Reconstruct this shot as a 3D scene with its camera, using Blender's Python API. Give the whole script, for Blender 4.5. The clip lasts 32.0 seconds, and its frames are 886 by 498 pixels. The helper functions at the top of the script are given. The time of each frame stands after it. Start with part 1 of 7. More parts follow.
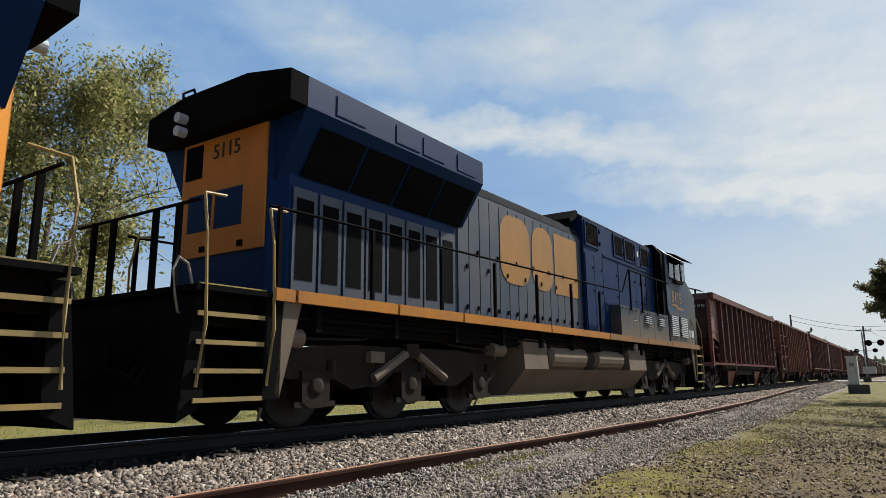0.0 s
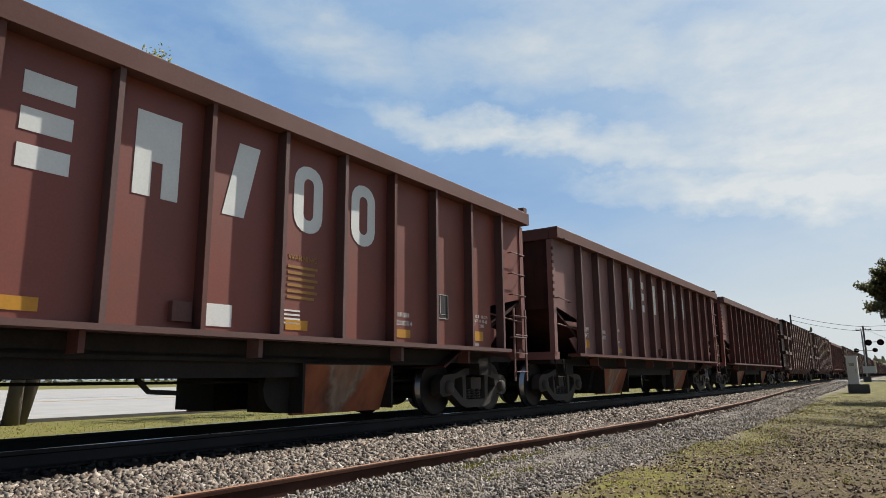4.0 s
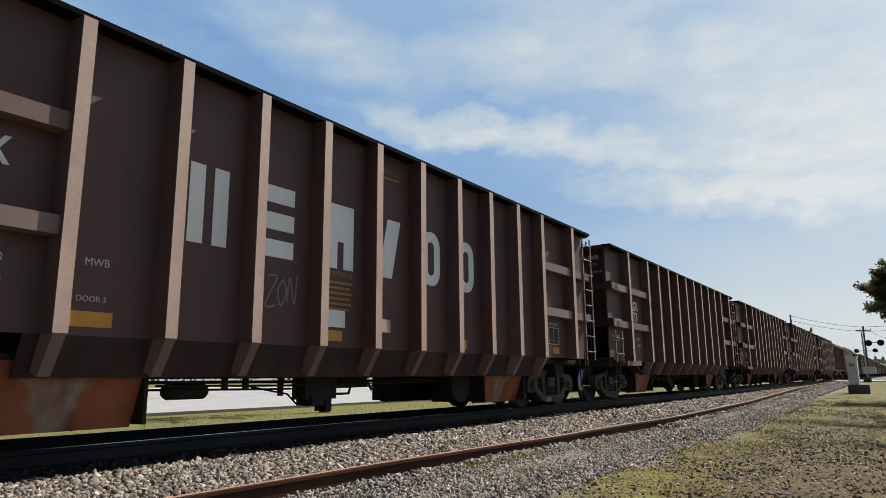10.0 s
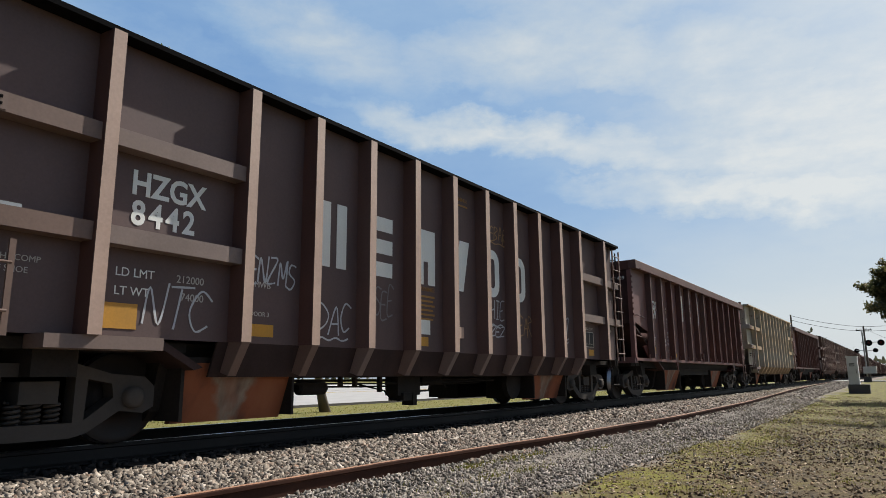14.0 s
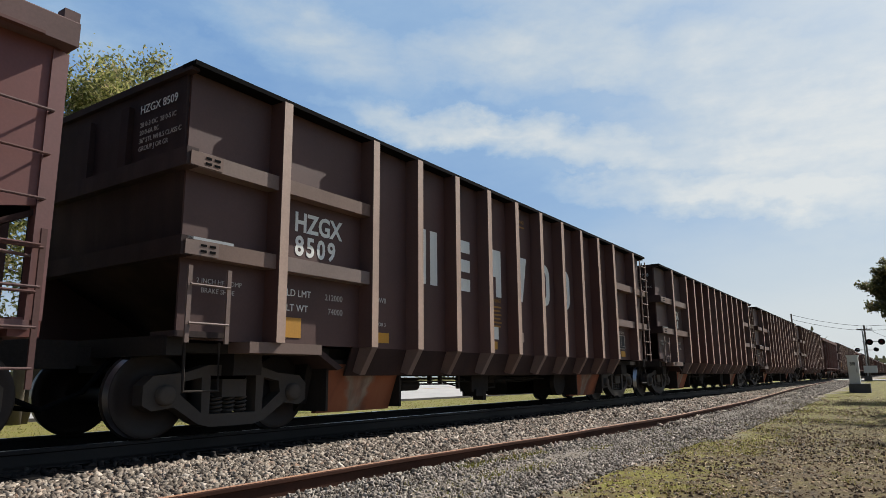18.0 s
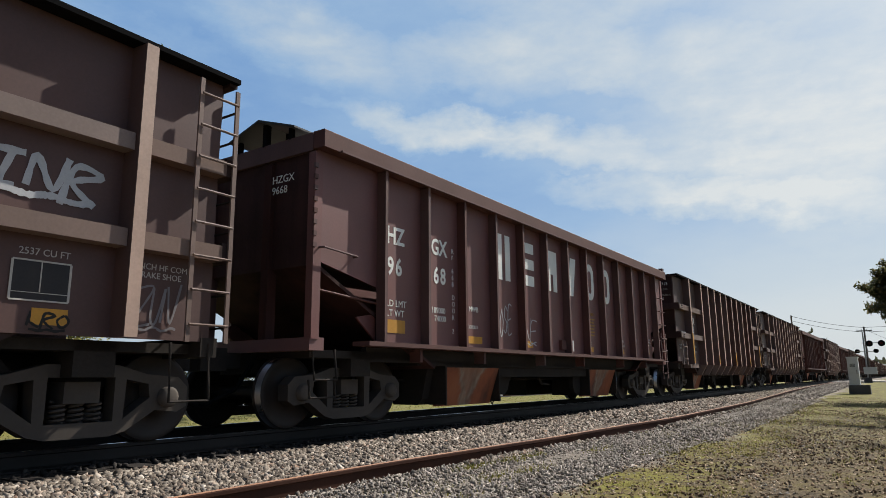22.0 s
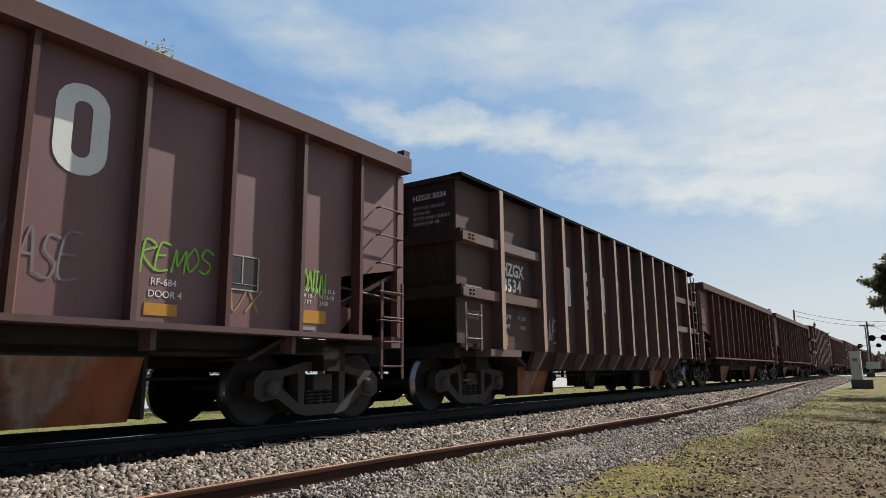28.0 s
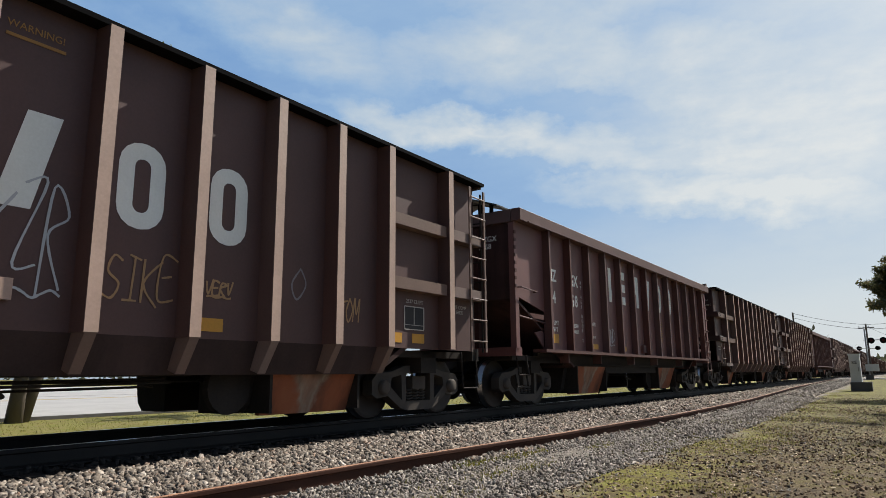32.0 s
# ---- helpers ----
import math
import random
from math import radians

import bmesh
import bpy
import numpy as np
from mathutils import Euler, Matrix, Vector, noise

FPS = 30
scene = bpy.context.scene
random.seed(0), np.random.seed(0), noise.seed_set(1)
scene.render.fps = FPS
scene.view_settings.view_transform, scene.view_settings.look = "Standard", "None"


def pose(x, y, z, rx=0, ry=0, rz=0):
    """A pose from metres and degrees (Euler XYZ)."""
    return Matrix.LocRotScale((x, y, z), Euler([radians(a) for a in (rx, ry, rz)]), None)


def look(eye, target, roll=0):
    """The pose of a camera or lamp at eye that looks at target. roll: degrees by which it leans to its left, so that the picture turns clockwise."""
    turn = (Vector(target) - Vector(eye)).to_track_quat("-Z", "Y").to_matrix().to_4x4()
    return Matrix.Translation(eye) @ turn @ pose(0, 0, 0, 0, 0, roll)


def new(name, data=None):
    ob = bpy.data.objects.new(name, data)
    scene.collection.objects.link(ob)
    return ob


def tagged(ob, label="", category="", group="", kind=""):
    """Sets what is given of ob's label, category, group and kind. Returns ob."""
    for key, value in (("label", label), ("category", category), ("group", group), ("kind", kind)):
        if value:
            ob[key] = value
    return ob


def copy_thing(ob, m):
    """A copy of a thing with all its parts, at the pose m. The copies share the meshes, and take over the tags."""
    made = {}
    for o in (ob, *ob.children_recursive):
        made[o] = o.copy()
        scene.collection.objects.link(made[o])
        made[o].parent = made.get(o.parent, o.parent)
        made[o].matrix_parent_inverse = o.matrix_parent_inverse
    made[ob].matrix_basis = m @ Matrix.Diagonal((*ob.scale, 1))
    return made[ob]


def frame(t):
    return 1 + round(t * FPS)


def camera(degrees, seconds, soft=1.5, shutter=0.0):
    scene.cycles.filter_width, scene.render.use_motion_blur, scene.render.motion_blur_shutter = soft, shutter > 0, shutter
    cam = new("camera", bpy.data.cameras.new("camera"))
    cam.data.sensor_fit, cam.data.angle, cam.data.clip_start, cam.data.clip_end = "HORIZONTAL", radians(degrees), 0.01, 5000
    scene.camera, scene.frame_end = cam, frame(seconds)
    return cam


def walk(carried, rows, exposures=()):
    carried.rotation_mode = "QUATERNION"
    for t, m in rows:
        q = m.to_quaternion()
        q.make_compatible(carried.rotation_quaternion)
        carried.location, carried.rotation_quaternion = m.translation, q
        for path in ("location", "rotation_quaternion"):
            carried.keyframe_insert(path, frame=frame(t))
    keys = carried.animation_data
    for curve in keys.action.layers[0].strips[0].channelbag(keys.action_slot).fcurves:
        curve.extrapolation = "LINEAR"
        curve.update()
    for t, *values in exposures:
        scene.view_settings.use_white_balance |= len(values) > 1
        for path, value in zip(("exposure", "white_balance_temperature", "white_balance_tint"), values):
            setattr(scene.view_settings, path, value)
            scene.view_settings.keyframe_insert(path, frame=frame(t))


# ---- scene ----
V = 15.7787            # train speed, metres a second, towards -x
EYE = (0.0, -7.5218, 0.6217)


def aim(dx, dy):
    """The camera's pose with its picture nudged by a small turn (thousandths of a radian to the right and down)."""
    yaw = 0.97360 - dx * 0.00085
    pitch = 0.19088 + dy * 0.00085
    d = Vector((math.sin(yaw) * math.cos(pitch), math.cos(yaw) * math.cos(pitch), math.sin(pitch)))
    return look(EYE, Vector(EYE) + d, -0.504)


cam = camera(67.3, 32.0, 0.7)
walk(cam, [(t, aim(dx, dy)) for t, dx, dy in (
    (0.0, 0, 0.5), (1.0, 0, 0), (3.5, 0, 0), (6.0, -0.5, -0.5), (7.5, 0, -1), (9.0, 0, 0), (11.0, 0, 1), (12.5, 0, -1),
    (13.5, 0.5, 1), (14.5, 0.5, -0.5), (16.5, 1.5, -1), (18.0, 1.3, -1), (20.0, 1, 0), (21.0, 1, 1.3), (22.5, 1, 1.5),
    (23.5, 1.5, 1.2), (24.0, 2, -0.5), (24.5, 3, -5), (25.0, 2, -4), (25.5, 4, -6), (27.5, 4.2, -9.3), (28.0, 5, -7.8),
    (28.5, 4.5, -5), (29.0, 3, -7.8), (29.5, 3.2, -9.3), (30.0, 3, -8), (30.5, 4.6, -7.5), (31.0, 4.8, -5),
    (31.5, 4.4, -5), (32.0, 3.6, -3.5))], [(0.0, 0.33, 6500, 9)])

# ---- light ----
SUN = Vector((6.0, -1.65, 5.5)).normalized()
world = bpy.data.worlds.new("sky")
scene.world = world
world.use_nodes = True
wn, wl = world.node_tree.nodes, world.node_tree.links
wn.clear()
sky = wn.new("ShaderNodeTexSky")
sky.sky_type = "NISHITA"
sky.sun_disc = False
sky.sun_elevation = math.asin(SUN.z)
sky.sun_rotation = math.atan2(SUN.x, SUN.y)
sky.dust_density, sky.ozone_density, sky.air_density = 2.5, 1.0, 1.0
bg = wn.new("ShaderNodeBackground")
bg.inputs["Strength"].default_value = 0.08
wl.new(sky.outputs[0], bg.inputs[0])
wl.new(bg.outputs[0], wn.new("ShaderNodeOutputWorld").inputs[0])
lamp = bpy.data.lights.new("sun", "SUN")
lamp.energy, lamp.angle, lamp.color = 4.8, radians(0.53), (1.0, 0.955, 0.89)
sun = new("sun", lamp)
sun.matrix_basis = look((0, 0, 60), Vector((0, 0, 60)) - SUN)
scene.view_settings.exposure = 0.0

# ---- materials ----
def nodes(name):
    m = bpy.data.materials.new(name)
    m.use_nodes = True
    n, l = m.node_tree.nodes, m.node_tree.links
    return m, n, l, n["Principled BSDF"]


def noise_at(n, l, scale, detail=4.0, stretch=(1, 1, 1), rough=0.55, space="Object"):
    tc, mp, tx = n.new("ShaderNodeTexCoord"), n.new("ShaderNodeMapping"), n.new("ShaderNodeTexNoise")
    mp.inputs["Scale"].default_value = stretch
    tx.inputs["Scale"].default_value, tx.inputs["Detail"].default_value = scale, detail
    tx.inputs["Roughness"].default_value = rough
    l.new(tc.outputs[space], mp.inputs[0])
    l.new(mp.outputs[0], tx.inputs["Vector"])
    return tx.outputs["Fac"]


def ramp(n, l, fac, stops):
    r = n.new("ShaderNodeValToRGB")
    e = r.color_ramp.elements
    e[0].position, e[0].color = stops[0][0], (*stops[0][1], 1)
    e[1].position, e[1].color = stops[-1][0], (*stops[-1][1], 1)
    for p, c in stops[1:-1]:
        k = e.new(p)
        k.color = (*c, 1)
    l.new(fac, r.inputs[0])
    return r.outputs[0]


def mix(n, l, fac, a, b, mode="MIX"):
    m = n.new("ShaderNodeMix")
    m.data_type, m.blend_type = "RGBA", mode
    for sock, val in ((m.inputs[0], fac), (m.inputs[6], a), (m.inputs[7], b)):
        if isinstance(val, (int, float)):
            sock.default_value = val
        elif isinstance(val, tuple):
            sock.default_value = (*val, 1)
        else:
            l.new(val, sock)
    return m.outputs[2]


def bump(n, l, bsdf, fac, strength=0.3, dist=0.01):
    b = n.new("ShaderNodeBump")
    b.inputs["Strength"].default_value, b.inputs["Distance"].default_value = strength, dist
    l.new(fac, b.inputs["Height"])
    l.new(b.outputs[0], bsdf.inputs["Normal"])


def paint(name, base, dirt, rough=0.5, metal=0.0, streak=0.5, grain=0.16, rust=None, vary=0.0, spec=0.28, low=None, rust_at=0.6):
    """Weathered paint: base colour, dirt in blotches, downward streaks, fine grain, rust spots."""
    m, n, l, b = nodes(name)
    big = noise_at(n, l, 0.9, 5)
    col = mix(n, l, ramp(n, l, big, [(0.35, (0, 0, 0)), (0.75, (1, 1, 1))]), base, dirt)
    st = ramp(n, l, noise_at(n, l, 2.2, 6, (1.6, 1.6, 0.16)), [(0.45, (0, 0, 0)), (0.8, (streak,) * 3)])
    col = mix(n, l, st, col, dirt)
    fine = noise_at(n, l, 38, 5)
    col = mix(n, l, grain, col, ramp(n, l, fine, [(0.25, tuple(0.45 * c for c in base)), (0.75, tuple(min(1, 1.4 * c) for c in base))]))
    if rust:
        sp = ramp(n, l, noise_at(n, l, 4.5, 8, rough=0.72), [(rust_at, (0, 0, 0)), (rust_at + 0.08, (1, 1, 1))])
        col = mix(n, l, sp, col, rust)
    if low:
        tc, sep, ml, mr = n.new("ShaderNodeTexCoord"), n.new("ShaderNodeSeparateXYZ"), n.new("ShaderNodeMath"), n.new("ShaderNodeMapRange")
        l.new(tc.outputs["Object"], sep.inputs[0])
        ml.operation = "MULTIPLY_ADD"
        l.new(noise_at(n, l, 3.0, 5), ml.inputs[0])
        ml.inputs[1].default_value = 0.5
        l.new(sep.outputs["Z"], ml.inputs[2])
        mr.inputs["From Min"].default_value, mr.inputs["From Max"].default_value = low[0] + 0.25, low[1] + 0.25
        l.new(ml.outputs[0], mr.inputs["Value"])
        col = mix(n, l, mr.outputs[0], col, low[2])
    if vary:
        oi = n.new("ShaderNodeObjectInfo")
        hv = n.new("ShaderNodeHueSaturation")
        mr = n.new("ShaderNodeMapRange")
        mr.inputs["To Min"].default_value, mr.inputs["To Max"].default_value = 1 - vary, 1 + vary
        l.new(oi.outputs["Random"], mr.inputs["Value"])
        l.new(mr.outputs[0], hv.inputs["Value"])
        ms = n.new("ShaderNodeMapRange")
        ms.inputs["To Min"].default_value, ms.inputs["To Max"].default_value = 1.1, 0.72
        l.new(oi.outputs["Random"], ms.inputs["Value"])
        l.new(ms.outputs[0], hv.inputs["Saturation"])
        l.new(col, hv.inputs["Color"])
        col = hv.outputs[0]
    l.new(col, b.inputs["Base Color"])
    b.inputs["Metallic"].default_value = metal
    rr = n.new("ShaderNodeMapRange")
    rr.inputs["To Min"].default_value, rr.inputs["To Max"].default_value = max(0.05, rough - 0.12), min(1, rough + 0.2)
    l.new(big, rr.inputs["Value"])
    l.new(rr.outputs[0], b.inputs["Roughness"])
    b.inputs["Specular IOR Level"].default_value = spec
    bump(n, l, b, fine, 0.12, 0.004)
    return m


MAROON = paint("maroon_paint", (0.262, 0.078, 0.055), (0.195, 0.076, 0.056), 0.5, streak=0.5, vary=0.1, spec=0.4)
MAROON_DARK = paint("faded_maroon_paint", (0.188, 0.062, 0.052), (0.144, 0.060, 0.051), 0.5, streak=0.5, vary=0.12, spec=0.45)
MAROON_RIM = paint("maroon_rim", (0.165, 0.070, 0.054), (0.115, 0.058, 0.047), 0.7, vary=0.1)
MAROON_DARK_RIM = paint("faded_maroon_rim", (0.135, 0.060, 0.050), (0.095, 0.050, 0.043), 0.7, vary=0.12)
# Rim paint darkened for the shaded sides of the ribs.
SHADED_MAROON_WEB = paint("shaded_maroon_rib_web", (0.12, 0.052, 0.042), (0.08, 0.042, 0.035), 0.65, vary=0.1)
# Grime, and the shade of the end facing away from the sun, in one colour.
MAROON_END = paint("grimy_shaded_maroon_end", (0.075, 0.030, 0.025), (0.022, 0.014, 0.012), 0.7, streak=0.9, vary=0.12, spec=0.12)
RUSSET = paint("russet_brown_paint", (0.18, 0.074, 0.047), (0.13, 0.066, 0.046), 0.58, streak=0.5, spec=0.25)
RUSSET_RIM = paint("russet_rim", (0.21, 0.105, 0.072), (0.15, 0.08, 0.056), 0.65, streak=0.5)
# Same for the brown cars: grime plus painted-in shade.
BROWN_END = paint("grimy_shaded_brown_end", (0.062, 0.034, 0.029), (0.025, 0.017, 0.015), 0.7, streak=0.9, vary=0.15, spec=0.12)
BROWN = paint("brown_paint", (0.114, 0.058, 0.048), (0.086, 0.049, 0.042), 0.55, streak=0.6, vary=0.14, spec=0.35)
# Brown made much paler: sunlight on the outer rib faces put into the colour.
SUNLIT_BROWN_RIB = paint("sunlit_brown_rib", (0.50, 0.34, 0.26), (0.34, 0.23, 0.175), 0.52, streak=0.7, spec=0.45)
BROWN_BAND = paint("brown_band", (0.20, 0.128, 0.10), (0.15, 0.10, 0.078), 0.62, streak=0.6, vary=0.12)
GREY_PAINT = paint("pale_grey_paint", (0.37, 0.37, 0.34), (0.33, 0.25, 0.15), 0.55, streak=0.6, rust=(0.14, 0.07, 0.035))
GREY_RIB = paint("rusty_cream_rib", (0.47, 0.35, 0.21), (0.32, 0.18, 0.085), 0.6, streak=0.8, rust=(0.16, 0.07, 0.03))
UNDER = paint("grimy_black_steel", (0.026, 0.022, 0.019), (0.055, 0.046, 0.039), 0.75, grain=0.4, spec=0.1)
LUNDER = paint("oily_black_steel", (0.008, 0.007, 0.006), (0.018, 0.014, 0.011), 0.8, grain=0.4, spec=0.04)
TRUCK = paint("dusty_truck_steel", (0.060, 0.050, 0.042), (0.105, 0.088, 0.073), 0.7, streak=0.3, spec=0.15)
WHEEL = paint("dark_wheel_steel", (0.020, 0.016, 0.014), (0.042, 0.029, 0.023), 0.5, 0.2)
TREAD = paint("polished_tread", (0.45, 0.45, 0.46), (0.25, 0.24, 0.24), 0.25, 1.0, grain=0.1)
DUST = paint("ballast_dust", (0.30, 0.26, 0.21), (0.2, 0.17, 0.13), 0.9, streak=0.3)
WHITE = paint("white_stencil", (0.87, 0.87, 0.80), (0.72, 0.71, 0.64), 0.6, grain=0.12, streak=0.25)
BLACKL = paint("black_stencil", (0.025, 0.025, 0.027), (0.06, 0.05, 0.045), 0.6, grain=0.2)
YELLOW = paint("yellow_reflector", (0.62, 0.30, 0.03), (0.40, 0.21, 0.05), 0.45, streak=0.4)
AMBER = paint("amber_stencil", (0.42, 0.22, 0.05), (0.25, 0.13, 0.05), 0.6)
BLUE = paint("dark_blue_paint", (0.004, 0.027, 0.105), (0.006, 0.030, 0.09), 0.5, streak=0.4, grain=0.12, spec=0.12)
LOCO_GREY = paint("dusty_grey_blue", (0.050, 0.064, 0.080), (0.085, 0.082, 0.078), 0.5, streak=0.6, low=(2.35, 1.65, (0.17, 0.125, 0.085)))
ORANGE = paint("loco_yellow_paint", (0.62, 0.235, 0.022), (0.36, 0.16, 0.04), 0.42, streak=0.45, grain=0.2)
WORN_STRIPE = paint("worn_gold_stripe", (0.33, 0.16, 0.035), (0.20, 0.13, 0.08), 0.65, streak=0.9, rust=(0.055, 0.036, 0.024), rust_at=0.58)
WORN_GOLD = paint("worn_gold_paint", (0.48, 0.235, 0.06), (0.33, 0.18, 0.07), 0.5, streak=0.5, grain=0.25)
# Dusty blue, lightened to include the grazing sun on the hood side.
SUNLIT_HOOD_BLUE = paint("faded_blue_paint", (0.048, 0.070, 0.105), (0.10, 0.105, 0.11), 0.45, streak=0.5, grain=0.15, spec=0.4)
# For covers added over the hood tops to keep sun glare off them.
ROOF = paint("matt_dark_hood_roof", (0.02, 0.025, 0.032), (0.012, 0.012, 0.012), 0.9, spec=0.04)
HOSE = paint("pale_dusty_hose", (0.42, 0.37, 0.31), (0.25, 0.21, 0.17), 0.7, streak=0.2)
LTRUCK = paint("dusty_brown_truck", (0.020, 0.015, 0.011), (0.045, 0.034, 0.024), 0.75, streak=0.3, spec=0.1)
LOCO_BLUE = paint("dusty_blue_paint", (0.010, 0.034, 0.092), (0.03, 0.05, 0.08), 0.4, streak=0.4, grain=0.2, spec=0.25)
TANK = paint("dusty_tank", (0.17, 0.128, 0.090), (0.235, 0.185, 0.135), 0.75, streak=0.3, spec=0.15)
BLACK = paint("matt_black", (0.005, 0.005, 0.0055), (0.012, 0.0115, 0.011), 0.9, spec=0.03)
HANDRAIL = paint("worn_yellow_handrail", (0.5, 0.33, 0.08), (0.25, 0.2, 0.12), 0.5)
HATCH = paint("grey_green_plate", (0.07, 0.078, 0.072), (0.04, 0.04, 0.036), 0.6)
STEEL = paint("galvanised_steel", (0.38, 0.39, 0.39), (0.25, 0.25, 0.24), 0.45, 0.7)
SILVER = paint("silver_cabinet", (0.66, 0.68, 0.69), (0.52, 0.52, 0.5), 0.5, 0.1, streak=0.3, grain=0.12)
# One rusty rail in two tones: shade painted on its sides, sun on top.
SHADED_RAILSIDE = paint("shaded_rusty_rail_side", (0.062, 0.027, 0.017), (0.032, 0.016, 0.012), 0.8, streak=0.2, spec=0.1)
SUNLIT_RAILTOP = paint("rusty_rail", (0.40, 0.21, 0.125), (0.27, 0.14, 0.09), 0.7, streak=0.2)
DARKRAIL = paint("dark_rail", (0.018, 0.014, 0.012), (0.01, 0.009, 0.008), 0.6)
TIEWOOD = paint("creosoted_tie", (0.018, 0.014, 0.012), (0.03, 0.024, 0.02), 0.85)
WOODPOLE = paint("grey_pole_wood", (0.13, 0.11, 0.09), (0.08, 0.068, 0.056), 0.85)
BARK = paint("bark", (0.085, 0.068, 0.052), (0.15, 0.13, 0.11), 0.9)
REDLENS = paint("dark_red_lens", (0.12, 0.008, 0.008), (0.06, 0.01, 0.01), 0.2)
PAVED = paint("sunlit_concrete_road", (0.43, 0.415, 0.395), (0.35, 0.34, 0.325), 0.85, streak=0.2)
LINEY = paint("road_line_yellow", (0.55, 0.38, 0.08), (0.4, 0.32, 0.15), 0.8)
CONC = paint("concrete_base", (0.12, 0.115, 0.11), (0.08, 0.075, 0.07), 0.9)
def chute_mat():
    """Rusty plate with a pale fan of stone dust, wide above and narrow below."""
    m, n, l, b = nodes("dusty_rusty_chute")
    tc, sp = n.new("ShaderNodeTexCoord"), n.new("ShaderNodeSeparateXYZ")
    l.new(tc.outputs["Generated"], sp.inputs[0])

    def math_node(op, a, c, d=None):
        q = n.new("ShaderNodeMath")
        q.operation = op
        for k, v in enumerate((a, c, d)):
            if v is None:
                continue
            if isinstance(v, (int, float)):
                q.inputs[k].default_value = v
            else:
                l.new(v, q.inputs[k])
        return q.outputs[0]
    wob = math_node("MULTIPLY_ADD", noise_at(n, l, 5, 5), 0.24, -0.12)
    off = math_node("ABSOLUTE", math_node("ADD", math_node("SUBTRACT", sp.outputs["X"], 0.47), wob), 0)
    wide = math_node("MULTIPLY_ADD", math_node("POWER", sp.outputs["Z"], 1.3), 0.19, 0.035)
    r = n.new("ShaderNodeMapRange")
    r.interpolation_type = "SMOOTHSTEP"
    r.inputs["From Min"].default_value, r.inputs["From Max"].default_value = 0.07, -0.03
    l.new(math_node("SUBTRACT", off, wide), r.inputs["Value"])
    rust = ramp(n, l, noise_at(n, l, 2.5, 7, (1, 1, 0.4)), [(0.3, (0.10, 0.036, 0.02)), (0.5, (0.27, 0.08, 0.03)), (0.8, (0.33, 0.12, 0.05))])
    dust = ramp(n, l, noise_at(n, l, 9, 6, (1, 1, 0.3)), [(0.3, (0.16, 0.12, 0.085)), (0.7, (0.33, 0.27, 0.20))])
    streak = math_node("MAXIMUM", math_node("SUBTRACT", 1.0, math_node("MULTIPLY", math_node("ABSOLUTE", math_node("SUBTRACT", off, wide), 0), 13.0)), 0.0)
    fade = math_node("MINIMUM", math_node("MULTIPLY_ADD", r.outputs[0], 0.5, math_node("MULTIPLY", streak, 0.45)), 0.95)
    l.new(mix(n, l, fade, rust, dust), b.inputs["Base Color"])
    b.inputs["Roughness"].default_value = 0.85
    bump(n, l, b, noise_at(n, l, 40, 4), 0.2, 0.004)
    return m


CHUTE = chute_mat()
SPRAYS = {c: paint("spray_" + c, v, tuple(0.75 * x for x in v), 0.6, grain=0.15) for c, v in (
    ("white", (0.55, 0.55, 0.55)), ("grey", (0.22, 0.2, 0.2)), ("green", (0.25, 0.55, 0.06)), ("blue", (0.16, 0.18, 0.45)), ("tan", (0.42, 0.25, 0.12)), ("black", (0.02, 0.018, 0.016)))}
STENCIL = paint("grimy_stencil", (0.56, 0.52, 0.46), (0.36, 0.32, 0.28), 0.7, streak=0.5)


def glass():
    m, n, l, b = nodes("tinted_glass")
    b.inputs["Base Color"].default_value = (0.02, 0.025, 0.03, 1)
    b.inputs["Roughness"].default_value = 0.06
    b.inputs["Specular IOR Level"].default_value = 0.8
    return m


GLASS = glass()


def clear_glass():
    """See-through pane: mostly clear, a little mirror at its surface."""
    m, n, l, b = nodes("clear_pane")
    tr, gl, ms, fr = n.new("ShaderNodeBsdfTransparent"), n.new("ShaderNodeBsdfGlossy"), n.new("ShaderNodeMixShader"), n.new("ShaderNodeFresnel")
    tr.inputs[0].default_value = (0.72, 0.76, 0.76, 1)
    gl.inputs["Roughness"].default_value = 0.03
    fr.inputs["IOR"].default_value = 2.5
    l.new(fr.outputs[0], ms.inputs[0])
    l.new(tr.outputs[0], ms.inputs[1])
    l.new(gl.outputs[0], ms.inputs[2])
    l.new(ms.outputs[0], n["Material Output"].inputs[0])
    return m


PANE = clear_glass()


def car_paint(name, c, rough=0.25):
    m, n, l, b = nodes(name)
    col = mix(n, l, ramp(n, l, noise_at(n, l, 3, 4), [(0.3, (0, 0, 0)), (0.8, (0.5, 0.5, 0.5))]), c, tuple(0.7 * x for x in c))
    l.new(col, b.inputs["Base Color"])
    b.inputs["Metallic"].default_value, b.inputs["Roughness"].default_value = 0.35, rough
    b.inputs["Coat Weight"].default_value = 0.6
    return m


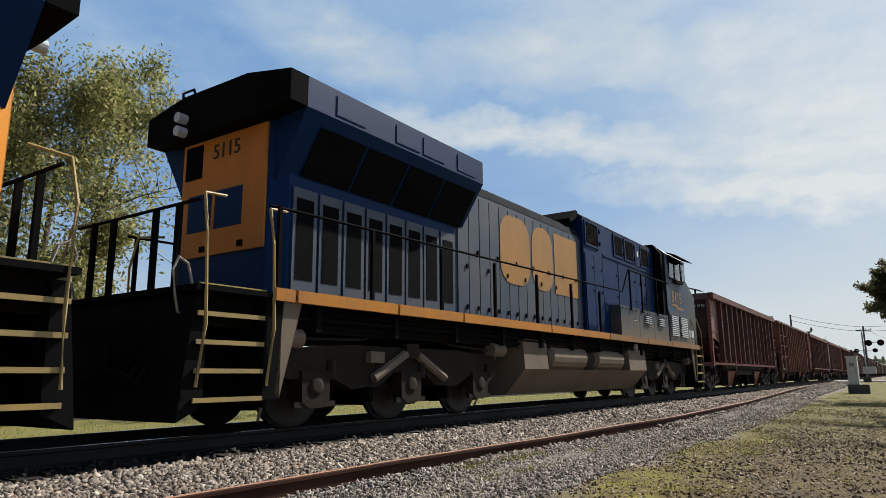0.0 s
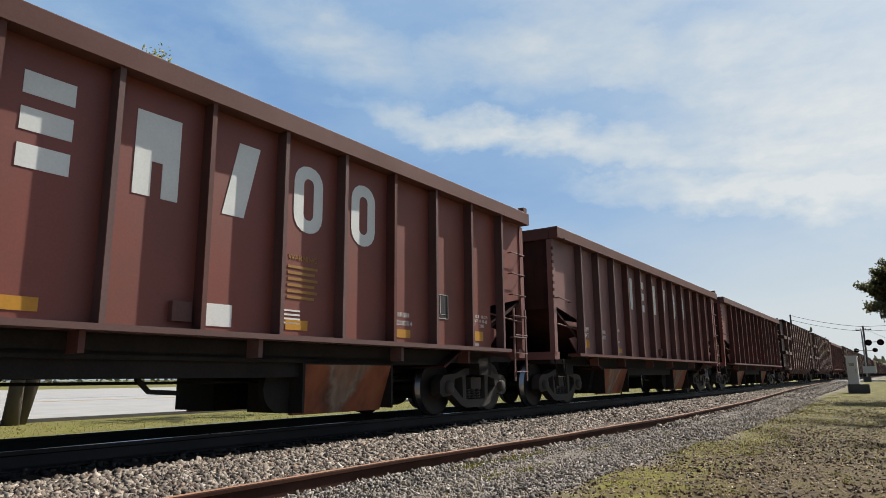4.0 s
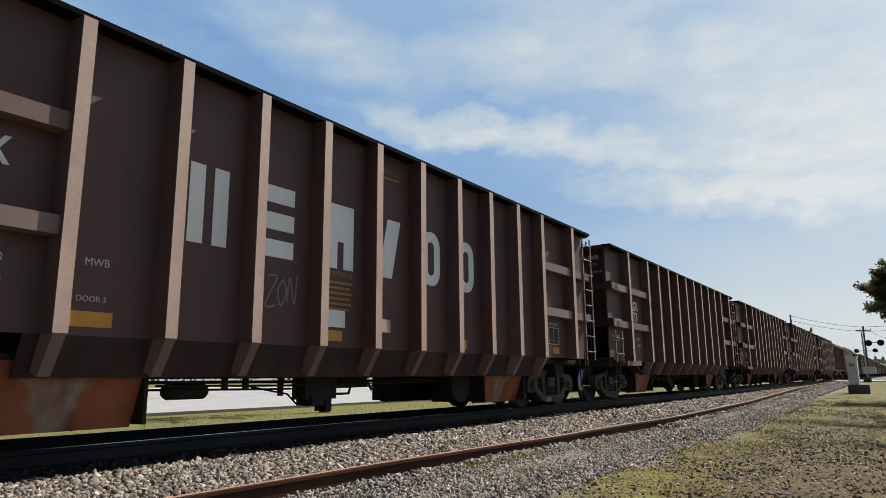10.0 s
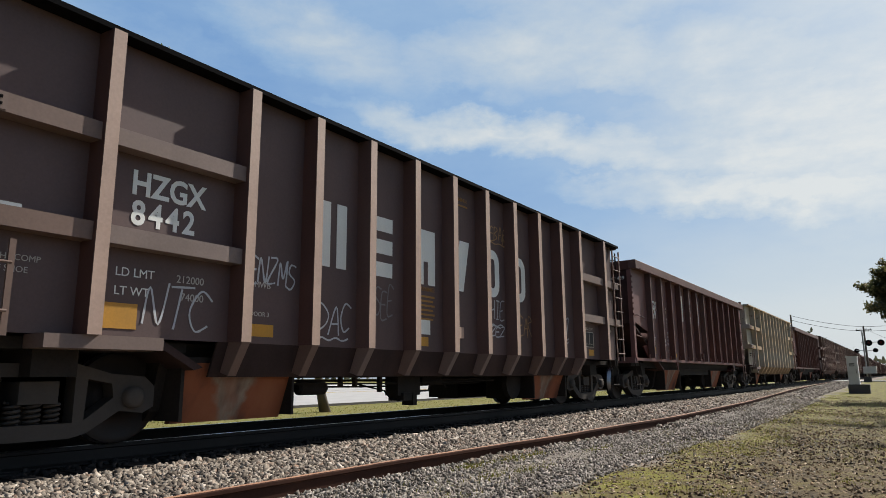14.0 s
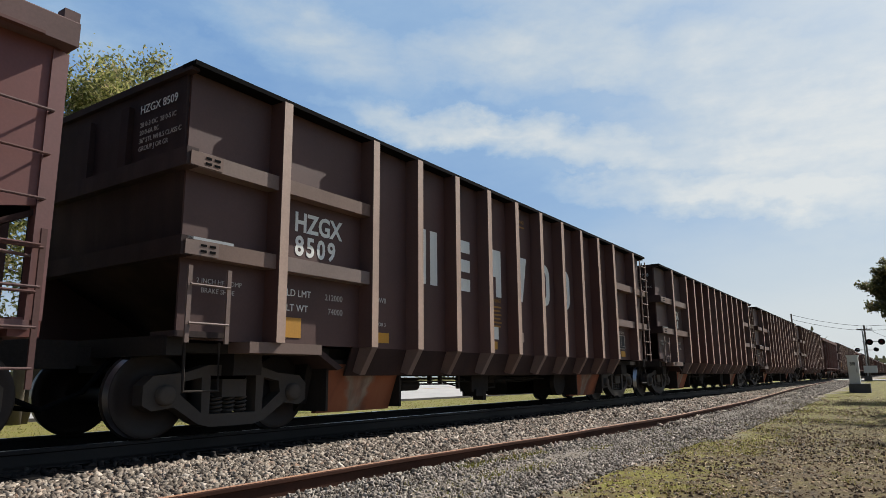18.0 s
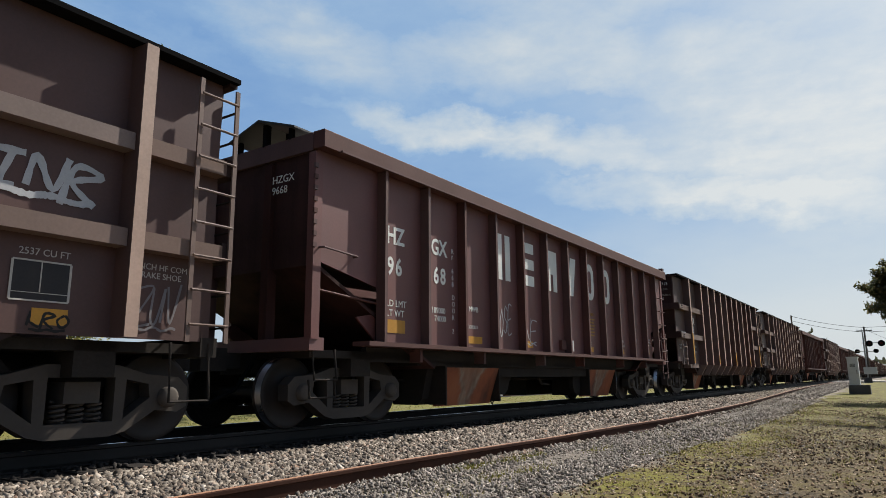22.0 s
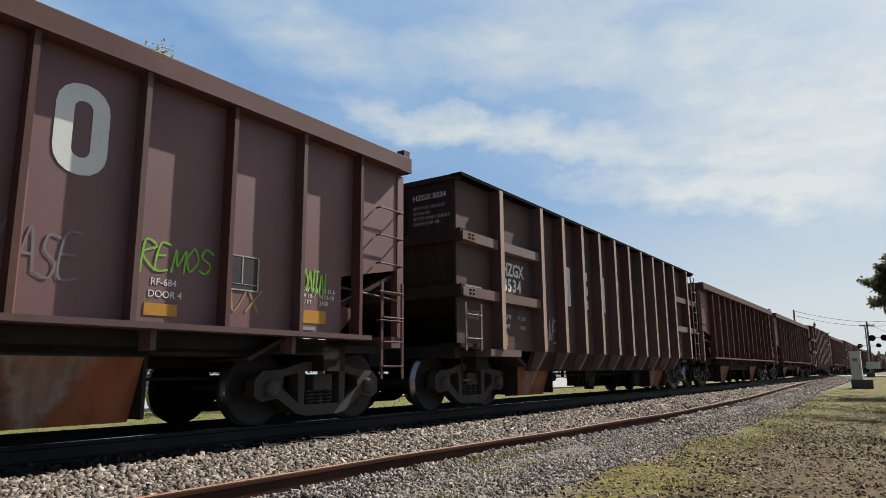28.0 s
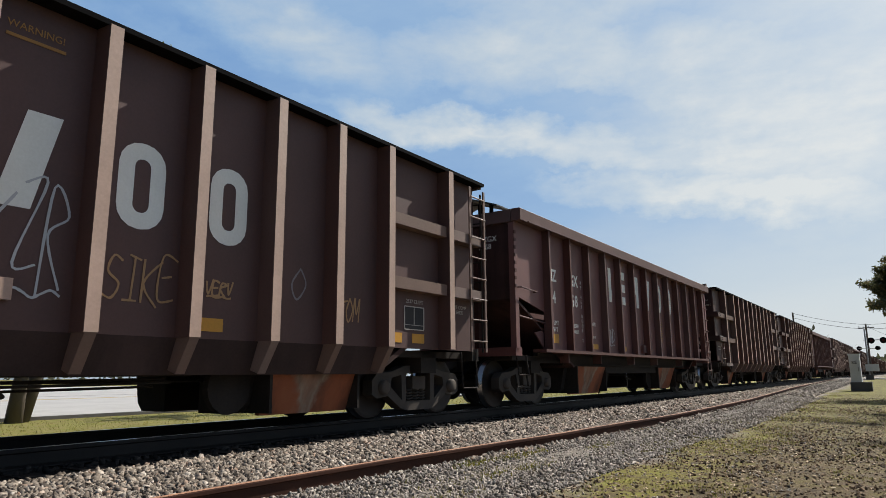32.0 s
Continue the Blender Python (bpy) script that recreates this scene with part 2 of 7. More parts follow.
def island_mat(name, stops, rough=0.9, trans=0.0, fine=60, spec=0.3):
    """Loose pieces: a colour for each piece, with grain on it."""
    m, n, l, b = nodes(name)
    g = n.new("ShaderNodeNewGeometry")
    col = ramp(n, l, g.outputs["Random Per Island"], stops)
    f = noise_at(n, l, fine, 3)
    col = mix(n, l, 0.5, col, ramp(n, l, f, [(0.3, (0.35, 0.35, 0.35)), (0.7, (0.75, 0.75, 0.75))]), "OVERLAY")
    l.new(col, b.inputs["Base Color"])
    b.inputs["Roughness"].default_value = rough
    b.inputs["Specular IOR Level"].default_value = spec
    if trans:
        tr = n.new("ShaderNodeBsdfTranslucent")
        l.new(col, tr.inputs[0])
        ms = n.new("ShaderNodeMixShader")
        ms.inputs[0].default_value = trans
        l.new(b.outputs[0], ms.inputs[1])
        l.new(tr.outputs[0], ms.inputs[2])
        l.new(ms.outputs[0], n["Material Output"].inputs[0])
    return m


STONE = island_mat("ballast_stone", [(0.0, (0.05, 0.04, 0.032)), (0.3, (0.135, 0.108, 0.084)), (0.6, (0.235, 0.194, 0.154)), (0.84, (0.33, 0.282, 0.23)), (0.92, (0.22, 0.142, 0.098)), (1.0, (0.50, 0.44, 0.37))])
PEBBLE = island_mat("worn_gravel", [(0.0, (0.125, 0.105, 0.084)), (0.4, (0.20, 0.173, 0.143)), (0.8, (0.29, 0.255, 0.216)), (1.0, (0.42, 0.37, 0.31))])
# Oily stone, darkened further to hold the shade beneath the train.
OILY_SHADED = island_mat("oily_ballast", [(0.0, (0.012, 0.01, 0.009)), (0.7, (0.03, 0.025, 0.021)), (1.0, (0.06, 0.05, 0.042))])
LITTER = island_mat("leaf_litter", [(0.0, (0.025, 0.016, 0.009)), (0.45, (0.12, 0.078, 0.042)), (0.8, (0.23, 0.155, 0.09)), (1.0, (0.50, 0.39, 0.27))])
GRASS = island_mat("grass_blades", [(0.0, (0.075, 0.088, 0.014)), (0.45, (0.19, 0.185, 0.026)), (0.75, (0.28, 0.255, 0.042)), (1.0, (0.28, 0.205, 0.08))], 0.7, 0.35)
LEAF = island_mat("spring_leaf", [(0.0, (0.10, 0.115, 0.035)), (0.5, (0.235, 0.24, 0.08)), (0.85, (0.40, 0.37, 0.15)), (1.0, (0.42, 0.33, 0.18))], 0.6, 0.6)
DARKLEAF = island_mat("evergreen_leaf", [(0.0, (0.05, 0.058, 0.026)), (0.6, (0.12, 0.125, 0.05)), (1.0, (0.22, 0.16, 0.08))], 0.5, 0.5)
FARLEAF = island_mat("distant_foliage", [(0.0, (0.05, 0.055, 0.035)), (1.0, (0.12, 0.12, 0.07))], 0.8, 0.3)


def ground_mat():
    """Earth by its place across the track: dark ballast bed, worn gravel, patchy turf and leaf litter."""
    m, n, l, b = nodes("trackside_ground")
    tc, sp = n.new("ShaderNodeTexCoord"), n.new("ShaderNodeSeparateXYZ")
    l.new(tc.outputs["Object"], sp.inputs[0])
    wob = n.new("ShaderNodeMath")
    wob.operation = "MULTIPLY_ADD"
    l.new(noise_at(n, l, 0.55, 5), wob.inputs[0])
    wob.inputs[1].default_value = 2.6
    l.new(sp.outputs["Y"], wob.inputs[2])
    fine = noise_at(n, l, 26, 6)
    mid = noise_at(n, l, 3.2, 6, rough=0.65)
    gravel = ramp(n, l, fine, [(0.3, (0.10, 0.08, 0.064)), (0.55, (0.21, 0.18, 0.145)), (0.75, (0.34, 0.295, 0.245))])
    turf = ramp(n, l, mid, [(0.40, (0.065, 0.042, 0.022)), (0.5, (0.115, 0.08, 0.034)), (0.64, (0.135, 0.11, 0.022))])
    turf = mix(n, l, 0.45, turf, ramp(n, l, fine, [(0.38, (0.016, 0.011, 0.006)), (0.66, (0.20, 0.15, 0.07))]))
    lawn = ramp(n, l, mid, [(0.35, (0.20, 0.165, 0.07)), (0.55, (0.19, 0.18, 0.045)), (0.7, (0.13, 0.145, 0.03))])
    moss = ramp(n, l, mid, [(0.40, (0.09, 0.065, 0.03)), (0.5, (0.145, 0.12, 0.028)), (0.6, (0.18, 0.165, 0.028))])
    strip = n.new("ShaderNodeMapRange")
    strip.inputs["From Min"].default_value, strip.inputs["From Max"].default_value = -4.5, -3.8
    l.new(wob.outputs[0], strip.inputs["Value"])
    turf = mix(n, l, strip.outputs[0], turf, moss)
    out = n.new("ShaderNodeMapRange")
    out.inputs["From Min"].default_value, out.inputs["From Max"].default_value = 10.0, 24.0
    out.inputs["To Max"].default_value = 0.75
    l.new(sp.outputs["X"], out.inputs["Value"])
    turf = mix(n, l, out.outputs[0], turf, ramp(n, l, mid, [(0.36, (0.10, 0.085, 0.03)), (0.5, (0.155, 0.142, 0.035)), (0.64, (0.215, 0.20, 0.045))]))
    edge = n.new("ShaderNodeMapRange")
    edge.inputs["From Min"].default_value, edge.inputs["From Max"].default_value = -3.55, -3.15
    l.new(wob.outputs[0], edge.inputs["Value"])
    col = mix(n, l, edge.outputs[0], turf, gravel)
    far = n.new("ShaderNodeMapRange")
    far.inputs["From Min"].default_value, far.inputs["From Max"].default_value = 4.6, 5.4
    l.new(wob.outputs[0], far.inputs["Value"])
    col = mix(n, l, far.outputs[0], col, lawn)
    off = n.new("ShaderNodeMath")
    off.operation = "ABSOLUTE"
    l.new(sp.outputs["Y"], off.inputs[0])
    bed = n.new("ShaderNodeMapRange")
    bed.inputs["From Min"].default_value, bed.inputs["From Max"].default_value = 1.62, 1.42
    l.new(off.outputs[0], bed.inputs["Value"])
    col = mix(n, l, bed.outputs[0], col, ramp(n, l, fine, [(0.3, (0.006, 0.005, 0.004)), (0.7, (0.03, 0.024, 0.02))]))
    l.new(col, b.inputs["Base Color"])
    b.inputs["Roughness"].default_value = 0.95
    b.inputs["Specular IOR Level"].default_value = 0.2
    bump(n, l, b, fine, 0.6, 0.03)
    return m


GROUND = ground_mat()


def cloud_mat():
    """Pale hazy sky with long soft banks of thin cloud, in degrees round and above the horizon."""
    m, n, l, b = nodes("thin_cloud")
    tc, sp = n.new("ShaderNodeTexCoord"), n.new("ShaderNodeSeparateXYZ")
    nm = n.new("ShaderNodeVectorMath")
    nm.operation = "NORMALIZE"
    l.new(tc.outputs["Object"], nm.inputs[0])
    l.new(nm.outputs[0], sp.inputs[0])

    def calc(op, *vals):
        q = n.new("ShaderNodeMath")
        q.operation = op
        for k, v in enumerate(vals):
            if isinstance(v, (int, float)):
                q.inputs[k].default_value = v
            else:
                l.new(v, q.inputs[k])
        return q.outputs[0]
    az = calc("MULTIPLY", calc("ARCTAN2", sp.outputs["X"], sp.outputs["Y"]), 57.2958)
    el = calc("MULTIPLY", calc("ARCSINE", sp.outputs["Z"]), 57.2958)
    flat = n.new("ShaderNodeCombineXYZ")
    l.new(az, flat.inputs[0])
    l.new(el, flat.inputs[1])

    def puff(scale, stretch, detail, off, rough=0.6, src=None, rot=0.0):
        mp, tx = n.new("ShaderNodeMapping"), n.new("ShaderNodeTexNoise")
        mp.inputs["Scale"].default_value = stretch
        mp.inputs["Location"].default_value = off
        mp.inputs["Rotation"].default_value = (0, 0, radians(rot))
        tx.inputs["Scale"].default_value, tx.inputs["Detail"].default_value = scale, detail
        tx.inputs["Roughness"].default_value = rough
        l.new(src or flat.outputs[0], mp.inputs[0])
        l.new(mp.outputs[0], tx.inputs["Vector"])
        return tx
    # torn outlines: the banks are looked up at places pushed about by turbulence
    push = puff(0.16, (1, 1.6, 1), 7, (3, 1, 0), 0.62)
    shift = n.new("ShaderNodeVectorMath")
    shift.operation = "MULTIPLY_ADD"
    l.new(push.outputs["Color"], shift.inputs[0])
    shift.inputs[1].default_value = (13, 6.5, 0)
    l.new(flat.outputs[0], shift.inputs[2])
    cover = None
    for a, e, wa, we, tilt, k in CLOUD_BANKS:
        mp, gr = n.new("ShaderNodeMapping"), n.new("ShaderNodeTexGradient")
        mp.vector_type = "TEXTURE"
        mp.inputs["Location"].default_value = (a + 6.5, e + 3.25, 0)
        mp.inputs["Rotation"].default_value = (0, 0, radians(tilt))
        mp.inputs["Scale"].default_value = (wa, we, 1)
        gr.gradient_type = "SPHERICAL"
        l.new(shift.outputs[0], mp.inputs[0])
        l.new(mp.outputs[0], gr.inputs[0])
        one = calc("MULTIPLY", calc("POWER", gr.outputs["Fac"], 0.8), k)
        cover = one if cover is None else calc("ADD", cover, one)
    fibre = puff(0.3, (0.6, 1.5, 1), 9, (0, 4, 0), 0.6, None, 8).outputs["Fac"]
    dens = calc("MULTIPLY", cover, calc("MULTIPLY_ADD", fibre, 1.6, 0.15))
    dens = calc("ADD", dens, calc("MULTIPLY_ADD", puff(0.09, (0.6, 1.6, 1), 6, (9, 2, 0)).outputs["Fac"], 0.75, -0.28))
    # haze: thick at the horizon and towards the sun
    low = n.new("ShaderNodeMapRange")
    low.interpolation_type = "SMOOTHSTEP"
    low.inputs["From Min"].default_value, low.inputs["From Max"].default_value = 17.0, 1.0
    low.inputs["To Min"].default_value, low.inputs["To Max"].default_value = 0.0, 0.62
    l.new(el, low.inputs["Value"])
    dot = n.new("ShaderNodeVectorMath")
    dot.operation = "DOT_PRODUCT"
    l.new(nm.outputs[0], dot.inputs[0])
    dot.inputs[1].default_value = SUN
    sunward = n.new("ShaderNodeMapRange")
    sunward.inputs["From Min"].default_value, sunward.inputs["From Max"].default_value = 0.55, 0.98
    sunward.inputs["To Min"].default_value, sunward.inputs["To Max"].default_value = 0.0, 0.42
    l.new(dot.outputs["Value"], sunward.inputs["Value"])
    haze = calc("ADD", low.outputs[0], sunward.outputs[0])
    veil = calc("SUBTRACT", 1.0, calc("MULTIPLY", calc("SUBTRACT", 1.0, calc("MINIMUM", calc("MAXIMUM", dens, 0.0), 0.93)), calc("SUBTRACT", 1.0, calc("MINIMUM", haze, 0.9))))
    tone = ramp(n, l, veil, [(0.0, (0.19, 0.36, 0.66)), (0.3, (0.31, 0.48, 0.72)), (0.65, (0.54, 0.64, 0.74)), (1.0, (0.76, 0.79, 0.79))])
    # the clear sky dims away from the sun
    away = n.new("ShaderNodeMapRange")
    away.interpolation_type = "SMOOTHSTEP"
    away.inputs["From Min"].default_value, away.inputs["From Max"].default_value = -0.6, 0.42
    away.inputs["To Min"].default_value, away.inputs["To Max"].default_value = 0.22 * CLOUD_GLOW, CLOUD_GLOW
    l.new(dot.outputs["Value"], away.inputs["Value"])
    em, tr, ms = n.new("ShaderNodeEmission"), n.new("ShaderNodeBsdfTransparent"), n.new("ShaderNodeMixShader")
    l.new(tone, em.inputs[0])
    l.new(away.outputs[0], em.inputs[1])
    ms.inputs[0].default_value = 0.9
    l.new(tr.outputs[0], ms.inputs[1])
    l.new(em.outputs[0], ms.inputs[2])
    l.new(ms.outputs[0], n["Material Output"].inputs[0])
    return m


# banks of cloud: azimuth, elevation, half width, half height, slope (degrees), weight
CLOUD_BANKS = ((66, 27.0, 12, 4.2, 0, 0.62), (80, 24.6, 9, 4.0, -10, 0.6), (84, 18.0, 14, 5.5, -8, 0.66), (63, 20.2, 17, 2.2, -10, 0.8),
               (82, 13.8, 15, 2.0, -9, 0.8), (94, 21, 14, 13, 0, 0.6), (46, 28, 13, 3.5, -14, 0.42), (28, 25, 14, 4, -8, 0.35), (73, 31.5, 16, 2.6, -4, 0.4), (120, 20, 22, 14, 0, 0.5))
CLOUD_GLOW = 0.77



# ---- mesh helpers ----
def box(bm, x0, x1, y0, y1, z0, z1):
    v = [bm.verts.new((x, y, z)) for x in (x0, x1) for y in (y0, y1) for z in (z0, z1)]
    for f in ((0, 1, 3, 2), (4, 6, 7, 5), (0, 4, 5, 1), (2, 3, 7, 6), (0, 2, 6, 4), (1, 5, 7, 3)):
        bm.faces.new([v[i] for i in f])
    return v


def prism(bm, pts, axis, a, b):
    """A prism: 2D outline pts swept from a to b along axis; pts are the two other axes in order."""
    def at(p, c):
        return {"x": (c, p[0], p[1]), "y": (p[0], c, p[1]), "z": (p[0], p[1], c)}[axis]
    va, vb = [bm.verts.new(at(p, a)) for p in pts], [bm.verts.new(at(p, b)) for p in pts]
    bm.faces.new(va)
    bm.faces.new(vb[::-1])
    for i in range(len(pts)):
        j = (i + 1) % len(pts)
        bm.faces.new((va[j], va[i], vb[i], vb[j]))


def rod(bm, pts, r, n=6):
    """A round bar through pts."""
    pts = [Vector(p) for p in pts]
    rings = []
    for i, p in enumerate(pts):
        d = ((pts[min(i + 1, len(pts) - 1)] - p).normalized() + (p - pts[max(i - 1, 0)]).normalized())
        d = d.normalized() if d.length > 1e-6 else Vector((0, 0, 1))
        s = d.cross(Vector((0, 0, 1)))
        s = s.normalized() if s.length > 0.05 else d.cross(Vector((1, 0, 0))).normalized()
        u = s.cross(d).normalized()
        rr = r[i] if isinstance(r, (list, tuple)) else r
        rings.append([bm.verts.new(p + (s * math.cos(a) + u * math.sin(a)) * rr) for a in (2 * math.pi * k / n for k in range(n))])
    for a, b in zip(rings, rings[1:]):
        for k in range(n):
            bm.faces.new((a[k], a[(k + 1) % n], b[(k + 1) % n], b[k]))
    bm.faces.new(rings[0][::-1])
    bm.faces.new(rings[-1])


def lathe(bm, prof, axis_y0=0.0, n=28, cx=0.0, cz=0.0):
    """A turned body about an axis along y through (cx, cz); prof: (y, radius)."""
    rings = [[bm.verts.new((cx + r * math.cos(2 * math.pi * k / n), axis_y0 + y, cz + r * math.sin(2 * math.pi * k / n))) for k in range(n)] for y, r in prof]
    for a, b in zip(rings, rings[1:]):
        for k in range(n):
            bm.faces.new((a[k], a[(k + 1) % n], b[(k + 1) % n], b[k]))
    bm.faces.new(rings[0][::-1])
    bm.faces.new(rings[-1])


def finish(bm, name, material, bevel=0.0, smooth=False):
    if bevel:
        bmesh.ops.bevel(bm, geom=[e for e in bm.edges if len(e.link_faces) == 2 and e.calc_face_angle(0) > 0.5], offset=bevel, segments=1, affect="EDGES")
    bmesh.ops.recalc_face_normals(bm, faces=bm.faces)
    me = bpy.data.meshes.new(name)
    bm.to_mesh(me)
    bm.free()
    for mt in (material if isinstance(material, (list, tuple)) else (material,)):
        me.materials.append(mt)
    if smooth:
        for p in me.polygons:
            p.use_smooth = True
    return me


def part(name, bm, material, parent, label="", bevel=0.0, smooth=False, at=None):
    """One mesh under a thing or a part; bm may be a mesh that is already made."""
    me = bm if isinstance(bm, bpy.types.Mesh) else finish(bm, name, material, bevel, smooth)
    ob = new(name, me)
    if parent:
        ob.parent = parent
    if at is not None:
        ob.matrix_basis = at
    if label:
        ob["label"] = label
    return ob


def boxes(*dims):
    bm = bmesh.new()
    for d in dims:
        box(bm, *d)
    return bm


def rods(r, *paths, n=6):
    bm = bmesh.new()
    for p in paths:
        rod(bm, p, r, n)
    return bm


TEXTS = {}


def text_mesh(body, size, material, bold=0.0, stretch=1.0):
    """A word as a thin mesh in the xz plane, facing -y, its lower left corner at the origin."""
    key = (body, size, material.name, bold, stretch)
    if key not in TEXTS:
        cu = bpy.data.curves.new("lettering", "FONT")
        cu.body, cu.size, cu.extrude, cu.offset = body, size, 0.002, bold
        cu.resolution_u = 3
        if bold > 0.008 and body.isdigit():
            cu.space_character = 1.26
        tmp = new("lettering", cu)
        me = bpy.data.meshes.new_from_object(tmp)
        bpy.data.objects.remove(tmp)
        me.transform(Matrix.Diagonal((stretch, 1, 1, 1)))
        me.transform(Matrix.Rotation(radians(90), 4, "X"))
        me.materials.clear()
        me.materials.append(material)
        TEXTS[key] = me
    return TEXTS[key]


def word(parent, body, x, y, z, size, material=None, bold=0.0, stretch=1.0, name="lettering", turn=0):
    return part(name, text_mesh(body, size, material or WHITE, bold, stretch), None, parent, at=pose(x, y, z, 0, 0, turn))


def plate(parent, name, x0, x1, z0, z1, y, material, label="", thick=0.006):
    return part(name, boxes((x0, x1, y - thick, y, z0, z1)), material, parent, label)


def rough_block(parent, name, x0, x1, z0, z1, y, material, kind, label=""):
    """A flat painted shape: bars, stacked bars, a notched block, a slanted block or a rounded ring."""
    w, h = x1 - x0, z1 - z0
    if kind == "bars":
        shapes = [[(x0, z0), (x0 + 0.38 * w, z0), (x0 + 0.38 * w, z1), (x0, z1)], [(x1 - 0.38 * w, z0), (x1, z0), (x1, z1), (x1 - 0.38 * w, z1)]]
    elif kind == "stack":
        shapes = [[(x0, z0 + k * h), (x1 - 0.1 * w, z0 + k * h), (x1 - 0.1 * w, z0 + (k + 0.24) * h), (x0, z0 + (k + 0.24) * h)] for k in (0, 0.38, 0.76)]
    elif kind == "notch":
        shapes = [[(x0, z0), (x0 + 0.38 * w, z0), (x0 + 0.38 * w, z0 + 0.42 * h), (x1 - 0.38 * w, z0 + 0.42 * h), (x1 - 0.38 * w, z0), (x1, z0), (x1, z1), (x0, z1)]]
    elif kind == "slant":
        shapes = [[(x0, z0), (x0 + 0.6 * w, z0), (x1, z1), (x1 - 0.6 * w, z1)]]
    else:
        shapes = []
        bm = bmesh.new()
        rings = []
        for d in (0.0, 0.33 * w):
            a, b, e, f = x0 + d, x1 - d, z0 + d, z1 - d
            c = 0.46 * (b - a)
            loop = []
            for cx, cz, a0 in ((b - c, f - c, 0), (a + c, f - c, 90), (a + c, e + c, 180), (b - c, e + c, 270)):
                loop += [bm.verts.new((cx + c * math.cos(radians(a0 + k * 22.5)), y - 0.005, cz + c * math.sin(radians(a0 + k * 22.5)))) for k in range(5)]
            rings.append(loop)
        for k in range(20):
            bm.faces.new((rings[0][k], rings[0][(k + 1) % 20], rings[1][(k + 1) % 20], rings[1][k]))
        bmesh.ops.recalc_face_normals(bm, faces=bm.faces)
    for pts in shapes:
        bm = bmesh.new()
        prism(bm, pts, "y", y - 0.005, y)
        part(name, bm, material, parent, label)
    if not shapes:
        part(name, bm, material, parent, label)


STROKES = {
    "A": ((0, 0, 0.5, 1, 1, 0), (0.2, 0.4, 0.85, 0.42)), "B": ((0, 0, 0, 1, 0.8, 0.85, 0.1, 0.52, 0.9, 0.25, 0, 0),), "C": ((1, 0.85, 0.4, 1, 0, 0.5, 0.4, 0, 1, 0.15),),
    "D": ((0, 0, 0, 1, 0.9, 0.7, 0.9, 0.3, -0.1, 0),), "E": ((0.9, 1, 0, 1, 0, 0, 1, 0), (0, 0.5, 0.7, 0.55)), "H": ((0, 0, 0.1, 1), (0.9, 0, 0.85, 1), (0, 0.45, 1, 0.55)),
    "I": ((0.5, 0, 0.5, 1), (0.1, 1, 0.9, 1), (0.1, 0, 0.9, 0)), "K": ((0, 0, 0, 1), (0.9, 1, 0.05, 0.45, 1, -0.1)), "M": ((0, 0, 0.1, 1, 0.5, 0.3, 0.9, 1, 1, 0),),
    "N": ((0, 0, 0.05, 1, 0.9, 0, 1, 1.05),), "O": ((0.5, 1, 0, 0.5, 0.5, 0, 1, 0.5, 0.45, 1.02),), "P": ((0, -0.2, 0.05, 1, 0.9, 0.8, 0.05, 0.45),),
    "R": ((0, -0.25, 0.05, 1, 0.85, 0.8, 0.05, 0.5, 1, -0.15),), "S": ((1, 0.9, 0.3, 1, 0.1, 0.65, 0.9, 0.35, 0.6, 0, -0.1, 0.1),), "T": ((0.5, -0.1, 0.5, 1), (0, 1, 1.1, 1.05)),
    "U": ((0, 1, 0.1, 0.1, 0.6, 0, 1, 1), (1, 1, 1, 0)), "V": ((0, 1, 0.5, 0, 1, 1.1),), "X": ((0, 0, 1, 1), (0, 1, 1, 0)), "Z": ((0, 1, 1, 1, 0, 0, 1.1, 0),)}


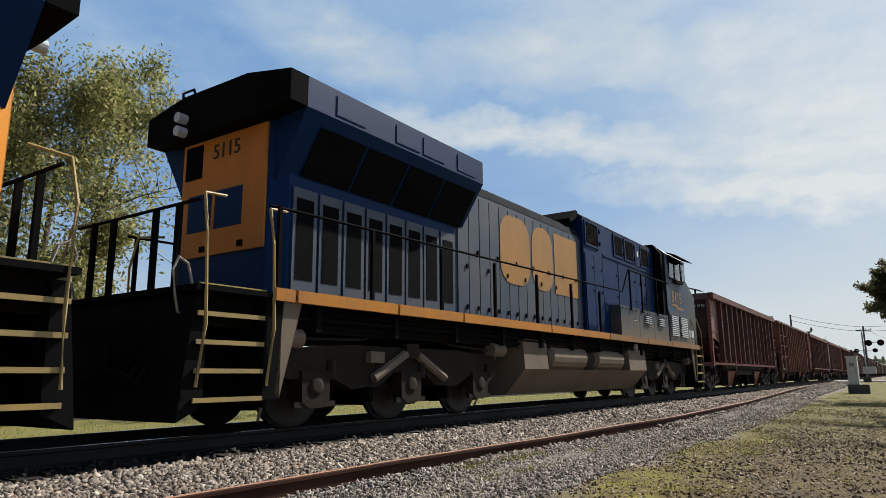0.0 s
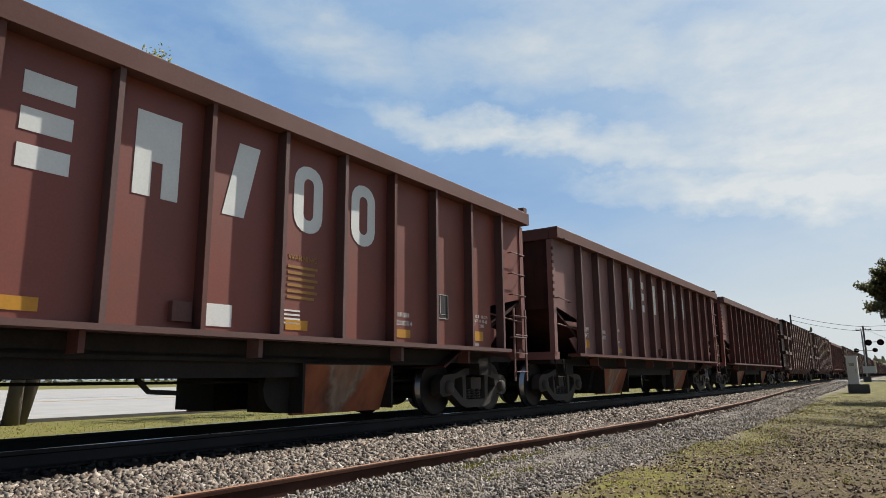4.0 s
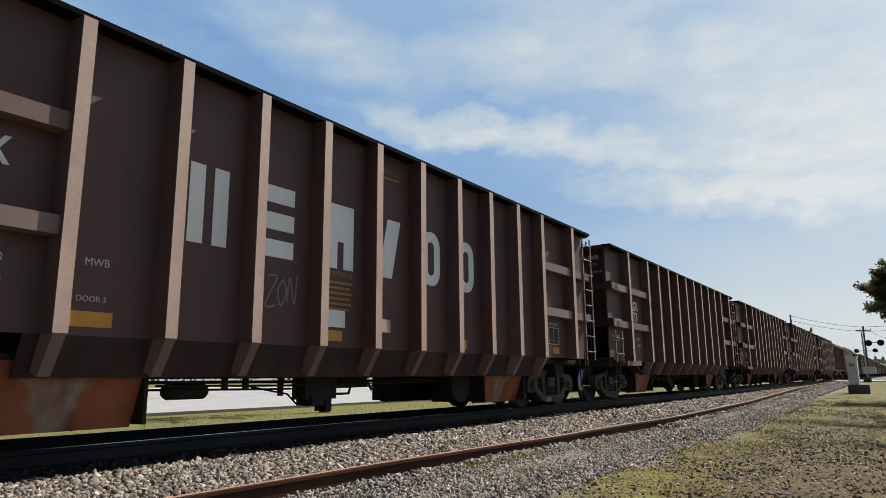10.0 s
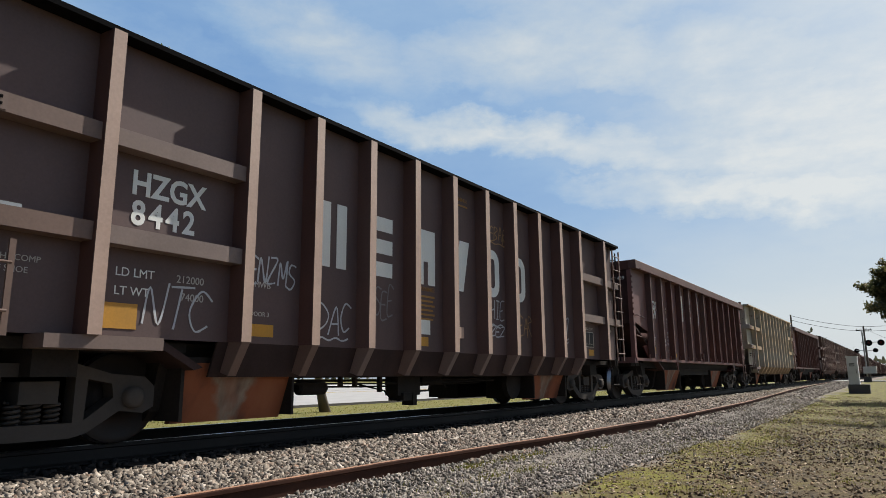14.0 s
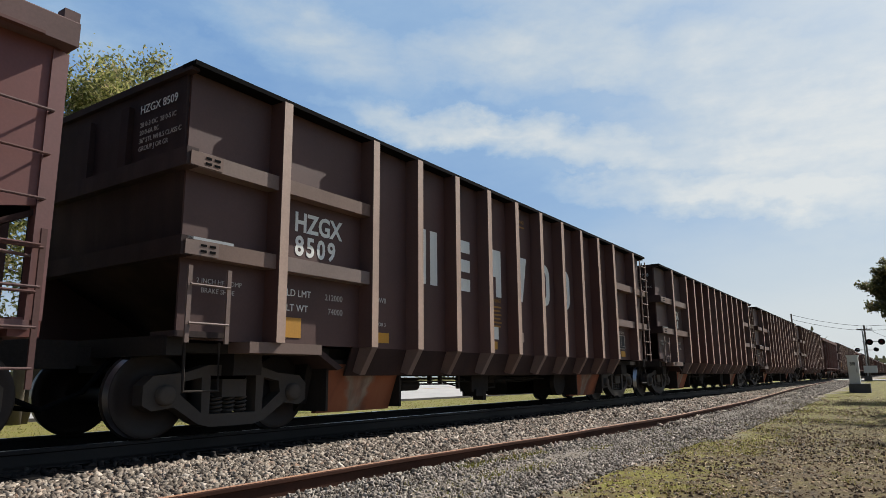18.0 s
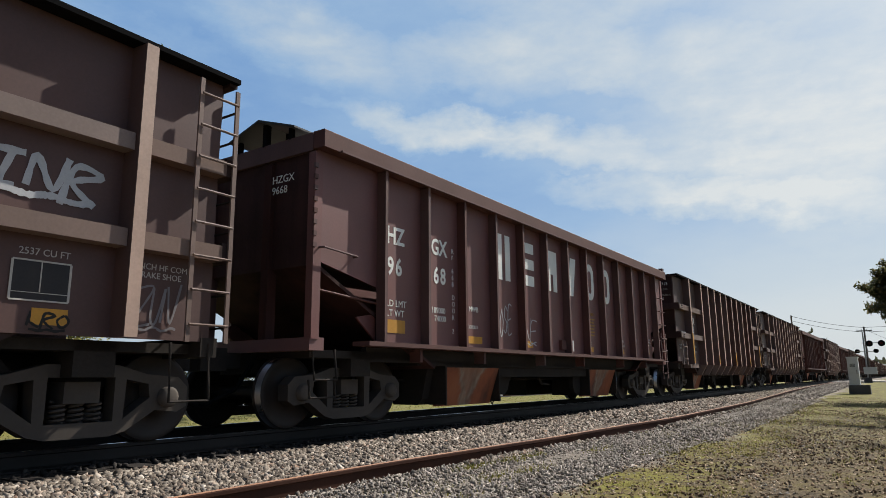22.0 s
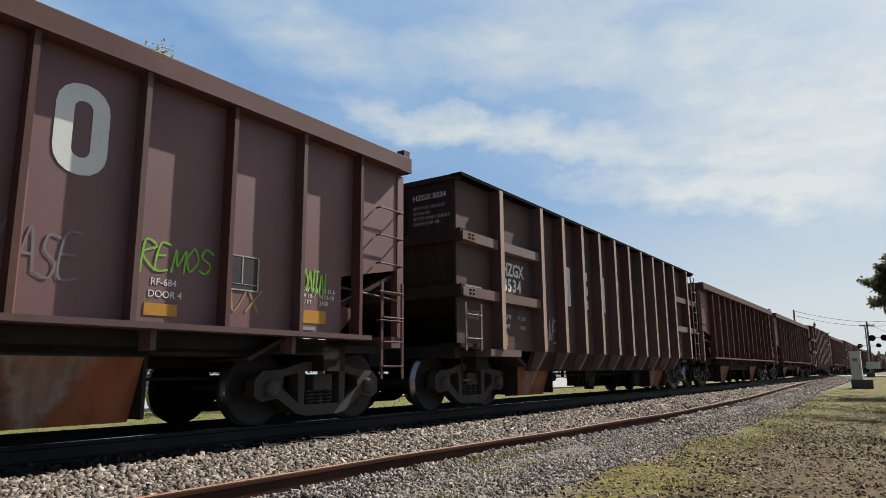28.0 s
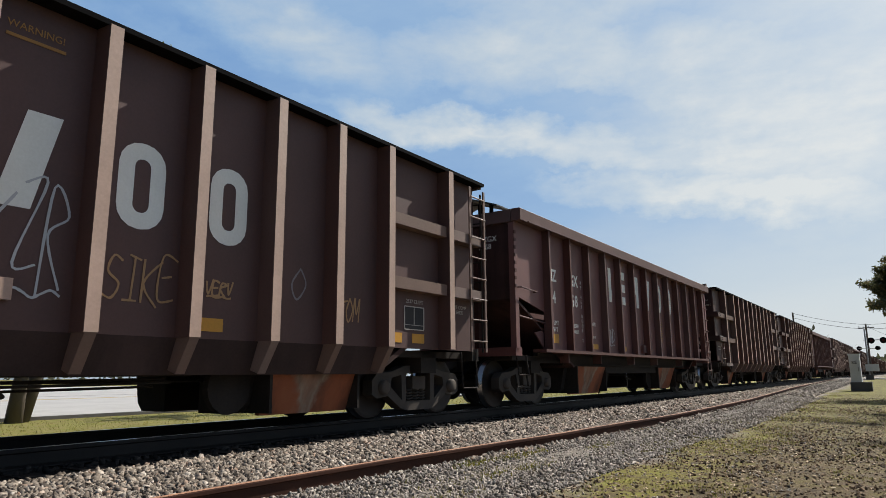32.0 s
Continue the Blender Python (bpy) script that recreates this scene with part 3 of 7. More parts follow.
def tag(seed, text, w, h, r=0.014):
    """A sprayed tag in the xz plane: slanted letters in soft round strokes of uneven width, with a flourish below."""
    rnd = random.Random(seed)
    bm = bmesh.new()
    pitch = w / len(text)
    lines = []
    for i, ch in enumerate(text):
        up, wide = rnd.uniform(-0.12, 0.12), rnd.uniform(0.75, 1.0)
        for st in STROKES[ch]:
            lines.append([(pitch * (i + wide * (st[k] + rnd.uniform(-0.07, 0.07)) + 0.22 * st[k + 1]), h * (st[k + 1] * rnd.uniform(0.9, 1.05) + up)) for k in range(0, len(st), 2)])
    if rnd.random() < 0.6:
        lines.append([(w * (0.05 + 0.11 * k), h * (-0.22 + 0.05 * math.sin(k * 1.7 + seed))) for k in range(9)])
    for n, pts in enumerate(lines):
        # Catmull-Rom through the corners
        full = [pts[0], *pts, pts[-1]]
        fine = []
        for a, b, c, d in zip(full, full[1:], full[2:], full[3:]):
            for q in range(6):
                u = q / 6
                fine.append(tuple(0.5 * (2 * b[e] + (c[e] - a[e]) * u + (2 * a[e] - 5 * b[e] + 4 * c[e] - d[e]) * u * u + (3 * b[e] - a[e] - 3 * c[e] + d[e]) * u ** 3) for e in (0, 1)))
        fine.append(pts[-1])
        last = None
        for i, p in enumerate(fine):
            f, g = fine[min(i + 1, len(fine) - 1)], fine[max(i - 1, 0)]
            dx, dz = f[0] - g[0], f[1] - g[1]
            m = math.hypot(dx, dz) or 1
            rr = r * rnd.uniform(0.75, 1.15)
            y = -0.0006 * n - 0.00005 * i
            cur = bm.verts.new((p[0] + dz / m * rr, y, p[1] - dx / m * rr)), bm.verts.new((p[0] - dz / m * rr, y, p[1] + dx / m * rr))
            if last:
                bm.faces.new((last[0], last[1], cur[1], cur[0]))
            last = cur
    bmesh.ops.recalc_face_normals(bm, faces=bm.faces)
    return bm


# ---- ground, track, road ----
def ground_height(x, y):
    """Track bed, shoulder, trackside strip and lawn; level on the far side, rising slowly to the crossing on the near side."""
    near = ((-9.0, -0.52), (-5.0, -0.49), (-3.6, -0.46), (-3.05, -0.385), (-2.8, -0.375), (-1.75, -0.225), (-1.35, -0.2), (0.0, -0.2))
    far = ((0.0, -0.2), (1.8, -0.22), (2.8, -0.36), (4.2, -0.42), (11.0, -0.42))
    prof = near if y < 0 else far
    z = prof[0][1] if y < prof[0][0] else prof[-1][1]
    for (a, za), (b, zb) in zip(prof, prof[1:]):
        if a <= y <= b:
            z = za + (zb - za) * (y - a) / (b - a)
    rise = min(max((x - 14) / 46, 0), 1) * 0.42
    return z + (rise * min(max((-y - 1.7) / 1.5, 0), 1) if y < 0 else 0)


def build_ground():
    xs = [-3000, -900, -250, -80, -30] + [-12 + 1.5 * i for i in range(60)] + [82, 90, 105, 130, 170, 230, 320, 500, 900, 1600, 3000]
    ys = [-3000, -900, -250, -80, -35, -20, -14, -11, -9, -7.5, -6.5, -5.7, -5, -4.4, -3.9, -3.4, -3, -2.55, -2.1, -1.75, -1, 0, 1, 1.8, 2.3, 2.8, 3.5, 4.2, 6, 8, 11, 20, 40, 90, 250, 900, 3000]
    verts = [(x, y, ground_height(x, y) + (0.03 * noise.noise((x * 0.6, y * 0.9, 0)) if -12 < y < -2 and -12 < x < 80 else 0)) for x in xs for y in ys]
    n = len(ys)
    faces = [(i * n + j, (i + 1) * n + j, (i + 1) * n + j + 1, i * n + j + 1) for i in range(len(xs) - 1) for j in range(n - 1)]
    me = bpy.data.meshes.new("ground")
    me.from_pydata(verts, [], faces)
    me.materials.append(GROUND)
    for p in me.polygons:
        p.use_smooth = True
    tagged(new("ground", me), "gravel trackside strip running into patchy yellow-green turf", "ground", kind="structure")


def rail_profile():
    return [(-0.07, 0), (0.07, 0), (0.07, 0.012), (0.012, 0.03), (0.012, 0.13), (0.036, 0.142), (0.036, 0.168), (0.03, 0.178), (-0.03, 0.178), (-0.036, 0.168), (-0.036, 0.142), (-0.012, 0.13), (-0.012, 0.03), (-0.07, 0.012)]


def sweep_rail(path, top):
    """A rail along a bent path of (x, y, base z); the running surface takes material 1 where top is set."""
    bm = bmesh.new()
    prof = rail_profile()
    rings = []
    for i, p in enumerate(path):
        d = Vector(path[min(i + 1, len(path) - 1)]) - Vector(path[max(i - 1, 0)])
        s = Vector((-d.y, d.x, 0)).normalized()
        rings.append([bm.verts.new(Vector(p) + s * a + Vector((0, 0, b))) for a, b in prof])
    for a, b in zip(rings, rings[1:]):
        for k in range(len(prof)):
            f = bm.faces.new((a[k], b[k], b[(k + 1) % len(prof)], a[(k + 1) % len(prof)]))
            if top and k == 7:
                f.material_index = 1
    bm.faces.new(rings[0])
    bm.faces.new(rings[-1][::-1])
    return bm


def build_track():
    track = tagged(new("railway_track"), "main railway track with dark steel rails on wooden ties", "railway track")
    for y in (-0.753, 0.753):
        part("rail", sweep_rail([(x, y, -0.178) for x in (-120, -20, 0, 20, 60, 200, 900)], True), [DARKRAIL, TREAD], track, "worn steel rail with a polished top")
    tie = finish(boxes((-0.115, 0.115, -1.3, 1.3, -0.165, 0)), "tie", TIEWOOD, 0.012)
    tplate = finish(boxes((-0.1, 0.1, -0.17, 0.17, 0, 0.014)), "tie_plate", DARKRAIL)
    for i in range(130):
        x = -8 + i * 0.52
        t = part("tie", tie, None, track, at=pose(x, 0.03 * noise.noise((x, 0, 3)), -0.192, 0, 0, 0.6 * noise.noise((x, 5, 0))))
        if i < 24:
            for y in (-0.753, 0.753):
                part("tie_plate", tplate, None, t, at=pose(0, y, 0))
    path = [(-12, -2.95), (-2, -2.92), (3.2, -2.91), (5.8, -2.94), (9.7, -3.12), (15.6, -3.24), (22.9, -3.32), (30, -3.18), (38.5, -2.89), (50, -2.68), (62.6, -2.46), (68, -2.2)]
    pts = []
    for (x0, y0), (x1, y1) in zip(path, path[1:]):
        pts += [(x0 + (x1 - x0) * k / 5, y0 + (y1 - y0) * k / 5) for k in range(5)]
    pts = [(x, y, max(-0.423 + 0.008 * math.sin(x * 0.7), ground_height(x, y) - 0.03)) for x, y in pts + [path[-1]]]
    # Dark sides and pale top carry the shade and sun in their colours.
    rail = part("loose_rail", sweep_rail(pts, True), [SHADED_RAILSIDE, SUNLIT_RAILTOP], None)
    tagged(rail, "long rusty brown rail lying loose on the ballast", "rail")


def build_roads():
    road = part("road", boxes((-400, 400, 11.2, 33.5, -0.6, -0.385)), PAVED, None)
    tagged(road, "wide sunlit pale concrete road beyond the track", "road", kind="structure")
    part("kerb", boxes((-400, 400, 11.05, 11.2, -0.6, -0.33)), CONC, road, bevel=0.02)
    for y in (27.8, 28.2):
        part("centre_line", boxes((-400, 400, y, y + 0.12, -0.385, -0.379)), LINEY, road, "faded yellow centre line")
    lot = part("parking_lot", boxes((-300, 300, 33.5, 78, -0.6, -0.37)), PAVED, None)
    tagged(lot, "wide pale paved lot across the road", "parking lot", kind="structure")
    cross = part("crossing_road", boxes((74, 82, -60, -1.65, -0.4, 0.03)), PAVED, None)
    tagged(cross, "pale concrete road crossing the railway", "road", kind="structure")
    part("crossing_panel", boxes((74, 82, -0.68, 0.68, -0.2, -0.004)), CONC, cross, "concrete panel between the rails")


# ---- loose stones, grass, litter ----
def block():
    """The corners and triangles of a cube with one corner chipped off."""
    v = np.array([(x, y, z) for x in (-1, 1) for y in (-1, 1) for z in (-1, 1)], float) * 0.72
    q = ((0, 1, 3, 2), (4, 6, 7, 5), (0, 4, 5, 1), (2, 3, 7, 6), (0, 2, 6, 4), (1, 5, 7, 3))
    return v, np.array([t for a, b, c, d in q for t in ((a, b, c), (a, c, d))])


def scatter(name, centres, sizes, material, flat=0.62, seed=1):
    """Many small rough stones in one mesh."""
    rng = np.random.default_rng(seed)
    v, f = block()
    n, k = len(centres), len(v)
    jit = rng.uniform(0.45, 1.3, (n, k, 3))
    ax = rng.uniform(0.5, 1.45, (n, 1, 3)) * np.array([1.2, 0.85, flat])
    q = rng.normal(size=(n, 4))
    q /= np.linalg.norm(q, axis=1, keepdims=True)
    a, b, c, d = q.T
    rot = np.stack([np.stack([1 - 2 * (c * c + d * d), 2 * (b * c - a * d), 2 * (b * d + a * c)], 1),
                    np.stack([2 * (b * c + a * d), 1 - 2 * (b * b + d * d), 2 * (c * d - a * b)], 1),
                    np.stack([2 * (b * d - a * c), 2 * (c * d + a * b), 1 - 2 * (b * b + c * c)], 1)], 1)
    p = np.einsum("nij,nkj->nki", rot, v[None] * jit * ax) * sizes[:, None, None] + centres[:, None, :]
    faces = (f[None] + (np.arange(n) * k)[:, None, None]).reshape(-1, 3)
    me = bpy.data.meshes.new(name)
    me.vertices.add(n * k)
    me.vertices.foreach_set("co", p.reshape(-1))
    me.loops.add(faces.size)
    me.loops.foreach_set("vertex_index", faces.reshape(-1).astype(np.int32))
    me.polygons.add(len(faces))
    me.polygons.foreach_set("loop_start", np.arange(0, faces.size, 3, dtype=np.int32))
    me.update(calc_edges=True)
    me.materials.append(material)
    return new(name, me)


def heights(x, y):
    return np.array([ground_height(a, b) for a, b in zip(x, y)])


def build_stones():
    rng = np.random.default_rng(5)
    bands = ((9000, -14, -1, -2.86, -1.5, 0.033, 0.01), (22000, -1, 7, -2.86, -1.5, 0.029, 0.01), (13000, 7, 14, -3.16, -1.5, 0.032, 0.01), (11000, 14, 34, -3.4, -1.5, 0.042, 0.01), (6000, 34, 75, -2.9, -1.5, 0.055, 0.01))
    c, s = [], []
    for n, x0, x1, y0, y1, r, lift in bands:
        x, y = rng.uniform(x0, x1, n), rng.uniform(y0, y1, n)
        size = r * rng.uniform(0.6, 1.35, n)
        c.append(np.stack([x, y, heights(x, y) + size * 0.35], 1))
        s.append(size)
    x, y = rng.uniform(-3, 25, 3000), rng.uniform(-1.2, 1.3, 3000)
    tagged(scatter("oily_ballast", np.stack([x, y, heights(x, y) + 0.01], 1), np.full(3000, 0.04), OILY_SHADED, 0.7, 12), "oily stones between the rails, blackened for the shade under the train", "ballast", kind="stuff")
    tagged(scatter("ballast", np.concatenate(c), np.concatenate(s), STONE, 0.75, 2), "coarse grey-brown crushed stone heaped along the track", "ballast", kind="stuff")
    c, s = [], []
    for n, x0, x1, y0, y1, r in ((7000, -14, 2, -4.6, -2.96, 0.024), (15000, 2, 12, -4.6, -2.96, 0.0205), (7000, 12, 30, -4.75, -3.2, 0.025), (3500, 30, 70, -4.4, -2.7, 0.04), (1800, 3, 20, -6.6, -4.4, 0.014)):
        x, y = rng.uniform(x0, x1, n), rng.uniform(y0, y1, n)
        size = r * rng.uniform(0.5, 1.5, n)
        c.append(np.stack([x, y, heights(x, y) + size * 0.25], 1))
        s.append(size)
    tagged(scatter("gravel", np.concatenate(c), np.concatenate(s), PEBBLE, 0.42, 3), "worn grey gravel trodden into the ground", "gravel", kind="stuff")


def blades(name, pos, length, material, seed, lean=0.7, width=0.1, per=3, least=0.0):
    rng = np.random.default_rng(seed)
    pos, length = np.repeat(pos, per, 0), np.repeat(length, per)
    n = len(pos)
    pos = pos + np.concatenate([rng.normal(0, 0.012, (n, 2)), np.zeros((n, 1))], 1)
    a = rng.uniform(0, 6.283, n)
    t = rng.uniform(least, lean, n)
    w = length * width
    side = np.stack([-np.sin(a), np.cos(a), 0 * a], 1) * w[:, None]
    tip = pos + np.stack([np.cos(a) * np.sin(t), np.sin(a) * np.sin(t), np.cos(t)], 1) * (length * rng.uniform(0.6, 1.3, n))[:, None]
    p = np.stack([pos - side, pos + side, tip + side * 0.4, tip - side * 0.4], 1)
    me = bpy.data.meshes.new(name)
    me.from_pydata(p.reshape(-1, 3).tolist(), [], (np.arange(n * 4).reshape(-1, 4)).tolist())
    me.materials.append(material)
    return new(name, me)


def build_grass():
    rng = np.random.default_rng(8)
    x, y = rng.uniform(-12, 34, 140000), rng.uniform(-9.5, -2.9, 140000)
    keep = []
    for i, (a, b) in enumerate(zip(x, y)):
        g = noise.fractal((a * 0.55, b * 0.8, 0.3), 0.6, 2.0, 4)
        lip = -4.4 + 0.35 * noise.noise((a * 0.3, 0, 7)) + (0.3 if a < 7.5 else 0)
        edge = 0.9 * math.exp(-((b - lip + 0.4) / 0.55) ** 2) + (0.33 if b < lip - 0.6 else 0)
        near = math.hypot(a, b + 7.52)
        if g + 0.3 * edge - 0.26 + (0.62 if abs(b + 3.24) < 0.17 and 6.6 < a < 8.6 else 0.2 if abs(b + 3.4) < 0.3 and 4 < a < 7 else 0) > rng.uniform(0, 0.35) and rng.uniform() < min(1, 11 / max(near, 4)):
            keep.append(i)
    x, y = x[keep], y[keep]
    pos = np.stack([x, y, heights(x, y) - 0.005], 1)
    tagged(blades("grass", pos, rng.uniform(0.015, 0.036, len(x)), GRASS, 4), "short patchy yellow-green grass and moss", "grass", kind="stuff")
    spots = ((6.9, -3.2, 0.22, 0.05), (7.7, -3.24, 0.3, 0.05), (8.4, -3.27, 0.2, 0.05), (6.6, -3.62, 0.2, 0.07), (7.4, -3.7, 0.3, 0.08), (5.0, -4.0, 0.3, 0.1), (9.8, -3.6, 0.3, 0.06))
    pos = np.concatenate([np.stack([rng.normal(a, c, 110), rng.normal(b, e, 110), np.zeros(110)], 1) for a, b, c, e in spots])
    pos[:, 2] = heights(pos[:, 0], pos[:, 1])
    tagged(blades("weeds", pos, rng.uniform(0.022, 0.045, len(pos)), GRASS, 14, 0.9, 0.12, 3), "low bright green weeds in the gravel by the rail", "weeds", kind="stuff")
    x, y = rng.uniform(-12, 34, 36000), rng.uniform(-10.5, -4.1, 36000)
    pos = np.stack([x, y, heights(x, y) + 0.004], 1)
    tagged(blades("leaf_litter", pos, rng.uniform(0.015, 0.045, len(x)), LITTER, 6, 1.56, 0.4, 1, 1.25), "dry brown leaf litter scattered over thin turf", "leaf litter", kind="stuff")
    x, y = rng.uniform(-12, 30, 45000), rng.uniform(-9.5, -4.5, 45000)
    keep = rng.uniform(0, 1, len(x)) < np.minimum(1, 9 / np.maximum(np.hypot(x, y + 7.52), 5))
    x, y = x[keep], y[keep]
    size = rng.uniform(0.008, 0.026, len(x))
    clods = scatter("earth_crumbs", np.stack([x, y, heights(x, y) + 0.004], 1), size, LITTER, 0.33, 17)
    tagged(clods, "brown crumbs of earth and crumpled leaves on thin turf", "leaf litter", kind="stuff")
    x, y = rng.uniform(-14, 60, 20000), rng.uniform(4.2, 11, 20000)
    pos = np.stack([x, y, heights(x, y)], 1)
    tagged(blades("lawn_grass", pos, rng.uniform(0.018, 0.04, len(x)), GRASS, 9), "mown yellowish grass verge beside the road", "grass", kind="stuff")


# ---- trees ----
def tree(name, seed, height, spread, trunk_r, leaves, leaf, material, label, lean=(0, 0), crown0=0.28, gap=0.5):
    rnd = random.Random(seed)
    thing = tagged(new(name), label, "tree")
    bm = bmesh.new()
    top = Vector((lean[0], lean[1], height))
    stem = [Vector((lean[0] * k + rnd.uniform(-0.12, 0.12) * k, lean[1] * k + rnd.uniform(-0.12, 0.12) * k, height * k * 0.92)) for k in (0, 0.12, 0.3, 0.5, 0.7, 0.9)]
    rod(bm, stem, [trunk_r * q for q in (1.25, 1, 0.8, 0.55, 0.3, 0.1)], 9)
    part("trunk", bm, BARK, thing, smooth=True)
    tips = []
    bm = bmesh.new()
    for i in range(17):
        k = crown0 + (0.95 - crown0) * (i / 16) ** 0.85
        base = Vector((lean[0] * k, lean[1] * k, height * k * 0.92))
        a = i * 2.4 + rnd.uniform(-0.4, 0.4)
        ln = spread * (1.15 - 0.75 * abs(k - 0.5) * 1.6) * rnd.uniform(0.65, 1.15)
        d = Vector((math.cos(a), math.sin(a), rnd.uniform(0.25, 0.9)))
        mid, end = base + d * ln * 0.5 + Vector((0, 0, 0.1)), base + d * ln
        rod(bm, [base, mid, end], [trunk_r * 0.34 * (1.1 - k), trunk_r * 0.2 * (1.1 - k), 0.012], 5)
        for j in range(7):
            f = rnd.uniform(0.35, 1)
            b = base.lerp(end, f)
            e = b + Vector((rnd.gauss(0, 1), rnd.gauss(0, 1), rnd.gauss(0.35, 0.8))) * ln * 0.27
            rod(bm, [b, e], [0.014, 0.006], 4)
            tips += [(b, e)] * 2
        tips.append((mid, end))
    part("branchwork", bm, BARK, thing)
    rng = np.random.default_rng(seed)
    pos = []
    while len(pos) < leaves:
        b, e = rnd.choice(tips)
        q = b.lerp(e, rnd.uniform(0.1, 1.12)) + Vector([rnd.gauss(0, 0.1 * spread * gap) for _ in range(3)])
        pos.append(q[:])
    pos = np.array(pos)
    n = len(pos)
    u = rng.normal(size=(n, 3))
    u /= np.linalg.norm(u, axis=1, keepdims=True)
    w = np.cross(u, rng.normal(size=(n, 3)))
    w /= np.linalg.norm(w, axis=1, keepdims=True)
    ln = leaf * rng.uniform(0.55, 1.3, (n, 1))
    p = np.stack([pos - u * ln, pos + w * ln * 0.45, pos + u * ln, pos - w * ln * 0.45], 1)
    me = bpy.data.meshes.new("crown")
    me.from_pydata(p.reshape(-1, 3).tolist(), [], np.arange(n * 4).reshape(-1, 4).tolist())
    me.materials.append(material)
    part("crown", me, None, thing)
    return thing


def build_trees():
    lab = "tall roadside tree with thin spring leaves on a green verge"
    for i, (x, y, h, spread, n, lean) in enumerate(((7.76, 10.4, 9.6, 3.1, 44000, (0.7, 0.2)), (8.0, 10.6, 11.9, 2.1, 6000, (2.9, 0.2)), (4.8, 10.4, 8.4, 2.7, 20000, (0.5, 0.2)), (0.2, 10.5, 10.0, 2.9, 9000, (0.4, 0.2)))):
        t = tree("tree", 20 + i, h, spread, 0.16, n, 0.068, LEAF, lab, lean, 0.16 if i == 0 else 0.26, 0.95)
        t.matrix_basis = pose(x, y, -0.45)
    t = tree("tree", 31, 4.6, 1.5, 0.15, 2600, 0.08, LEAF, "small leaning roadside tree standing in the grass verge", (-1.2, 0.1), 0.5)
    t.matrix_basis = pose(15.9, 7.9, -0.45)
    t = tree("tree", 44, 5.2, 1.3, 0.16, 30000, 0.06, DARKLEAF, "small rounded dark-leaved tree beside the track", (0, 0), 0.6, 0.62)
    t.matrix_basis = pose(31.3, -7.75, -0.3)
    for i, (x, y, h, s) in enumerate(((19.3, -10.9, 8.6, 1.9), (27.0, -11.2, 9.0, 2.5))):
        t = tree("tree", 45 + i, h, s, 0.2, 15000, 0.1, DARKLEAF, "dense dark evergreen tree shading the grass", (0, 0), 0.5, 0.5)
        t.matrix_basis = pose(x, y, -0.5)
    for i, (x, y, h) in enumerate(((150, 9, 9), (172, -14, 8), (205, 12, 10), (260, -16, 12), (300, -30, 14), (330, 14, 12), (280, -45, 13), (210, -40, 9))):
        t = tree("tree", 60 + i, h, h * 0.34, 0.25, 900, 0.5, FARLEAF, "distant hazy tree past the crossing", (0, 0), 0.3, 0.9)
        t.matrix_basis = pose(x, y, -0.2)


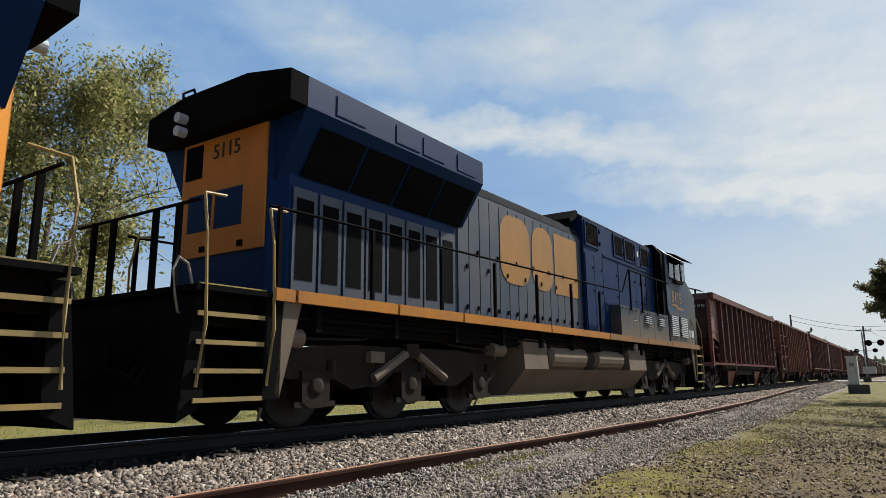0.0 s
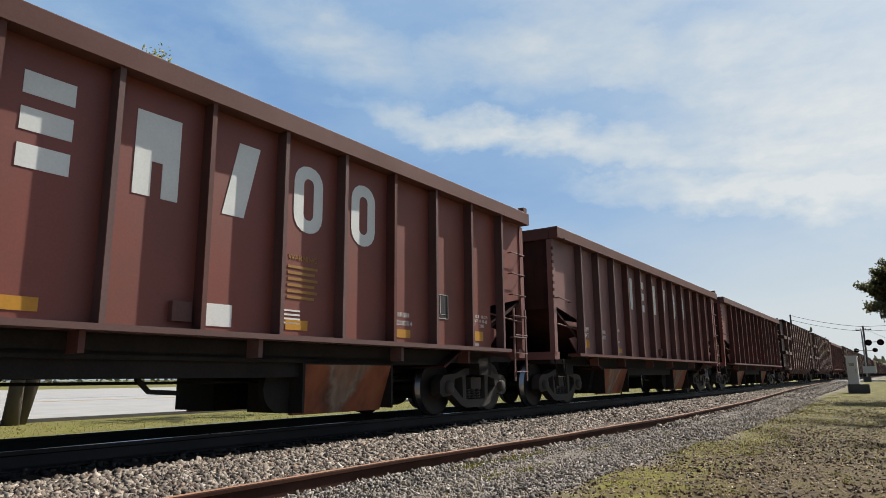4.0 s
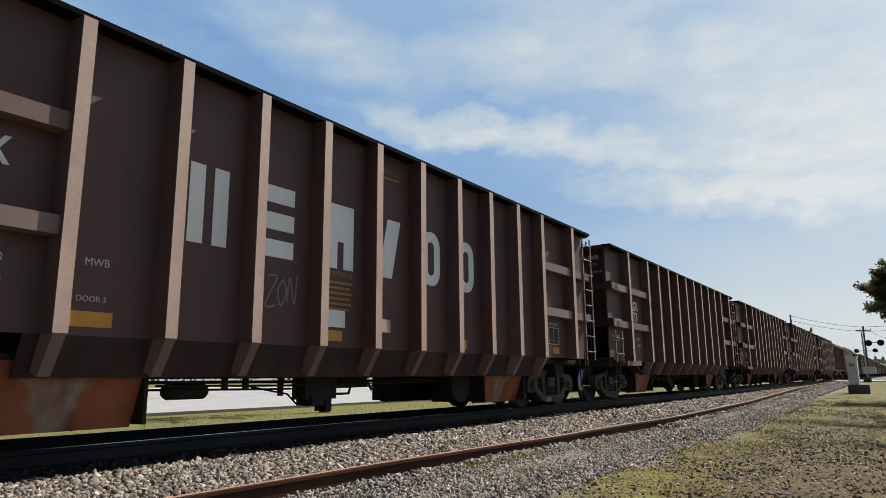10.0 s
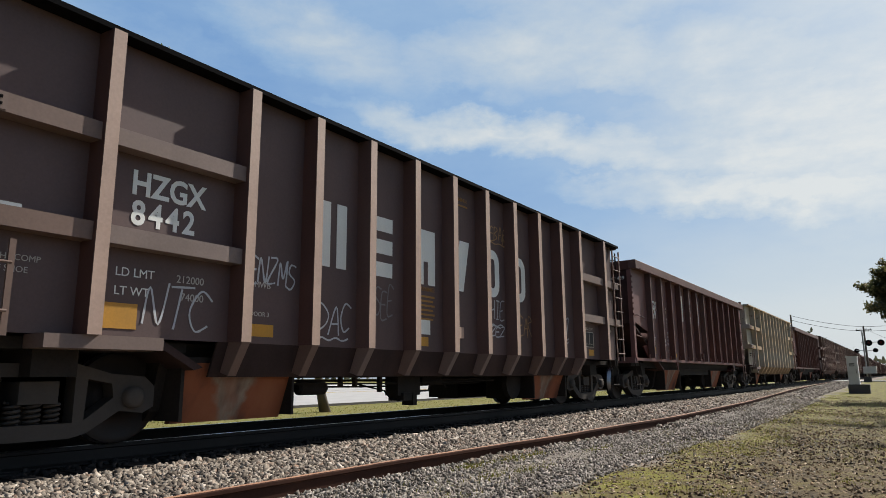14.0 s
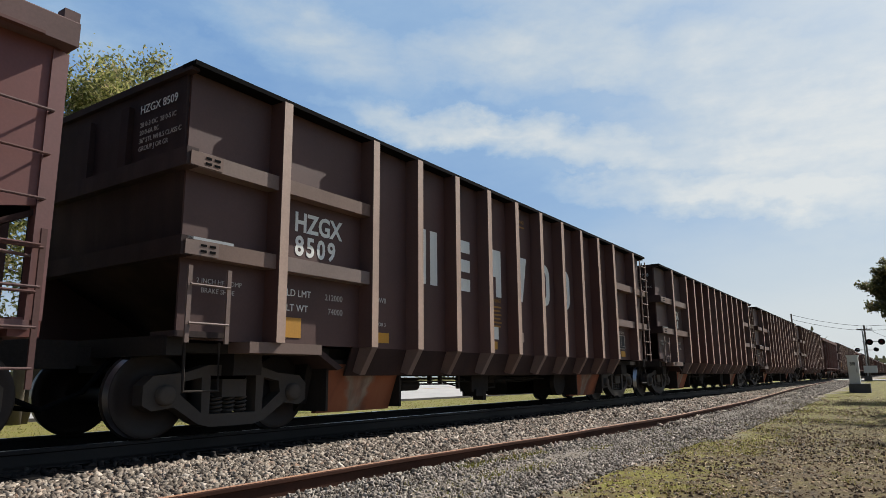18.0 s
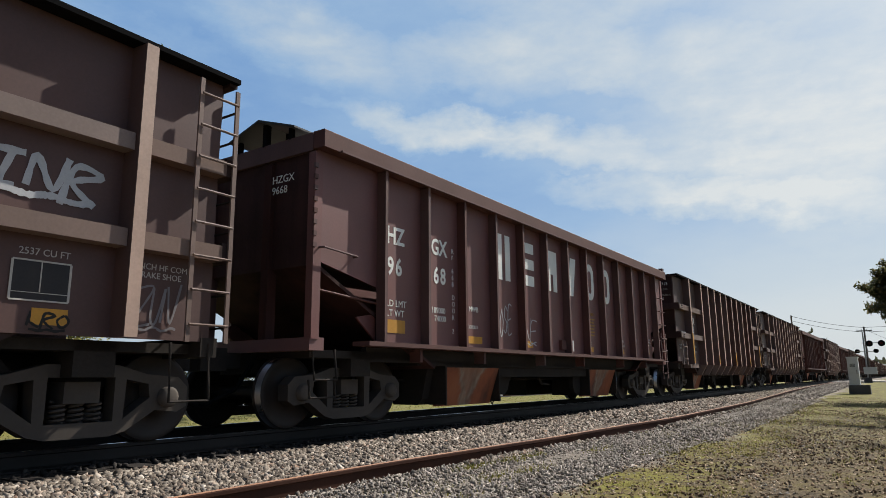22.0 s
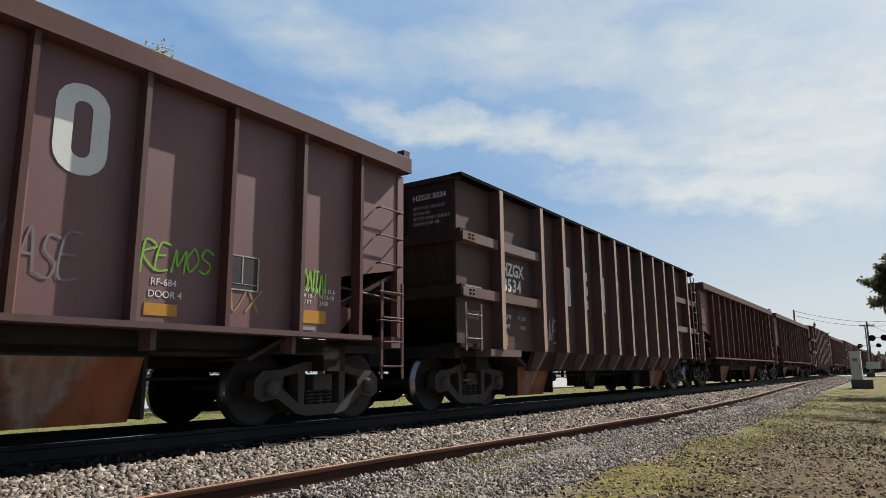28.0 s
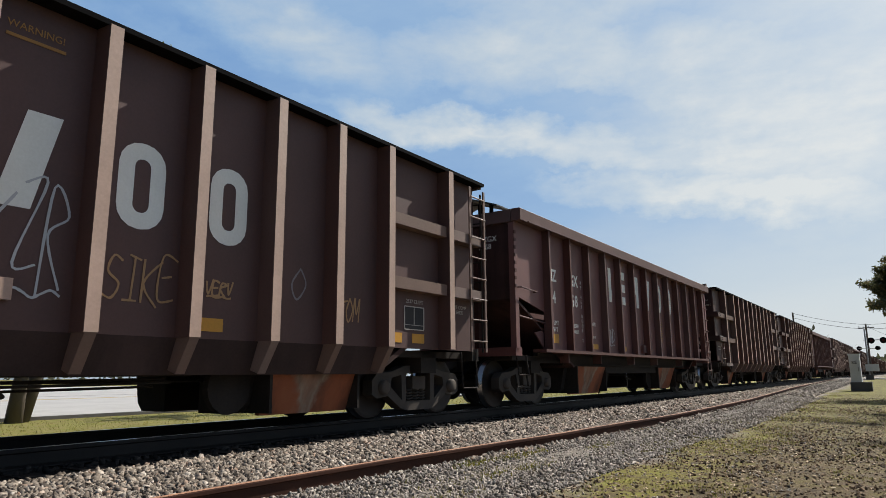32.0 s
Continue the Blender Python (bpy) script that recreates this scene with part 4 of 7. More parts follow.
# ---- crossing equipment, poles ----
def build_crossing():
    cab = tagged(new("signal_cabinet"), "silver metal signal cabinet on a dark base beside the crossing", "cabinet")
    cab.matrix_basis = pose(38.2, -5.55, -0.2)
    part("base", boxes((-0.4, 0.4, -0.52, 0.36, -0.15, 0.34)), CONC, cab, "dark concrete base", 0.03)
    part("body", boxes((-0.3, 0.3, -0.13, 0.32, 0.34, 1.62)), SILVER, cab, bevel=0.02)
    part("roof", boxes((-0.33, 0.33, -0.16, 0.35, 1.62, 1.68)), SILVER, cab, bevel=0.02)
    part("door", boxes((-0.325, -0.3, -0.09, 0.28, 0.42, 1.54)), SILVER, cab, bevel=0.008)
    part("handle", boxes((-0.35, -0.325, -0.06, -0.03, 0.85, 1.05)), STEEL, cab)
    part("vent", boxes(*[(-0.332, -0.325, 0.0, 0.22, 1.2 + 0.04 * k, 1.22 + 0.04 * k) for k in range(4)]), BLACK, cab)
    sig = tagged(new("crossing_signal"), "railway crossing signal mast with two round black light heads", "crossing signal")
    sig.matrix_basis = pose(70.0, -4.75, 0.12)
    part("mast", rods(0.06, [(0, 0, -0.1), (0, 0, 4.2)], n=10), STEEL, sig)
    part("base", boxes((-0.3, 0.3, -0.3, 0.3, -0.2, 0.25)), CONC, sig, bevel=0.02)
    part("crossarm", rods(0.035, [(0, -1.45, 3.25), (0, 0.15, 3.25)]), STEEL, sig)
    for y in (-0.42, -1.32):
        for sx, nm in ((-1, "light_head"),):
            bm = bmesh.new()
            lathe(bm, [(-0.02, 0.27), (0.02, 0.27)], n=20)
            hd = part(nm, bm, BLACK, sig, "round black signal background", at=pose(-0.06, y, 3.2, 0, 0, 90))
            bm = bmesh.new()
            lathe(bm, [(0.02, 0.1), (0.1, 0.12)], n=14)
            part("lens", bm, REDLENS, hd, "unlit dark red lens")
            bm = bmesh.new()
            lathe(bm, [(0.02, 0.13), (0.3, 0.13), (0.3, 0.12), (0.03, 0.12)], n=14)
            part("hood", bm, BLACK, hd)
    part("rear_arm", rods(0.03, [(-0.3, 0.6, 2.55), (0.2, -0.9, 2.5)]), STEEL, sig)
    for y in (0.55, -0.85):
        bm = bmesh.new()
        lathe(bm, [(-0.12, 0.18), (0.12, 0.18)], n=12)
        part("light_head", bm, BLACK, sig, at=pose(0.1, y, 2.55, 0, 0, 70))
    part("relay_box", boxes((-0.25, 0.25, -0.75, 0.25, 0.55, 1.15)), SILVER, sig, bevel=0.02)
    lab = "grey wooden utility pole carrying wires"
    ends = []
    for x, y, h, arm in ((105, -3.6, 7.1, True), (100, 4.3, 8.7, False), (120, -45, 9.0, True), (230, -9, 9, True)):
        p = tagged(new("utility_pole"), lab, "pole")
        p.matrix_basis = pose(x, y, -0.2)
        part("post", rods([0.14, 0.1], [(0, 0, 0), (0, 0, h)], n=8), WOODPOLE, p)
        if arm:
            part("crossarm", boxes((-0.05, 0.05, -0.9, 0.9, h - 0.6, h - 0.48)), WOODPOLE, p)
            for k in (-0.8, -0.3, 0.3, 0.8):
                part("insulator", rods(0.035, [(0, k, h - 0.48), (0, k, h - 0.3)]), SILVER, p)
        ends.append(Vector((x, y, h - 0.5)))
    wires = tagged(new("overhead_wires"), "thin dark overhead wires strung between utility poles", "wires")
    for a, b, dz in ((0, 1, 0.2), (0, 1, -0.4), (0, 2, 0.2), (0, 2, -0.4), (0, 3, 0)):
        pts = [ends[a].lerp(ends[b], k / 10) + Vector((0, 0, dz - 0.25 * (1 - (k / 5 - 1) ** 2))) for k in range(11)]
        part("wire", rods(0.022, pts, n=4), BLACK, wires)


def build_distance():
    """Low far treeline and sheds along the horizon, and the drifting cloud shell."""
    rng = np.random.default_rng(77)
    pos, ln = [], []
    for k in range(9000):
        a = rng.uniform(-0.35, 2.3)
        r = rng.uniform(380, 430)
        h = 7 + 4 * noise.noise((a * 9, 0, 0)) + 3 * noise.noise((a * 40, 3, 0))
        pos.append((r * math.sin(a), r * math.cos(a), rng.uniform(0, 1) ** 0.7 * h - 0.5))
        ln.append(rng.uniform(1.2, 2.4))
    ob = blades("far_trees", np.array(pos), np.array(ln), FARLEAF, 3, 1.5, 0.5, 1)
    tagged(ob, "low hazy line of far trees along the horizon", "trees", kind="stuff")
    bm = bmesh.new()
    rings = []
    for i in range(15):
        e = radians(-1.5 + i * 2.7)
        rings.append([bm.verts.new((4300 * math.cos(e) * math.sin(a), 4300 * math.cos(e) * math.cos(a), 4300 * math.sin(e))) for a in (radians(k * 7.5) for k in range(48))])
    for a, b in zip(rings, rings[1:]):
        for k in range(48):
            bm.faces.new((a[k], a[(k + 1) % 48], b[(k + 1) % 48], b[k]))
    sh = part("cloud_backdrop", bm, cloud_mat(), None, smooth=True)
    tagged(sh, "thin white wispy clouds drifting over a blue sky", "clouds", kind="structure")
    return sh


# ---- freight cars; each stands with its front end at x = 0 and the rail tops at z = 0 ----
R_CAR, R_LOCO = 0.457, 0.533


def wheelset_mesh(r):
    """An axle with two flanged wheels, turned about y."""
    bm = bmesh.new()
    lathe(bm, [(-1.02, 0.07), (-0.86, 0.075), (-0.86, 0.13), (-0.83, 0.13), (-0.83, r * 0.62), (-0.825, r * 0.8), (-0.835, r * 0.86), (-0.835, r - 0.012), (-0.83, r), (-0.725, r + 0.004), (-0.715, r + 0.026), (-0.69, r + 0.02),
               (-0.69, r * 0.85), (-0.72, r * 0.8), (-0.72, 0.13), (-0.69, 0.09), (0.69, 0.09), (0.72, 0.13), (0.72, r * 0.8), (0.69, r * 0.85), (0.69, r + 0.02),
               (0.715, r + 0.026), (0.725, r + 0.004), (0.83, r), (0.835, r - 0.012), (0.835, r * 0.86), (0.83, r * 0.62), (0.83, 0.13), (0.86, 0.13), (0.86, 0.075), (1.02, 0.07)], n=36)
    bmesh.ops.recalc_face_normals(bm, faces=bm.faces)
    me = bpy.data.meshes.new("wheelset")
    bm.to_mesh(me)
    bm.free()
    me.materials.append(WHEEL)
    me.materials.append(TREAD)
    for p in me.polygons:
        c = p.center
        p.use_smooth = True
        if abs(math.hypot(c.x, c.z) - r) < 0.01 and abs(p.normal.y) < 0.5 and 0.72 < abs(c.y) < 0.84:
            p.material_index = 1
    return me


def side_frame_mesh():
    """A cast side frame with its two windows and spring opening, in the xz plane about its middle, 0.16 thick."""
    bm = bmesh.new()
    y0, y1 = -0.09, 0.09
    outer = [(-1.13, 0.56), (-1.02, 0.66), (-0.62, 0.70), (-0.34, 0.78), (0.34, 0.78), (0.62, 0.70), (1.02, 0.66), (1.13, 0.56), (1.13, 0.36), (1.02, 0.30), (0.76, 0.33), (0.46, 0.16), (0.30, 0.12), (-0.30, 0.12), (-0.46, 0.16), (-0.76, 0.33), (-1.02, 0.30), (-1.13, 0.36)]
    # bars of the truss
    def bar(pts, a=y0, b=y1):
        prism(bm, pts, "y", a, b)
    bar([(-1.13, 0.36), (-1.02, 0.30), (-0.76, 0.33), (-0.70, 0.45), (-0.66, 0.69), (-1.02, 0.66), (-1.13, 0.56)])
    bar([(0.76, 0.33), (1.02, 0.30), (1.13, 0.36), (1.13, 0.56), (1.02, 0.66), (0.66, 0.69), (0.70, 0.45)])
    bar([(-0.70, 0.59), (-0.34, 0.66), (0.34, 0.66), (0.70, 0.59), (0.66, 0.69), (0.34, 0.78), (-0.34, 0.78), (-0.66, 0.69)])
    bar([(-0.46, 0.14), (-0.30, 0.10), (0.30, 0.10), (0.46, 0.14), (0.44, 0.24), (-0.44, 0.24)])
    bar([(-0.78, 0.34), (-0.46, 0.14), (-0.40, 0.24), (-0.70, 0.46)])
    bar([(0.46, 0.14), (0.78, 0.34), (0.70, 0.46), (0.40, 0.24)])
    bar([(-0.42, 0.20), (-0.32, 0.20), (-0.32, 0.68), (-0.44, 0.67)])
    bar([(0.32, 0.20), (0.42, 0.20), (0.44, 0.67), (0.32, 0.68)])
    return finish(bm, "side_frame", TRUCK, 0.014)


def spring_mesh():
    bm = bmesh.new()
    for cx in (-0.17, 0.0, 0.17):
        pts = [(cx + 0.062 * math.cos(a), 0.062 * math.sin(a), 0.24 + 0.2 * a / (2 * math.pi * 4.5)) for a in (2 * math.pi * 4.5 * k / 45 for k in range(46))]
        rod(bm, pts, 0.014, 5)
    return finish(bm, "spring_pack", TRUCK, smooth=True)


def journal_mesh():
    bm = bmesh.new()
    lathe(bm, [(-0.17, 0.07), (-0.15, 0.105), (-0.02, 0.11), (0.1, 0.1)], n=14)
    return finish(bm, "bearing", TRUCK, smooth=True)


M_WHEEL = wheelset_mesh(R_CAR)
M_FRAME, M_SPRING, M_BEARING = side_frame_mesh(), spring_mesh(), journal_mesh()
M_BOLSTER = finish(boxes((-0.17, 0.17, -1.1, 1.1, 0.42, 0.62), (-0.09, 0.09, -0.9, 0.9, 0.24, 0.42)), "bolster", TRUCK, 0.02)
M_BEAM = finish(boxes((-0.62, -0.5, -0.75, 0.75, 0.3, 0.42), (0.5, 0.62, -0.75, 0.75, 0.3, 0.42)), "brake_beam", UNDER)


def car_truck(car, x):
    tr = part("truck", M_BOLSTER, None, car, "dusty three-piece freight truck", at=pose(x, 0, 0))
    for s in (-1, 1):
        part("side_frame", M_FRAME, None, tr, at=pose(0, 1.0 * s, 0))
        part("spring_pack", M_SPRING, None, tr, at=pose(0, 1.0 * s, 0))
        for dx in (-0.889, 0.889):
            part("bearing", M_BEARING, None, tr, at=pose(dx, 1.0 * s, R_CAR, 0, 0, 0 if s < 0 else 180))
    part("brake_beam", M_BEAM, None, tr)
    for dx in (-0.889, 0.889):
        part("wheelset", M_WHEEL, None, tr, "flanged steel wheels with worn bright treads", at=pose(dx, 0, R_CAR))
    return tr


def coupler(car, x, s):
    bm = boxes((x - 0.5, x + 0.5, -0.1, 0.1, 0.78, 0.98), (x + s * 0.4 - 0.2, x + s * 0.4 + 0.2, -0.2, 0.2, 0.74, 1.04))
    part("coupler", bm, UNDER, car, bevel=0.02)
    pts = [(x - s * 0.1, -0.35, 0.85), (x + s * 0.2, -0.38, 0.5), (x + s * 0.6, -0.35, 0.33), (x + s * 0.8, -0.2, 0.36)]
    part("air_hose", rods(0.028, pts), BLACK, car)


def underframe(car, L, brown):
    """Sills, hoppers and brake gear; the brown cars carry their brake valve and reservoir low in the middle."""
    part("centre_sill", boxes((0.1, L - 0.1, -0.32, 0.32, 0.70, 1.0)), UNDER, car)
    for x in (1.186, L - 1.186):
        part("body_bolster", boxes((x - 0.2, x + 0.2, -1.3, 1.3, 0.66, 1.0)), UNDER, car)
    for a, b in ((0.2, 2.5), (L - 2.5, L - 0.2)):
        part("end_floor", boxes((a, b, -1.3, 1.3, 0.90, 1.0)), UNDER, car)
    part("hopper_belly", boxes((5.1, L - 5.4, -1.22, 1.22, 0.64, 0.88)), UNDER, car, bevel=0.04)
    for x0, x1 in ((2.35, 4.15), (10.25, 12.2)) if brown else ((3.1, 5.2), (9.3, 11.25)):
        for s in (-1, 1):
            bm = bmesh.new()
            prism(bm, [(s * 0.35, 0.85), (s * 1.20, 1.0), (s * 1.05, 0.75), (s * 0.95, 0.3), (s * 0.85, 0.2), (s * 0.35, 0.2)], "x", x0, x1)
            part("outlet_hopper", bm, UNDER, car, bevel=0.03)
    for x in (10.15,) if brown else (9.25,):
        bm = bmesh.new()
        lathe(bm, [(-0.06, 0.12), (-0.05, 0.3), (0.05, 0.3), (0.06, 0.12)], n=16)
        part("door_gear", bm, UNDER, car, at=pose(x, -1.0, 0.5))
    part("brake_rod", rods(0.02, [(2.3, -0.55, 0.60), (L - 2.3, -0.55, 0.58)]), UNDER, car)
    if brown:
        for y, z in ((-0.9, 0.585), (-1.02, 0.545), (-0.7, 0.5)):
            part("brake_pipe", rods(0.015, [(4.3, y, z + 0.02), (6.1, y, z), (7.2, y, z), (9.4, y, z + 0.03)]), UNDER, car)
        for x in (5.15, 5.45, 6.0):
            part("pipe_hanger", boxes((x, x + 0.05, -1.04, -0.98, 0.42 if x > 5.9 else 0.52, 0.66)), UNDER, car)
        cyl = bmesh.new()
        rod(cyl, [(4.5, -0.85, 0.5), (4.54, -0.85, 0.5), (5.0, -0.85, 0.5), (5.04, -0.85, 0.5)], [0.06, 0.09, 0.09, 0.06], 12)
        part("air_reservoir", cyl, UNDER, car)
        bm = boxes((6.42, 7.0, -1.05, -0.8, 0.36, 0.66), (6.5, 6.72, -1.1, -0.8, 0.28, 0.4), (6.8, 6.9, -1.06, -0.84, 0.2, 0.4))
        part("brake_valve", bm, UNDER, car, bevel=0.03)
        part("slack_hose", rods(0.012, [(5.5, -1.0, 0.55), (5.9, -1.0, 0.48), (6.15, -1.0, 0.44), (6.3, -1.0, 0.32), (6.5, -1.0, 0.28), (6.75, -1.0, 0.31)]), BLACK, car)
        part("pipe_loop", rods(0.02, [(6.95, -1.0, 0.42), (7.3, -1.0, 0.42), (7.36, -1.0, 0.56), (7.7, -1.0, 0.58), (7.8, -1.0, 0.46)]), UNDER, car)
        part("brake_cylinder", boxes((7.2, 7.75, -0.95, -0.75, 0.52, 0.64)), UNDER, car, bevel=0.04)
    else:
        bm = bmesh.new()
        prism(bm, [(5.5, 0.66), (6.1, 0.66), (5.98, 0.56), (5.9, 0.4), (5.78, 0.3), (5.7, 0.3), (5.66, 0.34), (5.35, 0.3), (5.3, 0.42), (5.55, 0.46)], "y", -1.0, -0.92)
        part("door_lever", bm, UNDER, car, bevel=0.015)
        part("door_lever", rods(0.03, [(7.35, -0.95, 0.64), (7.5, -0.95, 0.5), (7.85, -0.95, 0.48)]), UNDER, car)
        part("slack_hose", rods(0.014, [(5.32, -1.0, 0.36), (5.36, -1.0, 0.22), (5.28, -1.0, 0.14), (5.22, -1.0, 0.2)]), BLACK, car)


def outlet(car, x0, x1, side):
    """A rusty discharge chute with a dusty fan of stone marks on it."""
    y = side * 1.30
    bm = bmesh.new()
    prism(bm, [(y, 0.80), (y - side * 0.08, 0.80), (y - side * 0.30, 0.17), (y - side * 0.22, 0.17)], "x", x0, x1)
    ch = part("discharge_chute", bm, CHUTE, car, "rusty orange discharge chute with pale dust fan")
    a, b = sorted((y, y - side * 0.5))
    part("chute_frame", boxes((x0 - 0.05, x1 + 0.05, a, b, 0.80, 0.86), (x0 - 0.04, x0, a, b, 0.2, 0.80), (x1, x1 + 0.04, a, b, 0.2, 0.80)), UNDER, ch)


def ladder(car, x, y0, y1, z0, z1, n, material, along="y", name="ladder"):
    """A ladder: two stiles and rungs, across the end (along y) or along the side (along x: y0, y1 are then x)."""
    if along == "y":
        lad = part(name, rods(0.02, [(x, y0, z0), (x, y0, z1)], [(x, y1, z0), (x, y1, z1)]), material, car)
        for k in range(n):
            z = z0 + (z1 - z0) * (k + 0.5) / n
            part("rung", rods(0.014, [(x, y0, z), (x, y1, z)]), material, lad)
    else:
        lad = part(name, boxes((y0, y0 + 0.05, x - 0.012, x + 0.012, z0, z1), (y1, y1 + 0.05, x - 0.012, x + 0.012, z0, z1)), material, car)
        for k in range(n):
            z = z0 + (z1 - z0) * (k + 0.5) / n
            part("rung", rods(0.014, [(y0 + 0.02, x - 0.03, z), (y1 + 0.02, x - 0.03, z)]), material, lad)
    return lad


def big_blocks(car, xs, z0, z1, y, material, width=0.5):
    """The owner's six big letters, kept as plain painted blocks."""
    for i, x in enumerate(xs):
        rough_block(car, "painted_block", x, x + width, z0, z1, y, material, ("bars", "stack", "notch", "slant", "ring", "ring")[i], "large plain painted shape on the side")


LA, LB = 15.0, 14.9204
A_RIBS = [1.28 + 1.052 * i for i in range(13)]


def car_a(ledge, skin, rim):
    """Maroon ballast hopper with a heavy top rim, thin ribs and open lower ends."""
    L = LA
    car = new("ballast_hopper_car")
    yb = 1.50
    bm = bmesh.new()
    # side sheets with the lower corners cut away, and inner slope sheets
    for s in (-1, 1):
        prism(bm, [(0.06, 3.6), (0.06, 2.12), (1.30, 1.88), (1.30, 1.12), (L - 1.30, 1.12), (L - 1.30, 1.88), (L - 0.06, 2.12), (L - 0.06, 3.6)], "y", s * yb, s * (yb - 0.03))
    part("side_sheet", bm, skin, car)
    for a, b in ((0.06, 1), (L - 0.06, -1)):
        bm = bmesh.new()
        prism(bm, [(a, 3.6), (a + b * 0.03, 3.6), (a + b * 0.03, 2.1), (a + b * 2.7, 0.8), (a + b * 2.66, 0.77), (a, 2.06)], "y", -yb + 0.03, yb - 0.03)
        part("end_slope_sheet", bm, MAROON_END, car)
    part("hopper_floor", boxes((2.5, L - 2.5, -1.3, 1.3, 0.82, 0.9)), UNDER, car)
    part("ballast_load", boxes((0.3, L - 0.3, -1.4, 1.4, 2.4, 2.5)), DUST, car, "heaped stone load")
    # rim: one length along each side and across each end
    for s in (-1, 1):
        bm = bmesh.new()
        prism(bm, [(s * 1.47, 3.58), (s * 1.675, 3.58), (s * 1.675, 3.805), (s * 1.66, 3.82), (s * 1.47, 3.82)], "x", 0, L)
        part("top_rim", bm, rim, car, bevel=0.008)
        part("rim_lip", boxes((0.3, L - 0.3, s * 1.68 - 0.03, s * 1.68 + 0.03, 3.57, 3.598)), rim, car)
    for x in (0.0, L - 0.16):
        part("top_rim", boxes((x, x + 0.16, -1.46, 1.46, 3.57, 3.815)), rim, car, bevel=0.008)
    rib = bmesh.new()
    box(rib, -0.012, 0.012, -0.152, 0, 1.12, 3.57)
    prism(rib, [(0.02, -0.152), (0.05, -0.14), (0.12, 0), (0.02, 0)], "z", 1.12, 2.35)
    prism(rib, [(-0.022, -0.152), (0.036, -0.152), (0.036, -0.166), (-0.022, -0.166)], "z", 1.12, 3.57)
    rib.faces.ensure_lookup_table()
    # Web faces take the colour with shade painted in, the rest the rim paint.
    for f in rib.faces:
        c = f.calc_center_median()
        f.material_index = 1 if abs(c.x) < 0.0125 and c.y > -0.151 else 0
    rib_me = finish(rib, "rib", [rim, SHADED_MAROON_WEB])
    foot = finish(boxes((-0.09, 0.12, -0.04, 0, 1.12, 1.24)), "rib_foot", skin)
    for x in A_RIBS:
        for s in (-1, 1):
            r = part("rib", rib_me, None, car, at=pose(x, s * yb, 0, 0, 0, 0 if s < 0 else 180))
            if not ledge and s < 0:
                part("rib_foot", foot, None, r)
    for s in (-1, 1):
        if ledge:
            part("side_sill", boxes((0.9, L - 0.9, min(s * 1.40, s * 1.70), max(s * 1.40, s * 1.70), 1.06, 1.12)), rim, car, "dusty flange along the lower side", 0.008)
            for x in (2.2, 4.05, 6.4, 8.4, L - 4.0, L - 2.2):
                part("sill_bracket", boxes((x, x + 0.06, min(s * 1.38, s * 1.58), max(s * 1.38, s * 1.58), 0.86, 1.06)), rim, car)
        else:
            part("side_sill", boxes((0.1, L - 0.1, min(s * 1.36, s * 1.52), max(s * 1.36, s * 1.52), 1.04, 1.12)), skin, car, bevel=0.008)
            for x in (4.05, L - 2.35):
                bm = bmesh.new()
                prism(bm, [(x - 0.16, 1.06), (x + 0.2, 1.06), (x + 0.02, 0.78)], "y", s * 1.53, s * 1.50)
                part("gusset", bm, rim, car)
        part("lower_side_sheet", boxes((1.3, L - 1.3, min(s * 1.2, s * 1.3), max(s * 1.2, s * 1.3), 0.86, 1.06)), UNDER, car)
    for x, d in ((0.0, 1), (L, -1)):
        a, b = sorted((x, x + d * 0.14))
        for s in (-1, 1):
            part("corner_post", boxes((a, b, min(s * 1.40, s * 1.52), max(s * 1.40, s * 1.52), 1.12, 3.55)), skin, car, bevel=0.01)
            c0, c1 = sorted((x + d * 0.14, x + d * 1.3))
            part("handrail", rods(0.016, [(c0, s * 1.5, 1.74), (c1, s * 1.5, 1.66)]), rim, car)
            bm = bmesh.new()
            prism(bm, [(x + d * 0.9, 1.45), (x + d * 1.3, 1.52), (x + d * 1.3, 1.14)], "y", s * 1.46, s * 1.43)
            part("corner_gusset", bm, skin, car)
        a, b = sorted((x, x + d * 0.25))
        part("end_sill", boxes((a, b, -1.5, 1.5, 0.98, 1.14)), skin, car, bevel=0.01)
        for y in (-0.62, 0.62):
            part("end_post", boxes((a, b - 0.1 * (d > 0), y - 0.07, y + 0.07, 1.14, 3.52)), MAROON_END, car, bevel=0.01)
        coupler(car, x, -d)
    # row of bolts on the near front corner
    bolt = finish(boxes((-0.03, 0.03, -0.03, 0.0, -0.03, 0.03)), "bolt", rim)
    for k in range(8):
        part("bolt", bolt, None, car, at=pose(0.0, -1.52, 2.3 + 0.15 * k, 0, 0, 0))
    # grab irons and steps at the near rear corner
    for z in (1.35, 1.75, 2.15, 2.55, 2.95):
        part("grab_iron", rods(0.014, [(L - 0.62, -1.52, z), (L - 0.62, -1.60, z), (L - 0.12, -1.60, z), (L - 0.12, -1.52, z)]), rim, car)
    part("grab_iron", rods(0.014, [(0.1, -1.52, 2.28), (0.12, -1.6, 2.28), (0.75, -1.6, 2.24), (0.75, -1.52, 2.24)]), rim, car)
    ladder(car, -1.56, L - 0.56, L - 0.1, 0.55, 1.9, 4, rim, "x", "corner_ladder")
    part("step_stirrup", rods(0.018, [(0.1, -1.45, 1.0), (0.1, -1.5, 0.62), (0.5, -1.5, 0.62), (0.5, -1.45, 1.0)]), UNDER, car)
